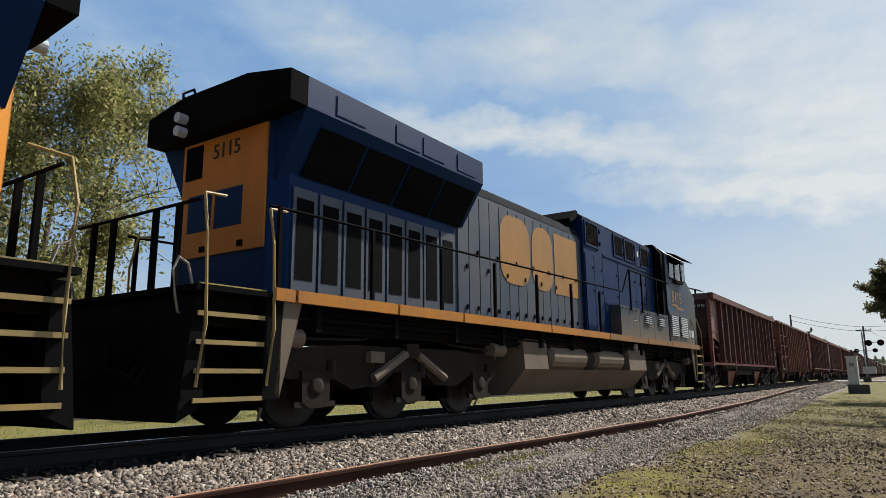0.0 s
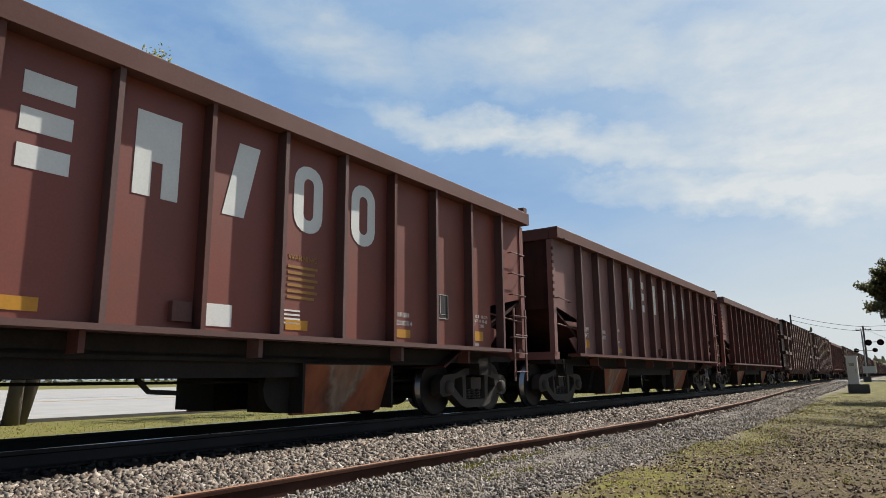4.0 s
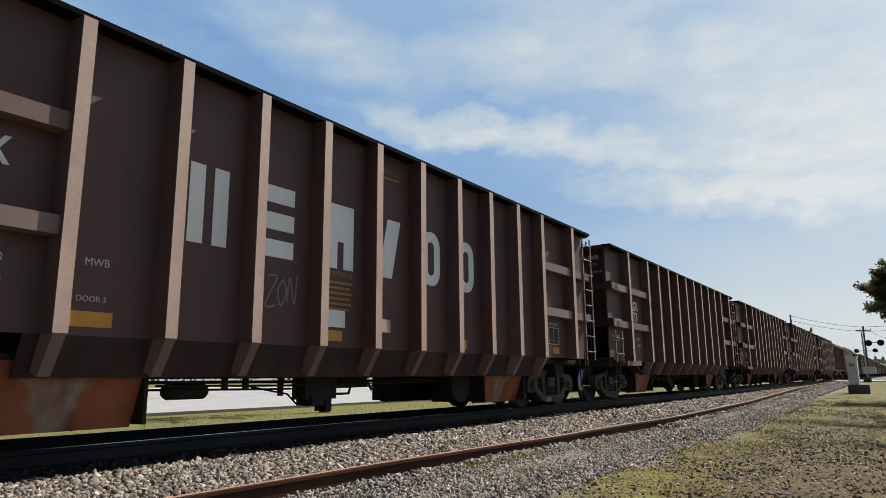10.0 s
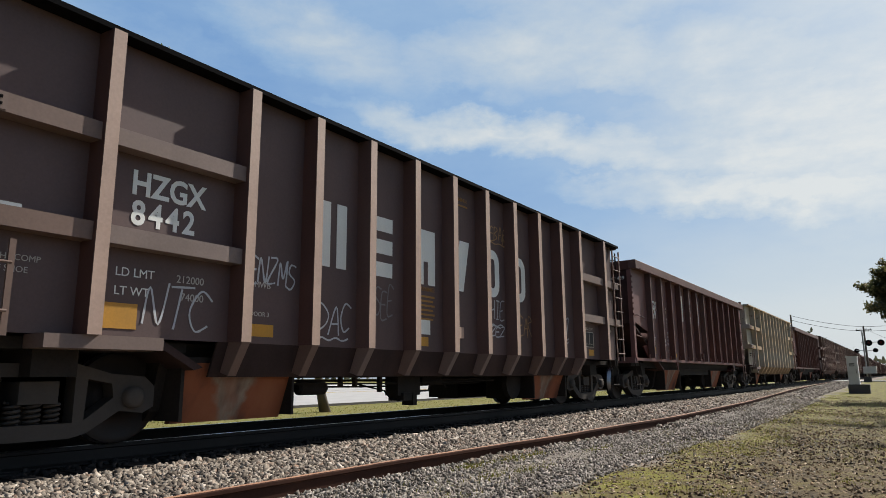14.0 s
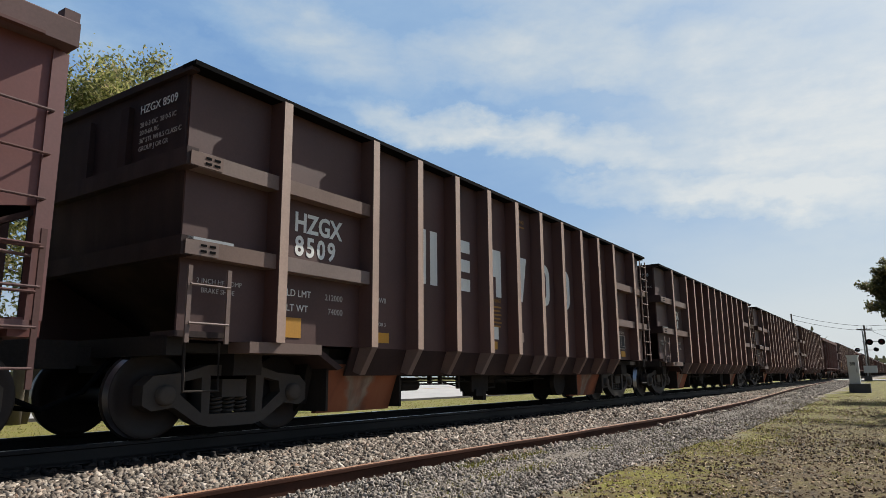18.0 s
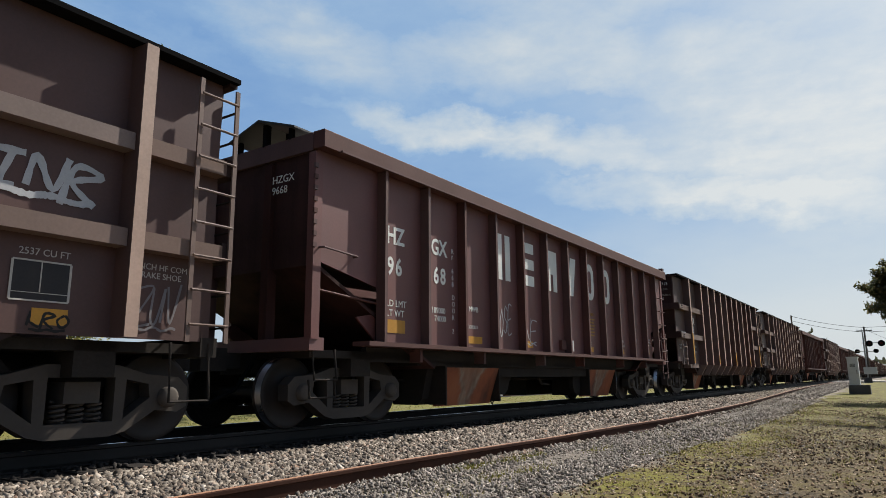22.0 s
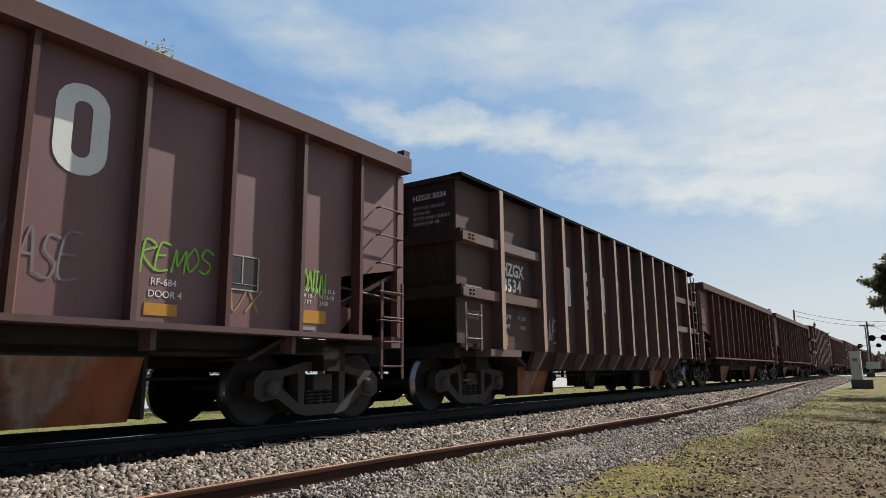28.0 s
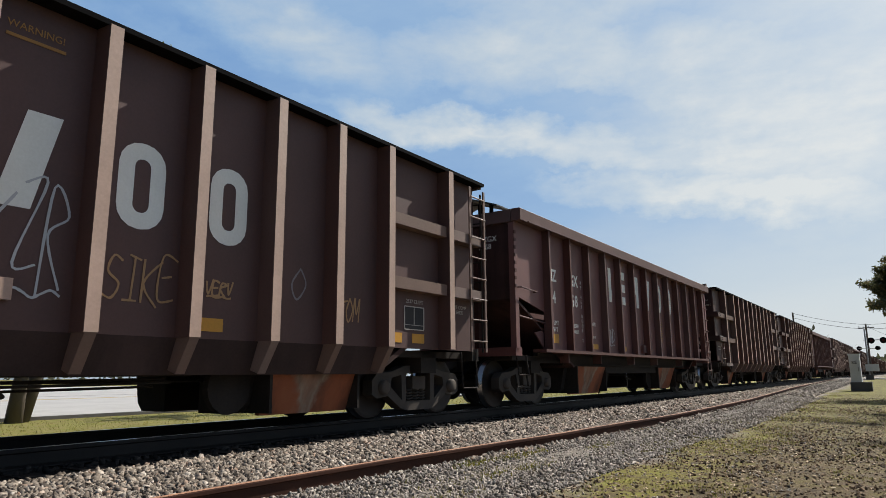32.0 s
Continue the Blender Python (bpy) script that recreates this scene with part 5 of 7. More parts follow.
    part("step_stirrup", rods(0.018, [(0.05, -1.45, 0.62), (0.05, -1.48, 0.4), (0.5, -1.48, 0.4), (0.5, -1.45, 0.62)]), UNDER, car)
    for s in (-1, 1):
        part("rim_end_block", boxes((L - 0.13, L + 0.01, min(s * 1.5, s * 1.63), max(s * 1.5, s * 1.63), 3.80, 3.93)), rim, car, bevel=0.01)
    underframe(car, L, False)
    for x0 in (3.32, L - 5.6):
        for s in (-1, 1):
            outlet(car, x0, x0 + 1.72, s)
    for x in (1.186, L - 1.186):
        car_truck(car, x)
    # markings common to the kind
    big_blocks(car, [4.71 + 1.052 * i for i in range(6)], 2.42, 3.29, -yb - 0.001, WHITE)
    for i, (x, w) in enumerate(((3.62, 0.5), (5.65, 0.42), (8.85, 0.36), (10.95, 0.36))):
        plate(car, "reflector_strip", x, x + w, 1.2, 1.32, -yb - 0.001, YELLOW, "yellow reflective strip")
    word(car, "MWB", 3.70, -yb - 0.003, 1.74, 0.13)
    word(car, "LD LMT", 1.48, -yb - 0.003, 1.65, 0.14)
    word(car, "LT WT", 1.48, -yb - 0.003, 1.51, 0.14)
    word(car, "189000", 2.60, -yb - 0.003, 1.64, 0.13)
    word(car, "74000", 2.68, -yb - 0.003, 1.51, 0.13)
    word(car, "DOOR 3", 3.66, -yb - 0.003, 1.45, 0.085)
    plate(car, "reflector_patch", 1.45, 1.92, 1.27, 1.46, -yb - 0.001, YELLOW, "yellow reflective patch")
    word(car, "WARNING!", 8.86, -yb - 0.003, 2.05, 0.1, AMBER)
    for k in range(6):
        plate(car, "stencil_line", 8.86, 9.36 - 0.05 * (k % 2), 1.95 - 0.075 * k, 1.985 - 0.075 * k, -yb - 0.001, AMBER)
    for k in range(4):
        plate(car, "stencil_line", 8.8, 9.08, 1.42 - 0.05 * k, 1.44 - 0.05 * k, -yb - 0.001, WHITE)
    plate(car, "notice_plate", 7.7, 8.07, 1.18, 1.42, -yb - 0.001, WHITE, "pale notice plate")
    part("valve_box", boxes((7.3, 7.52, -yb - 0.07, -yb, 1.2, 1.4)), rim, car, bevel=0.01)
    fr = plate(car, "consolidated_stencil", 11.88, 12.32, 1.55, 1.93, -yb - 0.001, BLACKL, "black stencil panel with a white frame")
    for a in ((11.88, 12.32, 1.92, 1.94), (11.88, 12.32, 1.54, 1.56), (11.87, 11.89, 1.55, 1.93), (12.31, 12.33, 1.55, 1.93), (12.09, 12.105, 1.62, 1.93), (11.89, 12.31, 1.61, 1.622)):
        part("stencil_frame", boxes((a[0], a[1], -yb - 0.011, -yb - 0.006, a[2] + 0.003, a[3] - 0.003)), STENCIL, fr)
    word(car, "EXW 10-8   H 12-5\nEW 10-7   H 11-10\nCU FT      2430", 12.96, -yb - 0.003, 1.63, 0.078)
    plate(car, "reflector_patch", 13.0, 13.42, 1.24, 1.4, -yb - 0.001, YELLOW, "yellow reflective patch")
    part("step_bracket", boxes((12.96, 13.2, -yb - 0.05, -yb, 1.15, 1.19)), STEEL, car)
    return car


B_RIBS = [1.29] + [2.94 + 1.04 * i for i in range(10)] + [13.82]
C_RIBS = [0.16, 1.42, 2.92] + [3.53 + 0.875 * i for i in range(11)] + [14.06]


def car_b(sheet, ribm, letters, ribs=B_RIBS, slim=False):
    """Brown ballast hopper with broad box ribs bent inwards at the bottom and banded stepped ends."""
    L = LB
    car = new("ballast_hopper_car")
    yb = 1.49 if not slim else 1.56
    low, top = (0.82, 3.78) if slim else (1.02, 3.96)
    bm = bmesh.new()
    for s in (-1, 1):
        prism(bm, [(0.1, top - 0.04), (0.1, low), (L - 0.1, low), (L - 0.1, top - 0.04)], "y", s * yb, s * (yb - 0.03))
    part("side_sheet", bm, sheet, car)
    if not slim:
        for s in (-1, 1):
            bm = bmesh.new()
            prism(bm, [(s * yb, 1.02), (s * (yb - 0.03), 1.02), (s * 1.32, 0.65), (s * 1.35, 0.65)], "x", 2.75, L - 2.5)
            # Dark end colour stands in for the shade on this inward-leaning sheet.
            part("lower_side_sheet", bm, BROWN_END, car)
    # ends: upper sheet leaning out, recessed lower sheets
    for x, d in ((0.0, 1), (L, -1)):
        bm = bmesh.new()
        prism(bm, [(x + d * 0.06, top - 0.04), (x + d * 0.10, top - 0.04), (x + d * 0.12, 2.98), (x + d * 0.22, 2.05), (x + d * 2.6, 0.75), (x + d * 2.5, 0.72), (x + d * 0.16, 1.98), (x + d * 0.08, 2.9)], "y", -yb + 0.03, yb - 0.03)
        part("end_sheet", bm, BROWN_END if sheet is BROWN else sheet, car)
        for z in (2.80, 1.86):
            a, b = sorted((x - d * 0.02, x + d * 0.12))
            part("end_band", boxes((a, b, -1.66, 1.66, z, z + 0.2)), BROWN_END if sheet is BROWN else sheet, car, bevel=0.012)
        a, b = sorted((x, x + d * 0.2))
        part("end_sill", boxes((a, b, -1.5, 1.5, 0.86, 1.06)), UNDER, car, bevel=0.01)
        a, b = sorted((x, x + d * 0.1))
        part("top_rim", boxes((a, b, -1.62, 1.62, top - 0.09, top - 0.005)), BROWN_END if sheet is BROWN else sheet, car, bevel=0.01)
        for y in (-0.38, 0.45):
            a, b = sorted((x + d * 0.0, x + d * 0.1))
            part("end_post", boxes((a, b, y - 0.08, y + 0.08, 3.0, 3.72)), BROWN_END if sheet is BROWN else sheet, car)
        coupler(car, x, -d)
    part("ballast_load", boxes((0.4, L - 0.4, -1.4, 1.4, 2.4, 2.5)), DUST, car, "heaped stone load")
    for s in (-1, 1):
        part("top_rim", boxes((0.0, L, min(s * (yb - 0.04), s * 1.68), max(s * (yb - 0.04), s * 1.68), top - (0.12 if slim else 0.055), top)), BLACK if ribm is SUNLIT_BROWN_RIB else ribm, car, bevel=0.01)
        # horizontal bands between the outer ribs
        for x0, x1 in ((0.12, 1.22), (1.38, 2.87), (12.38, 13.74), (13.90, L - 0.12)):
            for z in ((2.80, 1.86) if not slim else (2.83, 2.22, 1.6)):
                part("side_band", boxes((x0, x1, min(s * yb, s * 1.665), max(s * yb, s * 1.665), z + (0.1 if slim else 0), z + (0.13 if slim else 0.17))), ribm if slim or ribm is GREY_RIB else BROWN_BAND, car, bevel=0.01)
    w = 0.45 if slim else 1.0
    dp = -(1.715 - yb)
    ribs_made = []
    for bent in (False, True):
        rib = bmesh.new()
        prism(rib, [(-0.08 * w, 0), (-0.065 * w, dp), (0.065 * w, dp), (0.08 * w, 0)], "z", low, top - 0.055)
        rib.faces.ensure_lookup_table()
        # Slot 1, the outer face, on brown cars carries the painted-in sunlight.
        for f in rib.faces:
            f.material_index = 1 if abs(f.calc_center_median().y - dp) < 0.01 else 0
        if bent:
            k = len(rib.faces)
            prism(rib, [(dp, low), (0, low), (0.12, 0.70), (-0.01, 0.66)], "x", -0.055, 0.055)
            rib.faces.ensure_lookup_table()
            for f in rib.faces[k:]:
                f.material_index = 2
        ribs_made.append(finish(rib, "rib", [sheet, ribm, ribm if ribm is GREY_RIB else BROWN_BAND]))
    for i, x in enumerate(ribs):
        for s in (-1, 1):
            part("rib", ribs_made[0 < i < 11 and not slim], None, car, at=pose(x, s * yb, 0, 0, 0, 0 if s < 0 else 180))
    # steps at the front corner, ladder at the rear corner
    part("corner_platform", boxes((0.0, 0.62, -1.62, -1.2, 1.04, 1.10)), BROWN_END, car, bevel=0.01)
    part("bolster_plate", boxes((0.9, 2.0, -1.66, -1.3, 0.90, 1.02)), BROWN_BAND, car, bevel=0.01)
    part("corner_shelf", boxes((0.05, 0.62, -1.66, -1.585, 2.03, 2.06)), STEEL, car)
    ladder(car, -1.66, 0.08, 0.56, 0.98, 1.76, 2, BROWN_BAND, "x", "corner_ladder")
    part("far_ladder", rods(0.02, [(-0.07, 1.1, 1.0), (-0.07, 1.1, 3.82)], [(-0.07, 1.55, 1.0), (-0.07, 1.55, 3.82)], *[[(-0.07, 1.1, 1.15 + 0.36 * q), (-0.07, 1.55, 1.15 + 0.36 * q)] for q in range(8)]), UNDER, car)
    part("step_stirrup", rods(0.018, [(0.2, -1.5, 1.0), (0.2, -1.52, 0.5), (0.62, -1.52, 0.5), (0.62, -1.5, 1.0)]), UNDER, car)
    ladder(car, -1.68, L - 0.52, L - 0.06, 1.0, 3.8, 8, BROWN_BAND, "x", "side_ladder")
    ladder(car, L + 0.07, -1.55, -1.1, 1.0, 3.8, 8, UNDER, "y", "end_ladder")
    part("step_stirrup", rods(0.018, [(L - 0.55, -1.5, 1.0), (L - 0.55, -1.54, 0.42), (L - 0.1, -1.54, 0.42), (L - 0.1, -1.5, 1.0)]), UNDER, car)
    underframe(car, L, True)
    for x0 in (2.5, L - 4.35):
        for s in (-1, 1):
            outlet(car, x0, x0 + 1.5, s)
    for x in (1.17, L - 1.17):
        car_truck(car, x)
    mk = letters
    big_blocks(car, [5.45 + 0.88 * i if slim else 4.22 + 1.04 * i for i in range(6)], 2.05 if not slim else 1.98, 2.92 if not slim else 2.82, -yb - 0.001, mk, 0.5)
    for x, w in ((3.1, 0.4), (6.25, 0.36), (9.35, 0.32), (12.5, 0.3), (13.05, 0.3)):
        plate(car, "reflector_strip", x, x + w, 1.1, 1.24, -yb - 0.001, YELLOW, "yellow reflective strip")
    plate(car, "reflector_patch", 1.44, 1.80, 1.1, 1.34, -yb - 0.001, YELLOW, "yellow reflective patch")
    small = STENCIL if mk is WHITE else BLACKL
    word(car, "LD LMT", 1.55, -yb - 0.003, 1.60, 0.12, mk)
    word(car, "LT WT", 1.55, -yb - 0.003, 1.42, 0.12, mk)
    word(car, "212000", 2.2, -yb - 0.003, 1.60, 0.11, small)
    word(car, "74000", 2.26, -yb - 0.003, 1.42, 0.11, small)
    word(car, "MWB", 3.2, -yb - 0.003, 1.66, 0.1, small)
    word(car, "DOOR 3", 3.15, -yb - 0.003, 1.33, 0.075, small)
    word(car, "2 INCH HF COMP", 0.3, -yb - 0.003, 1.62, 0.075, small)
    word(car, "BRAKE SHOE", 0.36, -yb - 0.003, 1.52, 0.075, small)
    word(car, "WARNING!", 6.3, -yb - 0.003, 1.95, 0.095, AMBER)
    for k in range(6):
        plate(car, "stencil_line", 6.3, 6.78 - 0.04 * (k % 2), 1.85 - 0.07 * k, 1.88 - 0.07 * k, -yb - 0.001, AMBER)
    word(car, "WARNING!", 7.3, -yb - 0.003, 3.62, 0.095, AMBER)
    plate(car, "stencil_line", 7.3, 7.8, 3.53, 3.56, -yb - 0.001, AMBER)
    plate(car, "notice_plate", 6.28, 6.66, 1.28, 1.5, -yb - 0.001, WHITE, "pale notice plate")
    part("valve_box", boxes((7.35, 7.55, -yb - 0.06, -yb, 1.26, 1.44)), ribm, car, bevel=0.01)
    fr = plate(car, "consolidated_stencil", 12.86, 13.34, 1.3, 1.64, -yb - 0.001, BLACKL, "black stencil panel with a white frame")
    for a in ((12.86, 13.34, 1.63, 1.65), (12.86, 13.34, 1.29, 1.31), (12.85, 12.87, 1.3, 1.64), (13.33, 13.35, 1.3, 1.64), (13.09, 13.1, 1.37, 1.64), (12.87, 13.33, 1.36, 1.372)):
        part("stencil_frame", boxes((a[0], a[1], -yb - 0.011, -yb - 0.006, a[2] + 0.003, a[3] - 0.003)), STENCIL, fr)
    word(car, "2537 CU FT", 12.9, -yb - 0.003, 1.69, 0.085, small)
    word(car, "INCH HF COMP\nBRAKE SHOE", 13.96, -yb - 0.003, 1.7, 0.085, small)
    for k, line in enumerate(("28 0-3 OC  28 0-5 IC", "20 0-6A RC", '36" STL WHLS CLASS C', "GROUP J OR GR")):
        word(car, line, 0.056, -0.62, 3.44 - 0.095 * k, 0.082, small, 0, 0.95, "lettering", -90)
    for z in (2.80, 1.86):
        br = part("corner_bracket", boxes((0.02, 0.42, -1.678, -1.664, z + 0.01, z + 0.16)), BROWN_BAND, car, bevel=0.004)
        part("bracket_slot", boxes(*[(a, a + 0.07, -1.683, -1.677, b, b + 0.025) for a in (0.2, 0.31) for b in (z + 0.045, z + 0.105)]), BLACK, br)
    return car


# ---- locomotive: its hood end at x = 0, cab towards +x ----
def loco_frame_mesh():
    """Three-axle truck side frame with sloping equaliser arms."""
    bm = bmesh.new()
    prism(bm, [(-2.75, 0.78), (-2.6, 1.0), (-1.3, 1.08), (1.3, 1.08), (2.6, 1.0), (2.75, 0.78), (2.5, 0.62), (1.75, 0.66), (1.3, 0.48), (0.7, 0.52), (0.35, 0.72), (-0.35, 0.72), (-0.7, 0.52), (-1.3, 0.48), (-1.75, 0.66), (-2.5, 0.62)], "y", -0.1, 0.1)
    for x in (-2.03, 0, 2.03):
        prism(bm, [(x - 0.26, 0.72), (x + 0.26, 0.72), (x + 0.24, 0.34), (x + 0.12, 0.26), (x - 0.12, 0.26), (x - 0.24, 0.34)], "y", -0.15, 0.03)
    return finish(bm, "truck_frame", LTRUCK, 0.02)


def loco_truck(loco, x, wheel):
    tr = part("truck", boxes((x - 2.5, x + 2.5, -0.6, 0.6, 0.55, 0.95)), LUNDER, loco, "grimy three-axle locomotive truck")
    fm = loco_frame_mesh()
    for s in (-1, 1):
        part("truck_frame", fm, None, tr, "dusty cast truck frame", at=pose(x, s * 1.12, 0, 0, 0, 0 if s < 0 else 180))
        bm = bmesh.new()
        for a, b in ((-0.9, -0.15), (0.9, 0.15)):
            rod(bm, [(x + a, s * 1.26, 0.62), (x + b, s * 1.26, 0.98)], 0.07, 8)
        part("damper", bm, TANK, tr, "pale dusty damper")
        for dx in (-2.6, 2.55):
            bm = bmesh.new()
            rod(bm, [(x + dx - 0.22, s * 1.3, 1.12), (x + dx + 0.22, s * 1.3, 1.12)], 0.12, 12)
            part("brake_cylinder", bm, TANK, tr, "round dusty brake cylinder")
        for dx in (-2.03, 0, 2.03):
            bm = bmesh.new()
            lathe(bm, [(-0.13, 0.06), (-0.125, 0.12), (-0.08, 0.13), (-0.08, 0.16), (0.02, 0.17)], n=14)
            part("axle_box", bm, LTRUCK, tr, smooth=True, at=pose(x + dx, s * 1.16, R_LOCO, 0, 0, 0 if s < 0 else 180))
        part("brake_pipe", rods(0.02, [(x - 2.55, s * 1.24, 1.04), (x - 2.2, s * 1.24, 1.13), (x - 1.1, s * 1.24, 1.16), (x - 0.8, s * 1.24, 1.27), (x + 0.8, s * 1.24, 1.27), (x + 1.1, s * 1.24, 1.16), (x + 2.5, s * 1.24, 1.1)]), LTRUCK, tr)
        part("centre_post", boxes((x - 0.15, x + 0.15, min(s * 1.2, s * 1.3), max(s * 1.2, s * 1.3), 0.92, 1.14)), LTRUCK, tr, bevel=0.02)
        part("bump_stop", boxes((x - 1.02, x - 0.72, min(s * 1.2, s * 1.32), max(s * 1.2, s * 1.32), 0.84, 1.0)), TANK, tr, "pale dusty bracket", 0.01)
        for dx in (-2.03, 0, 2.03):
            for e in (-1, 1):
                bm = bmesh.new()
                prism(bm, [(x + dx + e * 0.50, 0.78), (x + dx + e * 0.62, 0.8), (x + dx + e * 0.66, 0.5), (x + dx + e * 0.58, 0.28), (x + dx + e * 0.53, 0.3), (x + dx + e * 0.56, 0.52)], "y", s * 0.72, s * 0.95)
                part("brake_shoe", bm, LUNDER, tr)
            part("tie_bar", boxes((x + dx - 0.36, x + dx + 0.36, min(s * 1.2, s * 1.26), max(s * 1.2, s * 1.26), 0.27, 0.34)), LTRUCK, tr, bevel=0.01)
            bm = bmesh.new()
            rod(bm, [(x + dx + 0.3, s * 1.22, 0.62), (x + dx + 0.3, s * 1.22, 0.86)], 0.07, 10)
            part("axle_spring", bm, LTRUCK, tr)
        for e in (-1, 1):
            part("sand_pipe", rods(0.022, [(x + e * 2.66, s * 1.2, 1.0), (x + e * 2.7, s * 1.16, 0.7), (x + e * 2.62, s * 0.95, 0.42), (x + e * 2.56, s * 0.8, 0.12)]), HOSE, tr, "pale sanding hose")
    for dx in (-2.03, 0, 2.03):
        part("traction_motor", boxes((x + dx + 0.1, x + dx + 0.95, -0.62, 0.62, 0.2, 0.86)), LUNDER, tr, bevel=0.08)
        w = part("wheelset", wheel, None, tr, "large flanged locomotive wheels", at=pose(x + dx, 0, R_LOCO))
        w["big"] = 1
    return tr


def build_loco():
    L = 22.6
    lo = tagged(new("locomotive"), "dark blue diesel locomotive with yellow end panel and gold sill stripe", "locomotive", "locomotives")
    # frame, walkways and stripe
    part("underframe", boxes((0.7, L - 0.7, -1.3, 1.3, 1.2, 1.56)), LUNDER, lo)
    part("walkway", boxes((0.6, L - 0.6, -1.53, 1.53, 1.56, 1.62)), BLACK, lo)
    for s in (-1, 1):
        y0, y1 = sorted((s * 1.5, s * 1.56))
        for a, b in ((1.65, 1.95), (2.0, 3.95), (4.0, 5.7), (5.75, 9.1), (9.15, 12.5), (12.55, 15.5), (15.55, 17.95), (18.0, 21.4)):
            part("sill_stripe", boxes((a, b, y0, y1, 1.53, 1.68)), ORANGE if b < 12.6 else WORN_STRIPE, lo, "worn gold painted sill panel", 0.01)
    # hood
    def shell(pts, x0, x1, m, name, bevel=0.02):
        bm = bmesh.new()
        prism(bm, pts, "x", x0, x1)
        return part(name, bm, m, lo, bevel=bevel)
    bm = bmesh.new()
    prism(bm, [(2.0, -0.92), (2.22, -1.08), (6.2, -1.08), (6.2, 1.08), (2.22, 1.08), (2.0, 0.92)], "z", 1.62, 4.3)
    part("radiator_hood", bm, BLUE, lo, bevel=0.02)
    shell([(-1.06, 1.62), (1.06, 1.62), (1.06, 4.1), (0.98, 4.28), (0.78, 4.41), (-0.78, 4.41), (-0.98, 4.28), (-1.06, 4.1)], 6.2, 12.0, SUNLIT_HOOD_BLUE, "engine_hood")
    # Added matt cover in place of the glaring hood top.
    bm = bmesh.new()
    prism(bm, [(1.065, 4.11), (0.985, 4.292), (0.783, 4.424), (-0.783, 4.424), (-0.985, 4.292), (-1.065, 4.11), (-0.97, 4.2), (-0.76, 4.35), (0.76, 4.35), (0.97, 4.2)], "x", 6.46, 11.99)
    part("hood_roof", bm, ROOF, lo, "added matt dark cover over the hood roof")
    end = part("end_panel", boxes((1.97, 2.0, -0.9, 0.9, 2.3, 4.0)), ORANGE, lo, "yellow painted end panel", 0.008)
    word(lo, "5115", 1.962, 0.22, 3.68, 0.3, BLACKL, 0.004, 1, "road_number", -90)
    for y0, y1 in ((-0.45, 0.12), (0.2, 0.72)):
        part("painted_block", boxes((1.962, 1.969, y0, y1, 2.66, 3.2)), BLUE, end, "dark blue emblem block")
    part("number_board", boxes((1.955, 1.97, 0.45, 0.82, 3.45, 3.95)), BLACK, lo, "dark number board")
    part("end_latch", boxes((1.95, 1.97, -0.5, -0.4, 2.36, 2.44)), BLACK, lo)
    part("end_latch", boxes((1.95, 1.97, 0.3, 0.4, 2.36, 2.44)), BLACK, lo)
    for z in (4.1, 4.3):
        bm = bmesh.new()
        rod(bm, [(1.62, 0.62, z), (1.78, 0.62, z)], 0.075, 14)
        part("headlight", bm, SILVER, lo, "silver rimmed headlight")
    part("lift_ring", rods(0.02, [(1.8, 0.75, 4.5), (1.75, 0.7, 4.72), (1.75, 0.45, 4.72), (1.8, 0.4, 4.5)]), BLACK, lo)
    # radiator wings
    bm = bmesh.new()
    prism(bm, [(-1.0, 3.2), (-1.55, 4.08), (-1.55, 4.50), (-0.7, 4.66), (0.7, 4.66), (1.55, 4.50), (1.55, 4.08), (1.0, 3.2)], "x", 2.06, 6.45)
    part("radiator_housing", bm, BLUE, lo, bevel=0.015)
    bm = bmesh.new()
    prism(bm, [(-1.55, 4.08), (-1.55, 4.50), (-0.7, 4.66), (0.7, 4.66), (1.55, 4.50), (1.55, 4.08), (0.9, 4.02), (-0.9, 4.02)], "x", 1.76, 2.05)
    part("radiator_visor", bm, BLACK, lo, bevel=0.015)
    for s in (-1, 1):
        for k in range(4):
            x0 = 2.4 + k * 1.0
            bm = bmesh.new()
            prism(bm, [(s * 1.09, 3.32), (s * 1.46, 3.92), (s * 1.475, 3.91), (s * 1.105, 3.31)], "x", x0, x0 + 0.92)
            part("radiator_grille", bm, BLACK, lo, "black radiator grille")
        for x0 in (2.6, 3.9, 4.6, 5.6):
            y0, y1 = sorted((s * 1.55, s * 1.56))
            part("access_panel", boxes((x0, x0 + 0.6, y0, y1, 4.14, 4.42)), BLUE, lo)
    # hood doors
    for s in (-1, 1):
        for i in range(8):
            x0 = 2.28 + i * 0.49
            y0, y1 = sorted((s * 1.08, s * 1.11))
            d = part("hood_door", boxes((x0, x0 + 0.44, y0, y1, 1.7, 3.14)), SUNLIT_HOOD_BLUE, lo, bevel=0.01)
            y0, y1 = sorted((s * 1.11, s * 1.116))
            part("louvre_panel", boxes((x0 + 0.06, x0 + 0.37, y0, y1, 1.9, 3.0)), BLACK, d, "black louvred opening")
        for i in range(15):
            x0 = 6.3 + i * 0.385
            y0, y1 = sorted((s * 1.06, s * 1.085))
            d = part("hood_door", boxes((x0, x0 + 0.355, y0, y1, 1.7, 4.02)), SUNLIT_HOOD_BLUE, lo, bevel=0.012)
            y0, y1 = sorted((s * 1.085, s * 1.11))
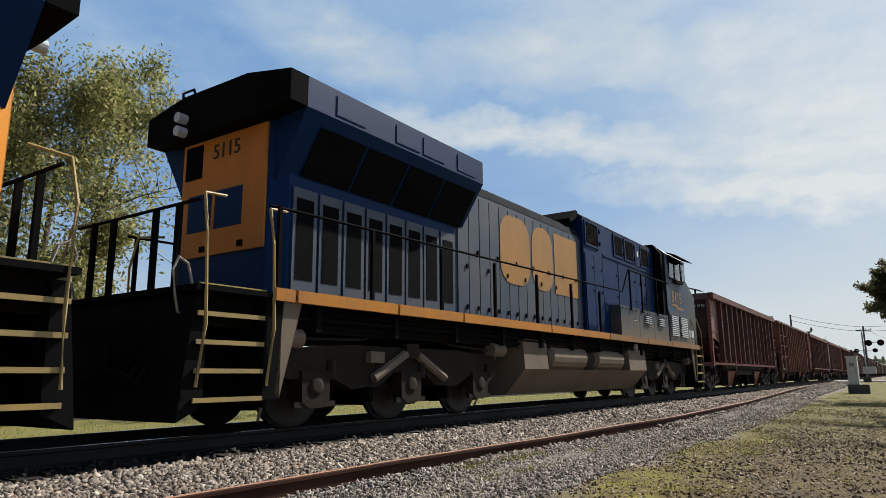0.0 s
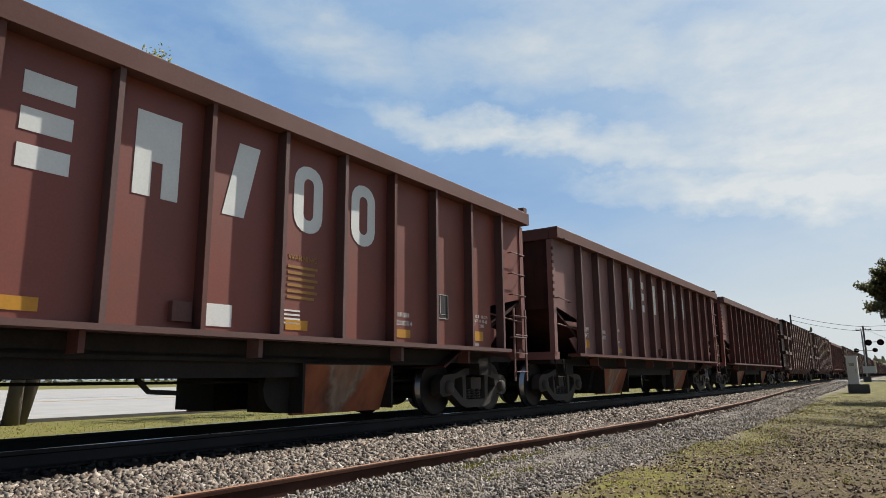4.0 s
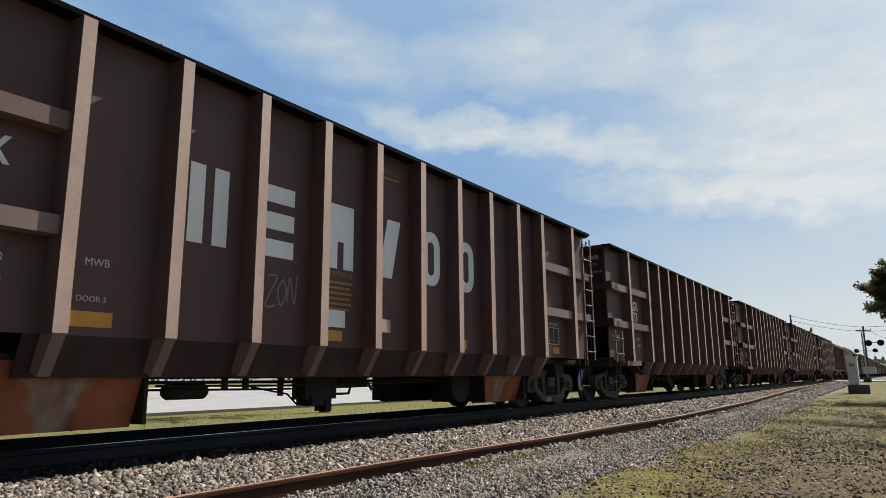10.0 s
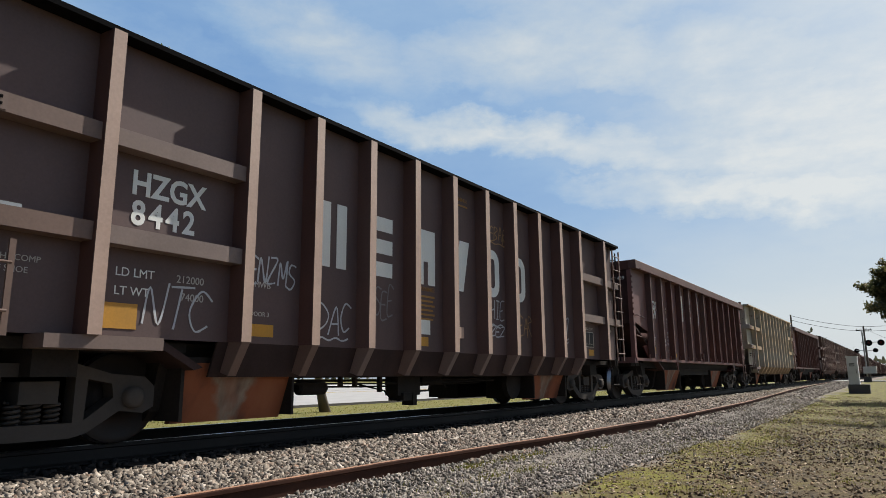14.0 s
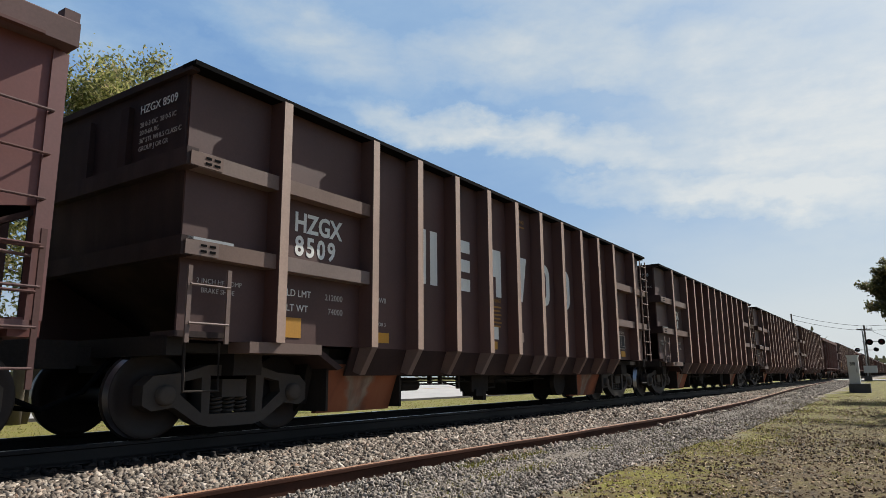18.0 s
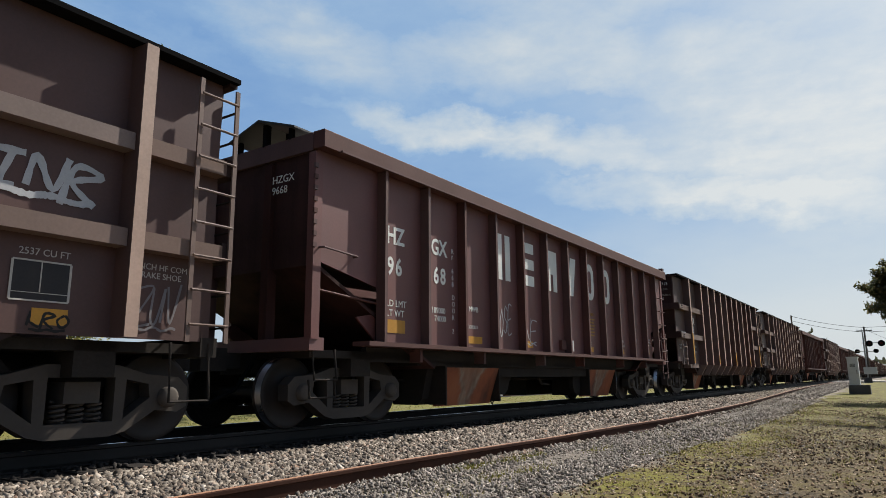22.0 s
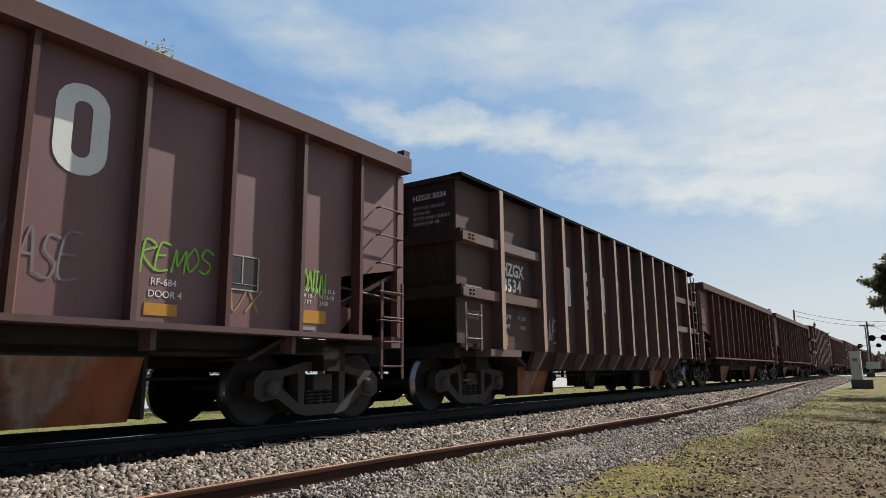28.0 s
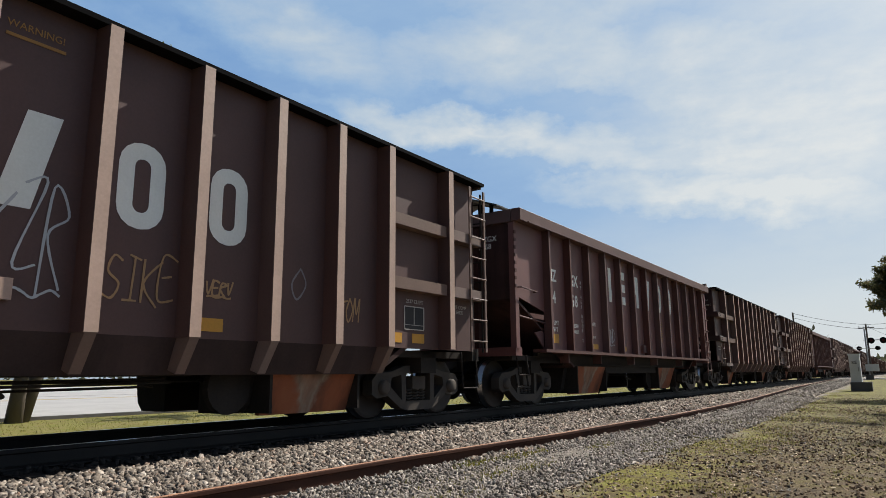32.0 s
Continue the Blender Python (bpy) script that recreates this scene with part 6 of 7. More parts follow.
            part("latch", boxes((x0 + 0.27, x0 + 0.31, y0, y1, 2.6 + 0.3 * (i % 2), 2.68 + 0.3 * (i % 2))), BLACK, d)
            part("latch", boxes((x0 + 0.27, x0 + 0.31, y0, y1, 1.85, 1.93)), BLACK, d)
        for k, (x0, x1) in enumerate(((7.85, 9.15), (9.25, 10.3), (10.4, 11.7))):
            bm = bmesh.new()
            z0, z1, c = 2.5, 3.93, 0.42 if k < 2 else 0.02
            pts = []
            for cx, cz, a0 in ((x1 - c, z1 - c, 0), (x0 + c, z1 - c, 90), (x0 + c, z0 + c, 180), (x1 - c, z0 + c, 270)):
                pts += [(cx + c * math.cos(radians(a0 + q * 22.5)), cz + c * math.sin(radians(a0 + q * 22.5))) for q in range(5)]
            prism(bm, pts, "y", s * 1.086, s * 1.094)
            part("painted_block", bm, WORN_GOLD, lo, "large yellow emblem block on the hood")
    # roof boxes and intakes behind the cab
    part("exhaust_box", boxes((6.5, 7.6, -0.75, 0.75, 4.25, 4.62)), BLACK, lo, bevel=0.03)
    # Second added cover, over the equipment hood.
    bm = bmesh.new()
    prism(bm, [(1.175, 4.63), (1.025, 4.752), (-1.025, 4.752), (-1.175, 4.63), (-1.0, 4.66), (1.0, 4.66)], "x", 12.03, 17.7)
    part("hood_roof", bm, ROOF, lo, "added matt dark cover over the hood roof")
    shell([(-1.17, 1.62), (1.17, 1.62), (1.17, 4.62), (1.02, 4.74), (-1.02, 4.74), (-1.17, 4.62)], 12.0, 17.72, BLUE, "equipment_hood")
    bm = bmesh.new()
    prism(bm, [(11.55, 4.42), (12.02, 4.64), (12.02, 4.78), (11.9, 4.8), (11.5, 4.52)], "y", -1.05, 1.05)
    part("hood_visor", bm, BLACK, lo, bevel=0.01)
    shell([(-1.44, 1.62), (1.44, 1.62), (1.44, 4.5), (1.2, 4.82), (-1.2, 4.82), (-1.44, 4.5)], 17.72, 18.03, BLACK, "cab_rear_wall")
    screen = finish(boxes(*[(-0.34, 0.34, -0.012, 0, 0.02 + 0.062 * q, 0.045 + 0.062 * q) for q in range(9)], *[(-0.34 + 0.075 * q, -0.325 + 0.075 * q, -0.016, -0.012, 0, 0.56) for q in range(10)]), "grille_mesh", LUNDER)
    for s in (-1, 1):
        for x0, w in ((12.14, 0.81), (14.2, 0.62), (15.08, 0.7), (16.5, 0.68)):
            y0, y1 = sorted((s * 1.16, s * 1.178))
            g = part("intake_grille", boxes((x0, x0 + w, y0, y1, 3.97, 4.53)), BLACK, lo, "black meshed air intake")
            part("grille_mesh", screen, None, g, at=pose(x0 + w / 2, s * 1.178, 3.97, 0, 0, 0 if s < 0 else 180))
            y0, y1 = sorted((s * 1.165, s * 1.2))
            part("grille_surround", boxes((x0 - 0.05, x0, y0, y1, 3.92, 4.58), (x0 + w, x0 + w + 0.05, y0, y1, 3.92, 4.58), (x0, x0 + w, y0, y1, 4.53, 4.58), (x0, x0 + w, y0, y1, 3.92, 3.97)), BLUE, g, bevel=0.006)
            for z in (4.08, 4.42):
                part("latch", boxes((x0 + w + 0.08, x0 + w + 0.15, y0, s * 1.215, z - 0.05, z + 0.05) if s > 0 else (x0 + w + 0.08, x0 + w + 0.15, s * 1.215, y1, z - 0.05, z + 0.05)), BLACK, g)
        y0, y1 = sorted((s * 1.165, s * 1.19))
        part("hood_band", boxes((13.3, 17.7, y0, y1, 3.80, 3.86)), BLUE, lo, bevel=0.006)
        d = part("hood_door", boxes((15.98, 16.38, y0, y1, 3.9, 4.55)), BLUE, lo, bevel=0.008)
        part("notice_plate", boxes((16.14, 16.26, min(s * 1.19, s * 1.196), max(s * 1.19, s * 1.196), 4.2, 4.36)), WHITE, d, "small white notice")
        for x0, x1, z0 in ((12.05, 12.6, 1.7), (12.63, 13.2, 1.7), (13.23, 14.35, 1.7), (14.42, 15.34, 2.5), (15.42, 15.88, 2.5), (15.9, 16.36, 2.5), (16.38, 16.8, 2.5), (16.86, 17.66, 2.5)):
            d = part("hood_door", boxes((x0, x1, y0, y1, z0, 3.72)), BLUE, lo, bevel=0.012)
            a, b = sorted((s * 1.19, s * 1.205))
            for z in (2.75, 3.35):
                part("latch", boxes((x1 - 0.11, x1 - 0.06, a, b, z, z + 0.05)), BLACK, d)
            part("door_gap", boxes((x1, x1 + 0.02, s * 1.17 - 0.004, s * 1.17 + 0.004, z0, 3.72)), BLACK, d)
        y0, y1 = sorted((s * 1.06, s * 1.48))
        for x0, x1 in ((13.6, 15.1), (15.12, 16.48), (16.5, 17.98)):
            lc = part("lower_cabinet", boxes((x0, x1, y0, y1, 1.62, 2.5)), LOCO_GREY, lo, "dusty grey lower cabinet", 0.02)
            n = int((x1 - x0) / 0.28) if s < 0 else 0
            for k in range(n):
                xx = x0 + 0.14 + k * 0.28
                part("cabinet_bolt", boxes((xx - 0.02, xx + 0.02, min(s * 1.47, s * 1.51), max(s * 1.47, s * 1.51), 2.4, 2.44)), LOCO_GREY, lc)
        for x0, w in ((15.57, 0.5), (16.9, 0.5)):
            v = part("vent", boxes((x0, x0 + w, min(s * 1.48, s * 1.487), max(s * 1.48, s * 1.487), 2.12, 2.37)), BLACK, lo)
            part("vent_slat", boxes(*[(x0, x0 + w, min(s * 1.485, s * 1.53), max(s * 1.485, s * 1.53), 2.13 + 0.06 * q, 2.155 + 0.06 * q) for q in range(4)]), SILVER, v, "pale louvre slats")
        part("notice_plate", boxes((14.62, 14.86, min(s * 1.48, s * 1.486), max(s * 1.48, s * 1.486), 2.12, 2.18)), REDLENS, lo, "small red and white sign")
        part("notice_plate", boxes((14.64, 14.84, min(s * 1.486, s * 1.49), max(s * 1.486, s * 1.49), 2.13, 2.15)), WHITE, lo, "small white sign lettering strip")
    part("horn", rods(0.05, [(9.6, -0.3, 4.35), (9.6, -0.3, 4.5), (9.95, -0.3, 4.54)]), BLACK, lo)
    part("horn", rods(0.05, [(9.6, -0.5, 4.35), (9.6, -0.5, 4.48), (9.9, -0.5, 4.5)]), BLACK, lo)
    # cab and nose
    part("cab", boxes((18.03, 20.4, -1.48, 1.48, 1.62, 3.8)), LOCO_BLUE, lo, bevel=0.02)
    shell([(-1.48, 4.5), (1.48, 4.5), (1.48, 4.56), (1.3, 4.72), (-1.3, 4.72), (-1.48, 4.56)], 18.03, 20.44, LOCO_BLUE, "cab_roof", 0.02)
    for s in (-1, 1):
        for a, b in ((18.03, 18.34), (18.985, 19.015), (19.76, 19.93), (20.28, 20.4)):
            part("window_pillar", boxes((a, b, min(s * 1.41, s * 1.48), max(s * 1.41, s * 1.48), 3.8, 4.5)), LOCO_BLUE, lo)
    part("centre_pillar", boxes((20.36, 20.44, -0.08, 0.08, 3.8, 4.5)), LOCO_BLUE, lo)
    bm = bmesh.new()
    prism(bm, [(20.4, 1.62), (21.68, 1.62), (21.72, 3.42), (20.62, 3.93), (20.42, 4.0), (20.4, 4.0)], "y", -1.42, 1.42)
    part("nose", bm, LOCO_GREY, lo, "dusty blue-grey sloped nose", 0.04)
    for s in (-1, 1):
        y0, y1 = sorted((s * 1.48, s * 1.5))
        part("cab_lower_panel", boxes((18.05, 20.38, y0, y1, 1.66, 2.68)), LOCO_GREY, lo, "dust-covered lower cab side", 0.006)
        for a, b in ((18.36, 18.98), (19.02, 19.74)):
            w = part("cab_window", boxes((a, b, y0, y1, 3.8, 4.5)), PANE, lo, "clear cab side window")
            yy0, yy1 = sorted((s * 1.5, s * 1.52))
            part("window_frame", boxes((a - 0.03, b + 0.03, yy0, yy1, 3.76, 3.8), (a - 0.03, b + 0.03, yy0, yy1, 4.5, 4.54), (a - 0.03, a, yy0, yy1, 3.8, 4.5), (b, b + 0.03, yy0, yy1, 3.8, 4.5)), BLACK, w)
        bm = bmesh.new()
        prism(bm, [(19.94, 3.82), (20.24, 3.86), (20.3, 4.4), (20.22, 4.46), (19.98, 4.44)], "y", s * 1.484, s * 1.496)
        part("quarter_window", bm, PANE, lo, "small slanted cab corner window")
        bm = bmesh.new()
        prism(bm, [(s * 1.46, 4.6), (s * 1.46, 4.63), (s * 1.78, 4.5), (s * 1.78, 4.47)], "x", 18.3, 20.3)
        part("sunshade", bm, BLACK, lo)
        part("arm_rest", boxes((18.9, 19.75, min(s * 1.5, s * 1.58), max(s * 1.5, s * 1.58), 3.68, 3.75)), BLACK, lo)
        for a, b in ((18.15, 18.95), (19.26, 20.06)):
            v = part("vent", boxes((a - 0.06, b + 0.06, min(s * 1.5, s * 1.51), max(s * 1.5, s * 1.51), 1.8, 2.62)), LOCO_GREY, lo, "", 0.006)
            part("vent_back", boxes((a, b, min(s * 1.51, s * 1.513), max(s * 1.51, s * 1.513), 1.88, 2.56)), BLACK, v)
            part("vent_slat", boxes(*[(a + 0.02, b - 0.02, min(s * 1.512, s * 1.55), max(s * 1.512, s * 1.55), 1.89 + 0.061 * q, 1.925 + 0.061 * q) for q in range(11)]), SILVER, v, "pale louvre slats")
        for x0, z0, w, h in ((20.5, 1.95, 0.32, 0.26), (20.95, 1.95, 0.32, 0.24), (20.5, 2.3, 0.14, 0.2)):
            part("notice_plate", boxes((x0, x0 + w, min(s * 1.42, s * 1.43), max(s * 1.42, s * 1.43), z0, z0 + h)), SILVER, lo, "small pale notice plate")
        if s < 0:
            word(lo, "5115", 18.52, -1.486, 3.02, 0.5, AMBER, 0.004, 1.22, "road_number")
            part("bolt_stripe", boxes((18.5, 19.2, -1.488, -1.482, 2.88, 2.95), (19.0, 19.85, -1.488, -1.482, 2.80, 2.875)), AMBER, lo)
        part("windscreen", boxes((20.385, 20.4, min(s * 0.08, s * 1.41), max(s * 0.08, s * 1.41), 3.98, 4.5)), PANE, lo, "clear windscreen pane")
    part("nose_handrail", rods(0.018, [(20.6, -1.3, 3.98), (20.75, -1.3, 4.1), (21.0, -1.3, 3.95), (21.05, -1.3, 3.78)]), BLACK, lo)
    # tank and reservoirs
    for s in (-1, 1):
        for z, yy in ((1.44, 1.36), (1.36, 1.4), (1.28, 1.33)):
            part("air_pipe", rods(0.022, [(1.9, s * yy, z), (7.9, s * yy, z), (8.2, s * yy, z - 0.03), (14.9, s * yy, z - 0.03), (15.2, s * yy, z), (20.9, s * yy, z)]), LUNDER, lo)
        for k in range(12):
            xx = 2.4 + 1.6 * k
            part("pipe_bracket", boxes((xx, xx + 0.09, min(s * 1.28, s * 1.47), max(s * 1.28, s * 1.47), 1.2, 1.5)), LUNDER, lo)
        bm = bmesh.new()
        lathe(bm, [(-0.03, 0.1), (0.03, 0.1)], n=18)
        part("fuel_gauge", bm, HOSE, lo, "round pale gauge over the tank", at=pose(14.72, s * 1.45, 1.4))
        bm = bmesh.new()
        for x0, x1 in ((8.1, 9.15), (14.2, 15.6)):
            prism(bm, [(s * 0.2, 1.2), (s * 1.40, 1.36), (s * 1.44, 0.78), (s * 0.98, 0.28), (s * 0.2, 0.24)], "x", x0, x1)
        prism(bm, [(s * 0.2, 0.78), (s * 1.44, 0.78), (s * 0.98, 0.28), (s * 0.2, 0.24)], "x", 9.15, 14.2)
        part("fuel_tank", bm, TANK, lo, "dusty tan fuel tank", 0.02)
        for x0, x1 in ((9.4, 11.35), (11.95, 13.85)):
            bm = bmesh.new()
            rod(bm, [(x0, s * 1.15, 1.04), (x0 + 0.08, s * 1.15, 1.04), (x1 - 0.08, s * 1.15, 1.04), (x1, s * 1.15, 1.04)], [0.2, 0.29, 0.29, 0.2], 18)
            part("air_reservoir", bm, TANK, lo, "dusty cylindrical air reservoir")
    wheel = wheelset_mesh(R_LOCO)
    for x in (4.66, 17.94):
        loco_truck(lo, x, wheel)
    # end steps, rails and plough at both ends
    for x, d in ((0.65, 1), (L - 0.65, -1)):
        for s in (-1, 1):
            a, b = sorted((x, x + d * 0.9))
            st = part("step_well", boxes((min(x + d * 0.9, x + d * 1.15), max(x + d * 0.9, x + d * 1.15), min(s * 0.9, s * 1.5), max(s * 0.9, s * 1.5), 0.4, 1.6), (a, b, min(s * 0.85, s * 0.9), max(s * 0.85, s * 0.9), 0.4, 1.6)), BLACK, lo)
            for k in range(5):
                z = 0.40 + 0.3 * k
                part("step_tread", boxes((a, b, min(s * 0.9, s * 1.48), max(s * 0.9, s * 1.48), z, z + 0.03)), BLACK, st)
                e0, e1 = sorted((s * 1.48, s * 1.5))
                part("tread_edge", boxes((a, b, e0, e1, z - 0.01, z + 0.04)), HANDRAIL, st, "yellow step edge")
            for xx in (x + d * 0.02, x + d * 0.95):
                part("grab_rail", rods(0.02, [(xx, s * 1.5, 0.55), (xx + d * 0.05, s * 1.54, 1.2), (xx + d * 0.02, s * 1.52, 2.2), (xx + d * 0.05, s * 1.4, 2.65), (xx + d * 0.4, s * 1.3, 2.7)]), HANDRAIL, lo, "worn yellow grab rail")
            bm = bmesh.new()
            e = x + d * 1.07
            prism(bm, [(e, 0.42), (e + d * 0.08, 0.42), (e + d * 0.42, 1.62), (e + d * 0.12, 1.62)], "y", s * 1.46, s * 1.5)
            part("step_side_plate", bm, TANK, lo, "dusty slanted step side plate")
        for y in (-0.9, -0.45, 0.45, 0.9):
            part("end_post", boxes((x - 0.03 + d * 0.1, x + 0.03 + d * 0.1, y - 0.03, y + 0.03, 1.6, 2.6)), BLACK, lo)
        part("end_rail", rods(0.02, [(x + d * 0.1, -1.3, 2.6), (x + d * 0.1, 1.3, 2.6)]), BLACK, lo)
        bm = bmesh.new()
        prism(bm, [(x, 1.5), (x + d * 0.15, 1.5), (x + d * 0.15, 0.35), (x - d * 0.15, 0.2), (x - d * 0.12, 0.5)], "y", -1.45, 1.45)
        part("plough", bm, BLACK, lo)
        part("coupler", boxes((min(x, x - d * 0.75), max(x, x - d * 0.75), -0.14, 0.14, 0.76, 1.0)), LUNDER, lo, bevel=0.03)
        for y in (-1.25, 1.2):
            part("cable_loop", rods(0.016, [(x + d * 0.1, y, 1.58), (x + d * 0.02, y, 1.86), (x - d * 0.1, y, 1.92), (x - d * 0.16, y, 1.78), (x - d * 0.1, y + 0.03, 1.52), (x - d * 0.04, y + 0.05, 1.34), (x + d * 0.05, y + 0.05, 1.3)]), HOSE, lo, "pale looped jumper cable")
        part("buffer_plate", boxes((min(x - d * 0.16, x), max(x - d * 0.16, x), -0.5, 0.5, 0.62, 1.2)), BLACK, lo, bevel=0.03)
        for k in range(3):
            y = -0.5 - 0.18 * k
            part("air_hose", rods(0.025, [(x, y, 1.0), (x - d * 0.25, y, 0.6), (x - d * 0.5, y, 0.75)]), BLACK, lo)
    # walkway railing
    for s in (-1, 1):
        xs = [1.7 + 1.72 * k for k in range(7)]
        for x in xs:
            part("stanchion", boxes((x - 0.025, x + 0.025, min(s * 1.49, s * 1.54), max(s * 1.49, s * 1.54), 1.5, 2.68)), BLACK, lo)
        for x in (14.4, 15.4, 16.84):
            part("stanchion", boxes((x - 0.02, x + 0.02, min(s * 1.48, s * 1.52), max(s * 1.48, s * 1.52), 2.4, 3.53)), BLACK, lo)
        part("handrail", rods(0.02, [(1.55, s * 1.5, 2.66), (13.75, s * 1.5, 2.86), (14.3, s * 1.5, 3.52), (18.15, s * 1.5, 3.56)]), BLACK, lo, "long thin handrail")
    return lo


def build_locos():
    lo = build_loco()
    lo.matrix_basis = pose(3.65, 0, 0)
    back = copy_thing(lo, pose(3.65, 0, 0, 0, 0, 180))
    tagged(back, "leading blue and yellow locomotive coupled back to back")
    # its hood reaches nearer to the end platform
    for o in back.children:
        if o.name.split(".")[0] in ("radiator_hood", "end_panel", "road_number", "number_board", "end_latch", "headlight", "lift_ring", "radiator_visor", "radiator_housing"):
            o.matrix_basis = Matrix.Translation((-0.9, 0, -0.12)) @ o.matrix_basis
    for s in (-1, 1):
        bm = bmesh.new()
        prism(bm, [(1.08, s * 0.905), (1.31, s * 1.086), (1.33, s * 1.076), (1.10, s * 0.895)], "z", 2.15, 3.9)
        part("corner_panel", bm, ORANGE, back, "yellow painted hood corner")
    return [(lo, 3.65), (back, 3.65)]


# ---- road vehicles; nose towards +x, origin under the middle ----
def road_car(name, colour, length, height, kind, label, wheel_r=0.36):
    car = tagged(new(name), label, "car")
    h, w = length / 2, 0.92
    bm = bmesh.new()
    belt = 0.56 * height
    prism(bm, [(-h, 0.42), (-h + 0.04, belt * 0.9), (-h + 0.12, belt), (h - 1.0, belt), (h - 0.1, belt * 0.86), (h, 0.55), (h - 0.05, 0.32), (-h + 0.05, 0.32)], "y", -w, w)
    part("body", bm, car_paint(name + "_paint", colour), car, bevel=0.06)
    bm = bmesh.new()
    if kind == "suv":
        roof = [(-h + 0.1, belt), (-h + 0.3, height - 0.03), (h - 2.1, height), (h - 1.15, belt)]
    else:
        roof = [(-h + 0.45, belt), (-h + 1.15, height - 0.02), (h - 2.2, height), (h - 1.25, belt)]
    prism(bm, roof, "y", -0.78, 0.78)
    cab = part("cabin", bm, bpy.data.materials[name + "_paint"], car, bevel=0.05)
    for s in (-1, 1):
        x0, x1 = roof[1][0] + 0.12, roof[2][0] + 0.1
        for k in range(2):
            a = x0 + (x1 - x0) * k / 2
            part("side_window", boxes((a, a + (x1 - x0) / 2 - 0.08, min(s * 0.775, s * 0.79), max(s * 0.775, s * 0.79), belt + 0.05, height - 0.1)), GLASS, cab)
    for x in (-h + 0.85, h - 0.95):
        for s in (-1, 1):
            bm = bmesh.new()
            lathe(bm, [(-0.11, wheel_r * 0.6), (-0.11, wheel_r * 0.95), (-0.06, wheel_r), (0.08, wheel_r), (0.1, wheel_r * 0.9)], n=20)
            wh = part("wheel", bm, BLACK, car, at=pose(x, s * 0.84, wheel_r, 0, 0, 0 if s < 0 else 180))
            bm = bmesh.new()
            lathe(bm, [(-0.125, wheel_r * 0.2), (-0.12, wheel_r * 0.6), (-0.09, wheel_r * 0.62)], n=16)
            part("rim", bm, SILVER, wh)
    for s in (-1, 1):
        part("headlight", boxes((h - 0.16, h - 0.02, min(s * 0.6, s * 0.88), max(s * 0.6, s * 0.88), 0.62, 0.76)), GLASS, car)
        part("tail_light", boxes((-h - 0.01, -h + 0.08, min(s * 0.7, s * 0.9), max(s * 0.7, s * 0.9), 0.7, 0.95)), REDLENS, car)
        part("mirror", boxes((h - 1.75, h - 1.6, min(s * 0.92, s * 1.06), max(s * 0.92, s * 1.06), belt, belt + 0.14)), BLACK, car, bevel=0.02)
    part("bumper", boxes((h - 0.06, h + 0.05, -0.85, 0.85, 0.36, 0.56)), BLACK, car, bevel=0.03)
    return car


def build_road_cars():
    out = []
    Z = -0.385

    def drive(car, x_at, t_at, y, v):
        turn = 0 if v > 0 else 180
        car.matrix_basis = pose(x_at, y, Z, 0, 0, turn)
        out.append((car, [(t, pose(x_at + v * (t - t_at), y, Z, 0, 0, turn)) for t in (0.0, 16.0, 32.0)]))
    drive(road_car("suv", (0.33, 0.34, 0.36), 4.9, 1.85, "suv", "silver sport utility vehicle driving on the far road"), 22.0, 6.0, 23.1, -9.5)
    drive(road_car("sedan", (0.50, 0.54, 0.60), 4.8, 1.45, "sedan", "silver sedan driving on the far road", 0.33), 21.9, 23.5, 17.3, 13.0)
    drive(road_car("dark_sedan", (0.012, 0.018, 0.03), 4.8, 1.46, "sedan", "black sedan driving on the far road", 0.33), 12.3, 17.4, 17.2, 13.0)
    drive(road_car("pickup", (0.06, 0.06, 0.06), 5.2, 1.8, "suv", "dark vehicle driving on the far road"), 38.0, 20.0, 22.4, -13.0)
    return out


# ---- the train ----
KINDS = "ACAAABBABBBBBAGABBBBABBABABAABABBABBABBABBABABBABBAB"
NUMBERS = {1: "9168", 2: "8812", 3: "9584", 5: "9401", 6: "8229", 7: "8208", 8: "9500", 9: "7358", 10: "8473", 11: "8467", 12: "7029", 13: "8442", 14: "9459", 16: "9457", 17: "8509",
           18: "7738", 19: "8500", 20: "8617", 21: "9668", 22: "7713", 23: "8399", 24: "9647", 26: "9684", 27: "8534", 28: "9753", 29: "9810", 30: "8417", 31: "9468"}
LABELS = {"A": "maroon steel ballast hopper car with thin ribs and white lettering blocks", "B": "dirty brown ballast hopper car with broad box ribs, outer faces paled for sunlight",
          "C": "maroon brown ballast hopper car with slim ribs and a boxed number", "G": "weathered pale grey ballast hopper car with rusty cream ribs"}
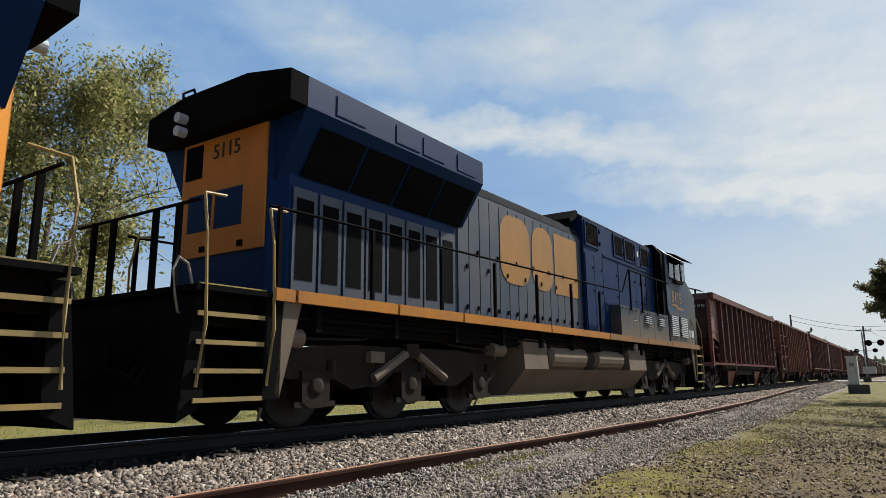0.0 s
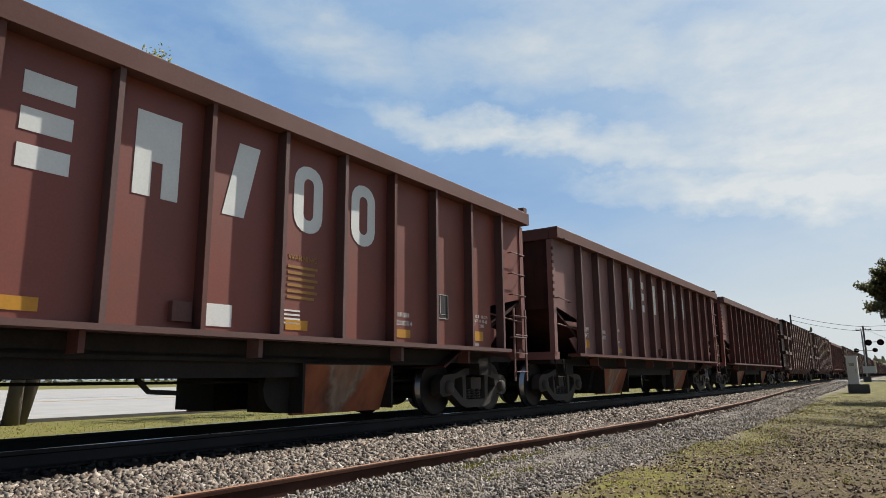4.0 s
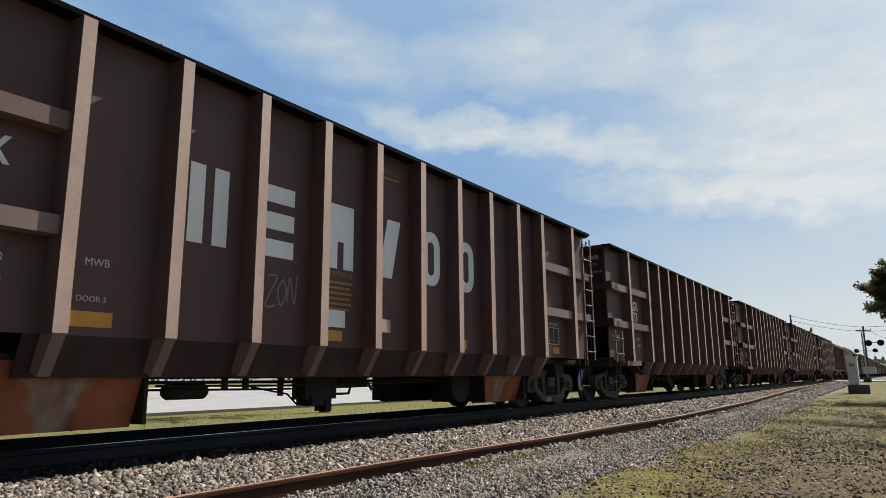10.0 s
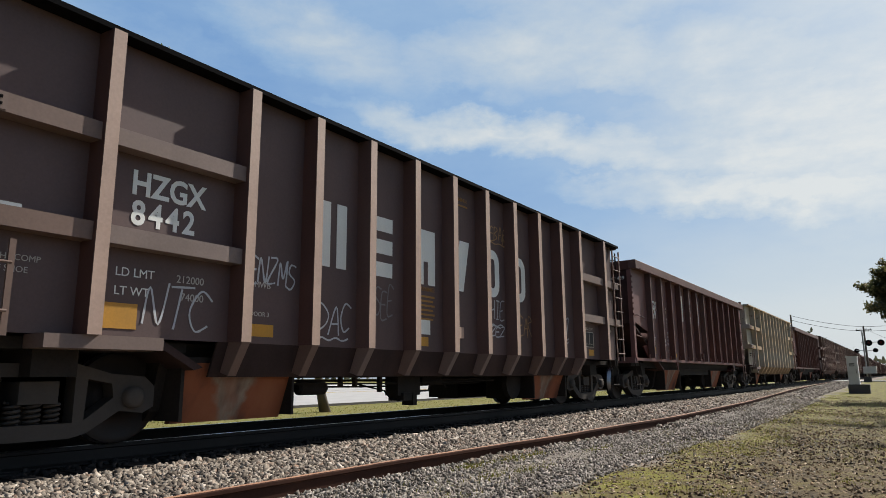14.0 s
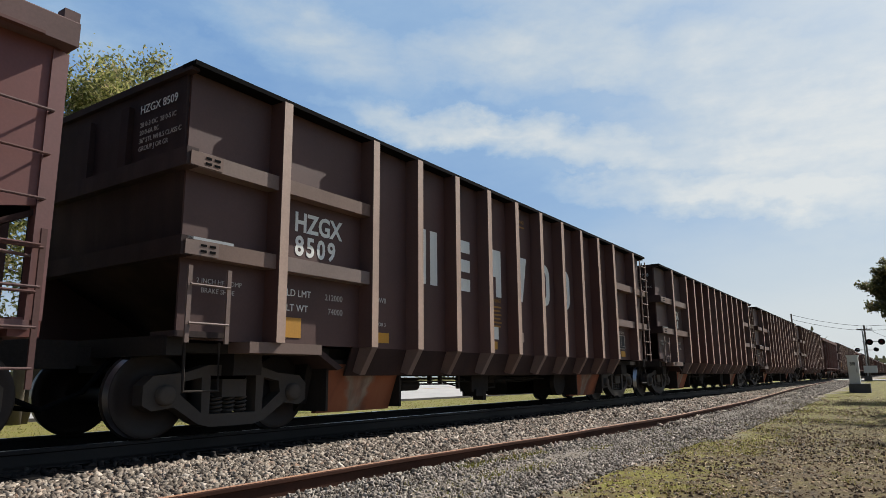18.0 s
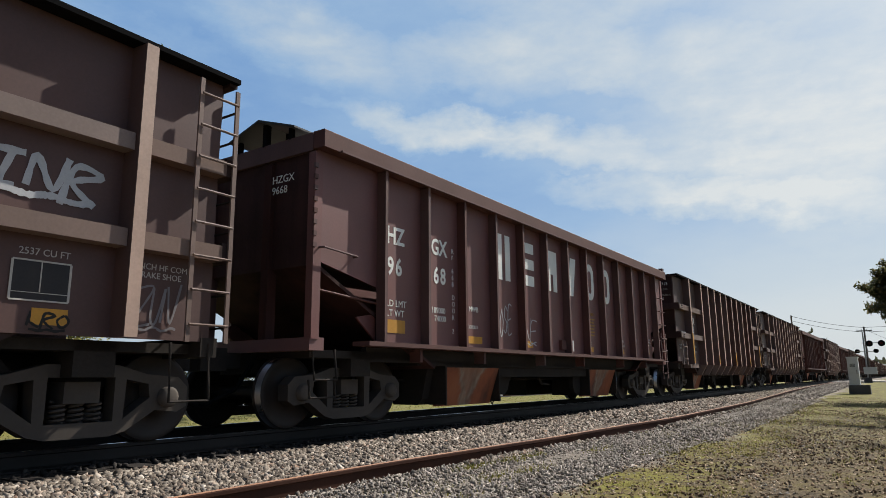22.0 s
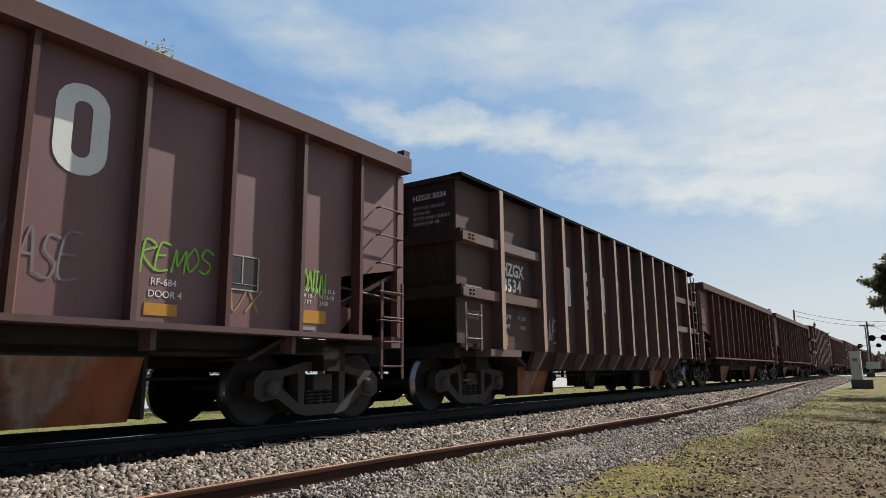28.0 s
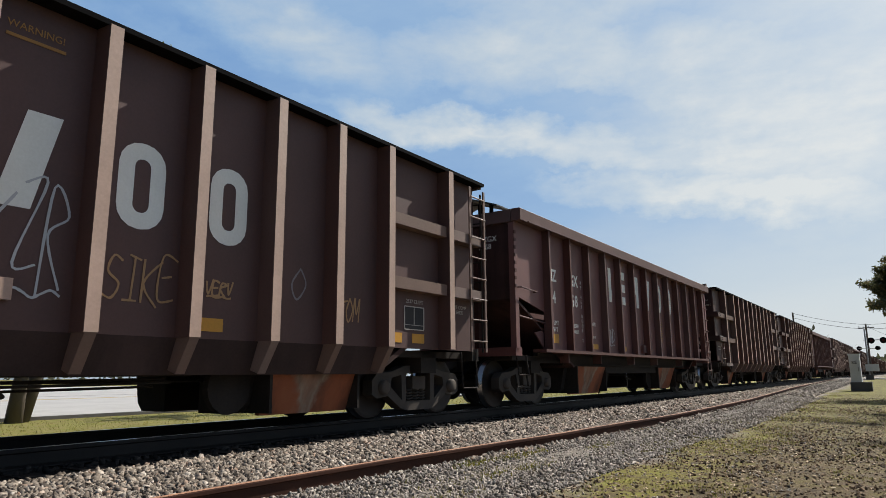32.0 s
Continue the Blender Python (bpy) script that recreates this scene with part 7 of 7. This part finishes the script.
SPRAY = {7: ((5.35, 1.5, 0.62, 0.26, "white", "BAND"), (5.35, 1.3, 0.26, 0.14, "white", "CT"), (6.35, 1.62, 0.62, 0.38, "blue", "RONK"), (4.25, 1.5, 0.75, 0.4, "grey", "CITE"), (9.5, 1.55, 0.4, 0.2, "grey", "EZ")),
         8: ((5.5, 1.45, 0.75, 0.5, "white", "HIDES"), (7.9, 1.35, 0.7, 0.5, "white", "BANK"), (9.95, 1.4, 0.55, 0.4, "white", "RV"), (11.0, 1.4, 0.5, 0.4, "white", "DE")),
         9: ((5.3, 1.5, 0.5, 0.35, "grey", "ZON"),), 10: ((13.1, 1.66, 0.6, 0.4, "blue", "KAM"),),
         11: ((4.15, 1.6, 0.78, 0.34, "grey", "HUNTS"), (6.3, 1.66, 0.5, 0.2, "grey", "UNT"), (7.3, 1.5, 0.42, 0.42, "white", "HPE")),
         12: ((5.3, 1.3, 0.5, 0.5, "grey", "SIR"), (9.6, 1.3, 0.6, 0.5, "white", "TEK")),
         13: ((1.85, 1.16, 0.75, 0.4, "white", "NTC"), (3.1, 1.72, 0.72, 0.3, "white", "ENZMS"), (4.2, 1.2, 0.62, 0.36, "white", "DAC"), (5.3, 1.5, 0.45, 0.4, "grey", "SEE"), (9.42, 1.42, 0.72, 0.34, "tan", "DEAR"), (8.36, 1.62, 0.68, 0.34, "white", "SHIE"), (8.36, 1.36, 0.68, 0.16, "white", "EZEZ"), (8.4, 3.12, 0.78, 0.26, "tan", "REBAR"), (11.5, 1.45, 0.42, 0.42, "white", "HSZ")),
         16: ((3.62, 1.55, 0.95, 0.32, "white", "HUMS"), (6.75, 1.55, 0.6, 0.42, "white", "RONIN"), (8.9, 1.45, 0.35, 0.3, "white", "P"), (9.9, 1.4, 0.5, 0.26, "white", "RES"), (10.75, 1.5, 0.5, 0.3, "white", "MAK"), (11.7, 1.45, 0.4, 0.3, "white", "Z")),
         18: ((4.2, 1.3, 0.6, 0.5, "grey", "NOD"), (5.3, 1.4, 0.5, 0.5, "grey", "VE")), 20: ((6.4, 1.3, 0.6, 0.5, "grey", "TRE"), (12.55, 2.28, 1.0, 0.3, "white", "INR"), (13.02, 1.08, 0.34, 0.12, "black", "KRO"), (13.95, 1.2, 0.5, 0.36, "grey", "ZUV")),
         21: ((4.6, 1.4, 0.6, 0.5, "white", "ROSE"), (5.65, 1.35, 0.6, 0.4, "white", "NE")), 23: ((3.2, 1.25, 0.7, 0.7, "grey", "KER"), (4.3, 1.2, 0.5, 0.6, "white", "DOV")),
         24: ((5.6, 1.4, 0.75, 0.5, "white", "MOTH"), (13.2, 1.3, 0.5, 0.3, "white", "SK")),
         26: ((4.55, 1.3, 0.8, 0.7, "white", "BREAK"), (5.65, 1.4, 0.7, 0.5, "tan", "HOT"), (8.6, 1.35, 0.6, 0.4, "white", "EN"), (10.88, 1.66, 0.82, 0.26, "green", "REMOS"), (12.9, 1.62, 0.5, 0.28, "green", "RONIN"), (9.6, 1.5, 0.7, 0.4, "grey", "CASE"), (11.9, 1.28, 0.5, 0.26, "tan", "VX")),
         27: ((3.2, 1.25, 0.7, 0.45, "white", "ENVE"), (11.48, 1.5, 0.52, 0.24, "green", "RONIN"), (9.0, 1.55, 0.75, 0.3, "tan", "HUNTE")), 28: ((4.6, 1.35, 0.75, 0.4, "white", "SEND"), (10.88, 1.66, 0.82, 0.26, "green", "REMOS")),
         29: ((4.55, 1.4, 0.7, 0.45, "white", "MISO"), (7.7, 1.35, 0.45, 0.5, "green", "VE")),
         30: ((8.32, 1.35, 0.75, 0.42, "tan", "SIKE"), (9.42, 1.5, 0.36, 0.14, "tan", "VERV"), (10.62, 1.5, 0.24, 0.4, "grey", "O"), (11.45, 1.3, 0.42, 0.32, "tan", "TOM"), (7.3, 1.5, 0.7, 0.75, "white", "KZR")),
         31: ((4.6, 1.4, 0.65, 0.35, "white", "BEND"),)}


def joined(proto, name):
    """A car that is only ever seen far off: its parts joined into one body."""
    verts, faces, mats, idx = [], [], [], []
    for o in proto.children_recursive:
        m, p = o.matrix_basis.copy(), o.parent
        while p is not proto:
            m, p = p.matrix_basis @ m, p.parent
        n = len(verts)
        verts += [(m @ v.co)[:] for v in o.data.vertices]
        slot = []
        for mt in o.data.materials:
            if mt not in mats:
                mats.append(mt)
            slot.append(mats.index(mt))
        for f in o.data.polygons:
            faces.append([n + i for i in f.vertices])
            idx.append(slot[f.material_index] if slot else 0)
    me = bpy.data.meshes.new(name)
    me.from_pydata(verts, [], faces)
    for mt in mats:
        me.materials.append(mt)
    me.polygons.foreach_set("material_index", idx)
    thing = new("ballast_hopper_car")
    part("body", me, None, thing)
    return thing


NUDGE = {1: 0.05, 5: -0.2, 7: -0.1, 16: 0.05, 26: -0.13, 29: 0.05}   # slack in the couplings


def hopper_train():
    """All freight cars in their order; returns (car, start) pairs."""
    protos = {"A": car_a(True, MAROON, MAROON_RIM), "D": car_a(True, MAROON_DARK, MAROON_DARK_RIM), "a": car_a(False, MAROON, MAROON_RIM), "d": car_a(False, MAROON_DARK, MAROON_DARK_RIM), "B": car_b(BROWN, SUNLIT_BROWN_RIB, WHITE), "C": car_b(RUSSET, RUSSET_RIM, WHITE, C_RIBS, True), "G": car_b(GREY_PAINT, GREY_RIB, BLACKL)}
    far = {"A": joined(protos["D"], "body"), "B": joined(protos["B"], "body")}
    used = set()
    cars = []
    x, before = 27.2445, ""
    for k, c in enumerate(KINDS, 1):
        fam = "A" if c == "A" else "B"
        if before:
            x += {"AA": 1.5446, "BB": 1.3425}.get(before + fam, 1.4538)
        key = "a" if k == 1 else "d" if k in (14, 16) else "D" if c == "A" and k > 8 else c
        at = x + NUDGE.get(k, -0.1 if fam == "A" else 0.0)
        if k > 32:
            key = "far" + c
            car = far[c] if key not in used else copy_thing(far[c], pose(at, 0, 0))
            car.matrix_basis = pose(at, 0, 0)
        elif key in used:
            car = copy_thing(protos[key], pose(at, 0, 0))
        else:
            car = protos[key]
            car.matrix_basis = pose(at, 0, 0)
        cars.append((car, at, k, c, key not in used))
        used.add(key)
        x += 14.7931 if fam == "A" else LB
        before = fam
    for car, x, k, c, first in cars:
        tagged(car, LABELS[c], "hopper car", "train of ballast hoppers")
        num = NUMBERS.get(k)
        yb = -1.503 if c == "A" else -1.563 if c == "C" else -1.493
        ink = BLACKL if c == "G" else WHITE
        if num:
            if c == "A" and k in (1, 14, 16):
                word(car, "HZGX", 1.36, yb, 2.58, 0.36, ink, 0.009, 0.85, "reporting_mark")
                word(car, num, 1.40, yb, 2.31, 0.36, ink, 0.009, 0.85, "reporting_mark")
            elif c == "A":
                for s, xx, z in (("HZ", 1.48, 2.58), ("GX", 2.60, 2.58), (num[:2], 1.50, 2.12), (num[2:], 2.66, 2.12)):
                    word(car, s, xx, yb, z, 0.36, ink, 0.009, 0.85, "reporting_mark")
            else:
                dz = -0.33 if c == "C" else 0.0
                word(car, "HZGX", 1.64, yb, 2.42 + dz, 0.34, ink, 0.009, 0.88, "reporting_mark")
                word(car, num, 1.66, yb, 2.12 + dz, 0.34, ink, 0.009, 0.88, "reporting_mark")
            if c == "A":
                word(car, "\n".join(("R", "F", "", *num[1:], "", "D", "O", "O", "R", "", "2")), 3.18, yb, 2.66, 0.11, ink, 0, 1.1)
            if c == "A" and k not in (1, 14, 16):
                word(car, "HZGX\n" + num, -0.012, -0.72, 3.22, 0.15, ink, 0, 1, "reporting_mark", -90)
            else:
                word(car, "HZGX " + num, -0.012 if c == "A" else 0.045, -0.62, 3.28 if c == "A" else 3.6, 0.14, ink, 0, 1, "reporting_mark", -90)
            if c == "A":
                word(car, "RF-" + num[1:], 11.0, yb, 1.50, 0.1, ink)
                word(car, "DOOR 4", 10.98, yb, 1.38, 0.1, ink)
        if k == 22:
            for xx, z in ((1.29, 2.05), (5.02, 1.4), (8.14, 1.55), (11.26, 1.4), (13.82, 2.05)):
                part("reflector_strip", boxes((xx - 0.055, xx + 0.055, -1.722, -1.714, 1.06, z)), YELLOW, car, "orange reflective strip on the rib")
        if k in (1, 3, 21, 24, 29, 31):
            bm = bmesh.new()
            prism(bm, [(-1.22, 3.93), (-0.5, 4.17), (0.12, 3.97), (0.12, 3.945), (-0.5, 4.14), (-1.22, 3.905)], "x", -0.12, 0.62)
            hatch = part("roof_hatch", bm, HATCH, car, "dark folded steel plate standing on the front rim")
            for leg in ((0.0, 0.08, -0.55, -0.47, 3.8, 4.13), (0.42, 0.5, -0.55, -0.47, 3.8, 4.13), (0.0, 0.06, -1.05, -0.99, 3.8, 3.98), (0.0, 0.06, 0.0, 0.06, 3.8, 3.98)):
                part("hatch_leg", boxes(leg), BLACK, hatch)
        for i, s in enumerate(SPRAY.get(k, ())):
            sx, sz, w, h, col, text = s
            bm = tag(k * 10 + i, text, w, h, 0.032 if text == "INR" else 0.012)
            part("spray_tag", bm, SPRAYS[col], car, col + " sprayed hand-drawn tag", at=pose(sx, yb - 0.003, sz))
    return [(car, x) for car, x, *_ in cars]


build_ground()
build_track()
build_roads()
build_stones()
build_grass()
build_trees()
build_crossing()
CLOUDS = build_distance()
CARS = hopper_train()
LOCOS = build_locos()
ROAD_CARS = build_road_cars()


def motions():
    """Everything that moves: the train, its wheels, the road vehicles, the clouds."""
    def roll(ob, home, radius, gone):
        # turn the wheel through the time in which it passes near
        t0, t1 = max(0.0, (gone - 34) / V), min(32.0, (gone + 6) / V)
        if t1 <= t0:
            return
        step = 1 / 30
        n = max(2, int((t1 - t0) / step) + 1)
        ts = sorted({0.0, 32.0, *(round((t0 + (t1 - t0) * i / n) * 30) / 30 for i in range(n + 1))})
        walk(ob, [(t, home @ Matrix.Rotation(-V * (min(max(t, t0), t1) - t0) / radius, 4, "Y")) for t in ts])

    for thing, x in CARS + LOCOS:
        m0 = thing.matrix_basis.copy()
        turn = m0.to_3x3().to_4x4()
        walk(thing, [(t, Matrix.Translation((x - V * t, 0, 0)) @ turn) for t in (0.0, 8.0, 16.0, 24.0, 32.0)])
        flip = -1 if turn[0][0] < 0 else 1
        for o in thing.children_recursive:
            if o.name.startswith("wheelset"):
                local = o.matrix_basis.copy()
                place = o.parent.matrix_basis.translation.x + local.translation.x
                if flip > 0:
                    roll(o, local, R_LOCO if o.get("big") else R_CAR, x + place)
    for thing, rows in ROAD_CARS:
        walk(thing, rows)
    walk(CLOUDS, [(t, pose(0, 0, 0, 0, 0, 3.5 * t / 32)) for t in (0.0, 16.0, 32.0)])


motions()
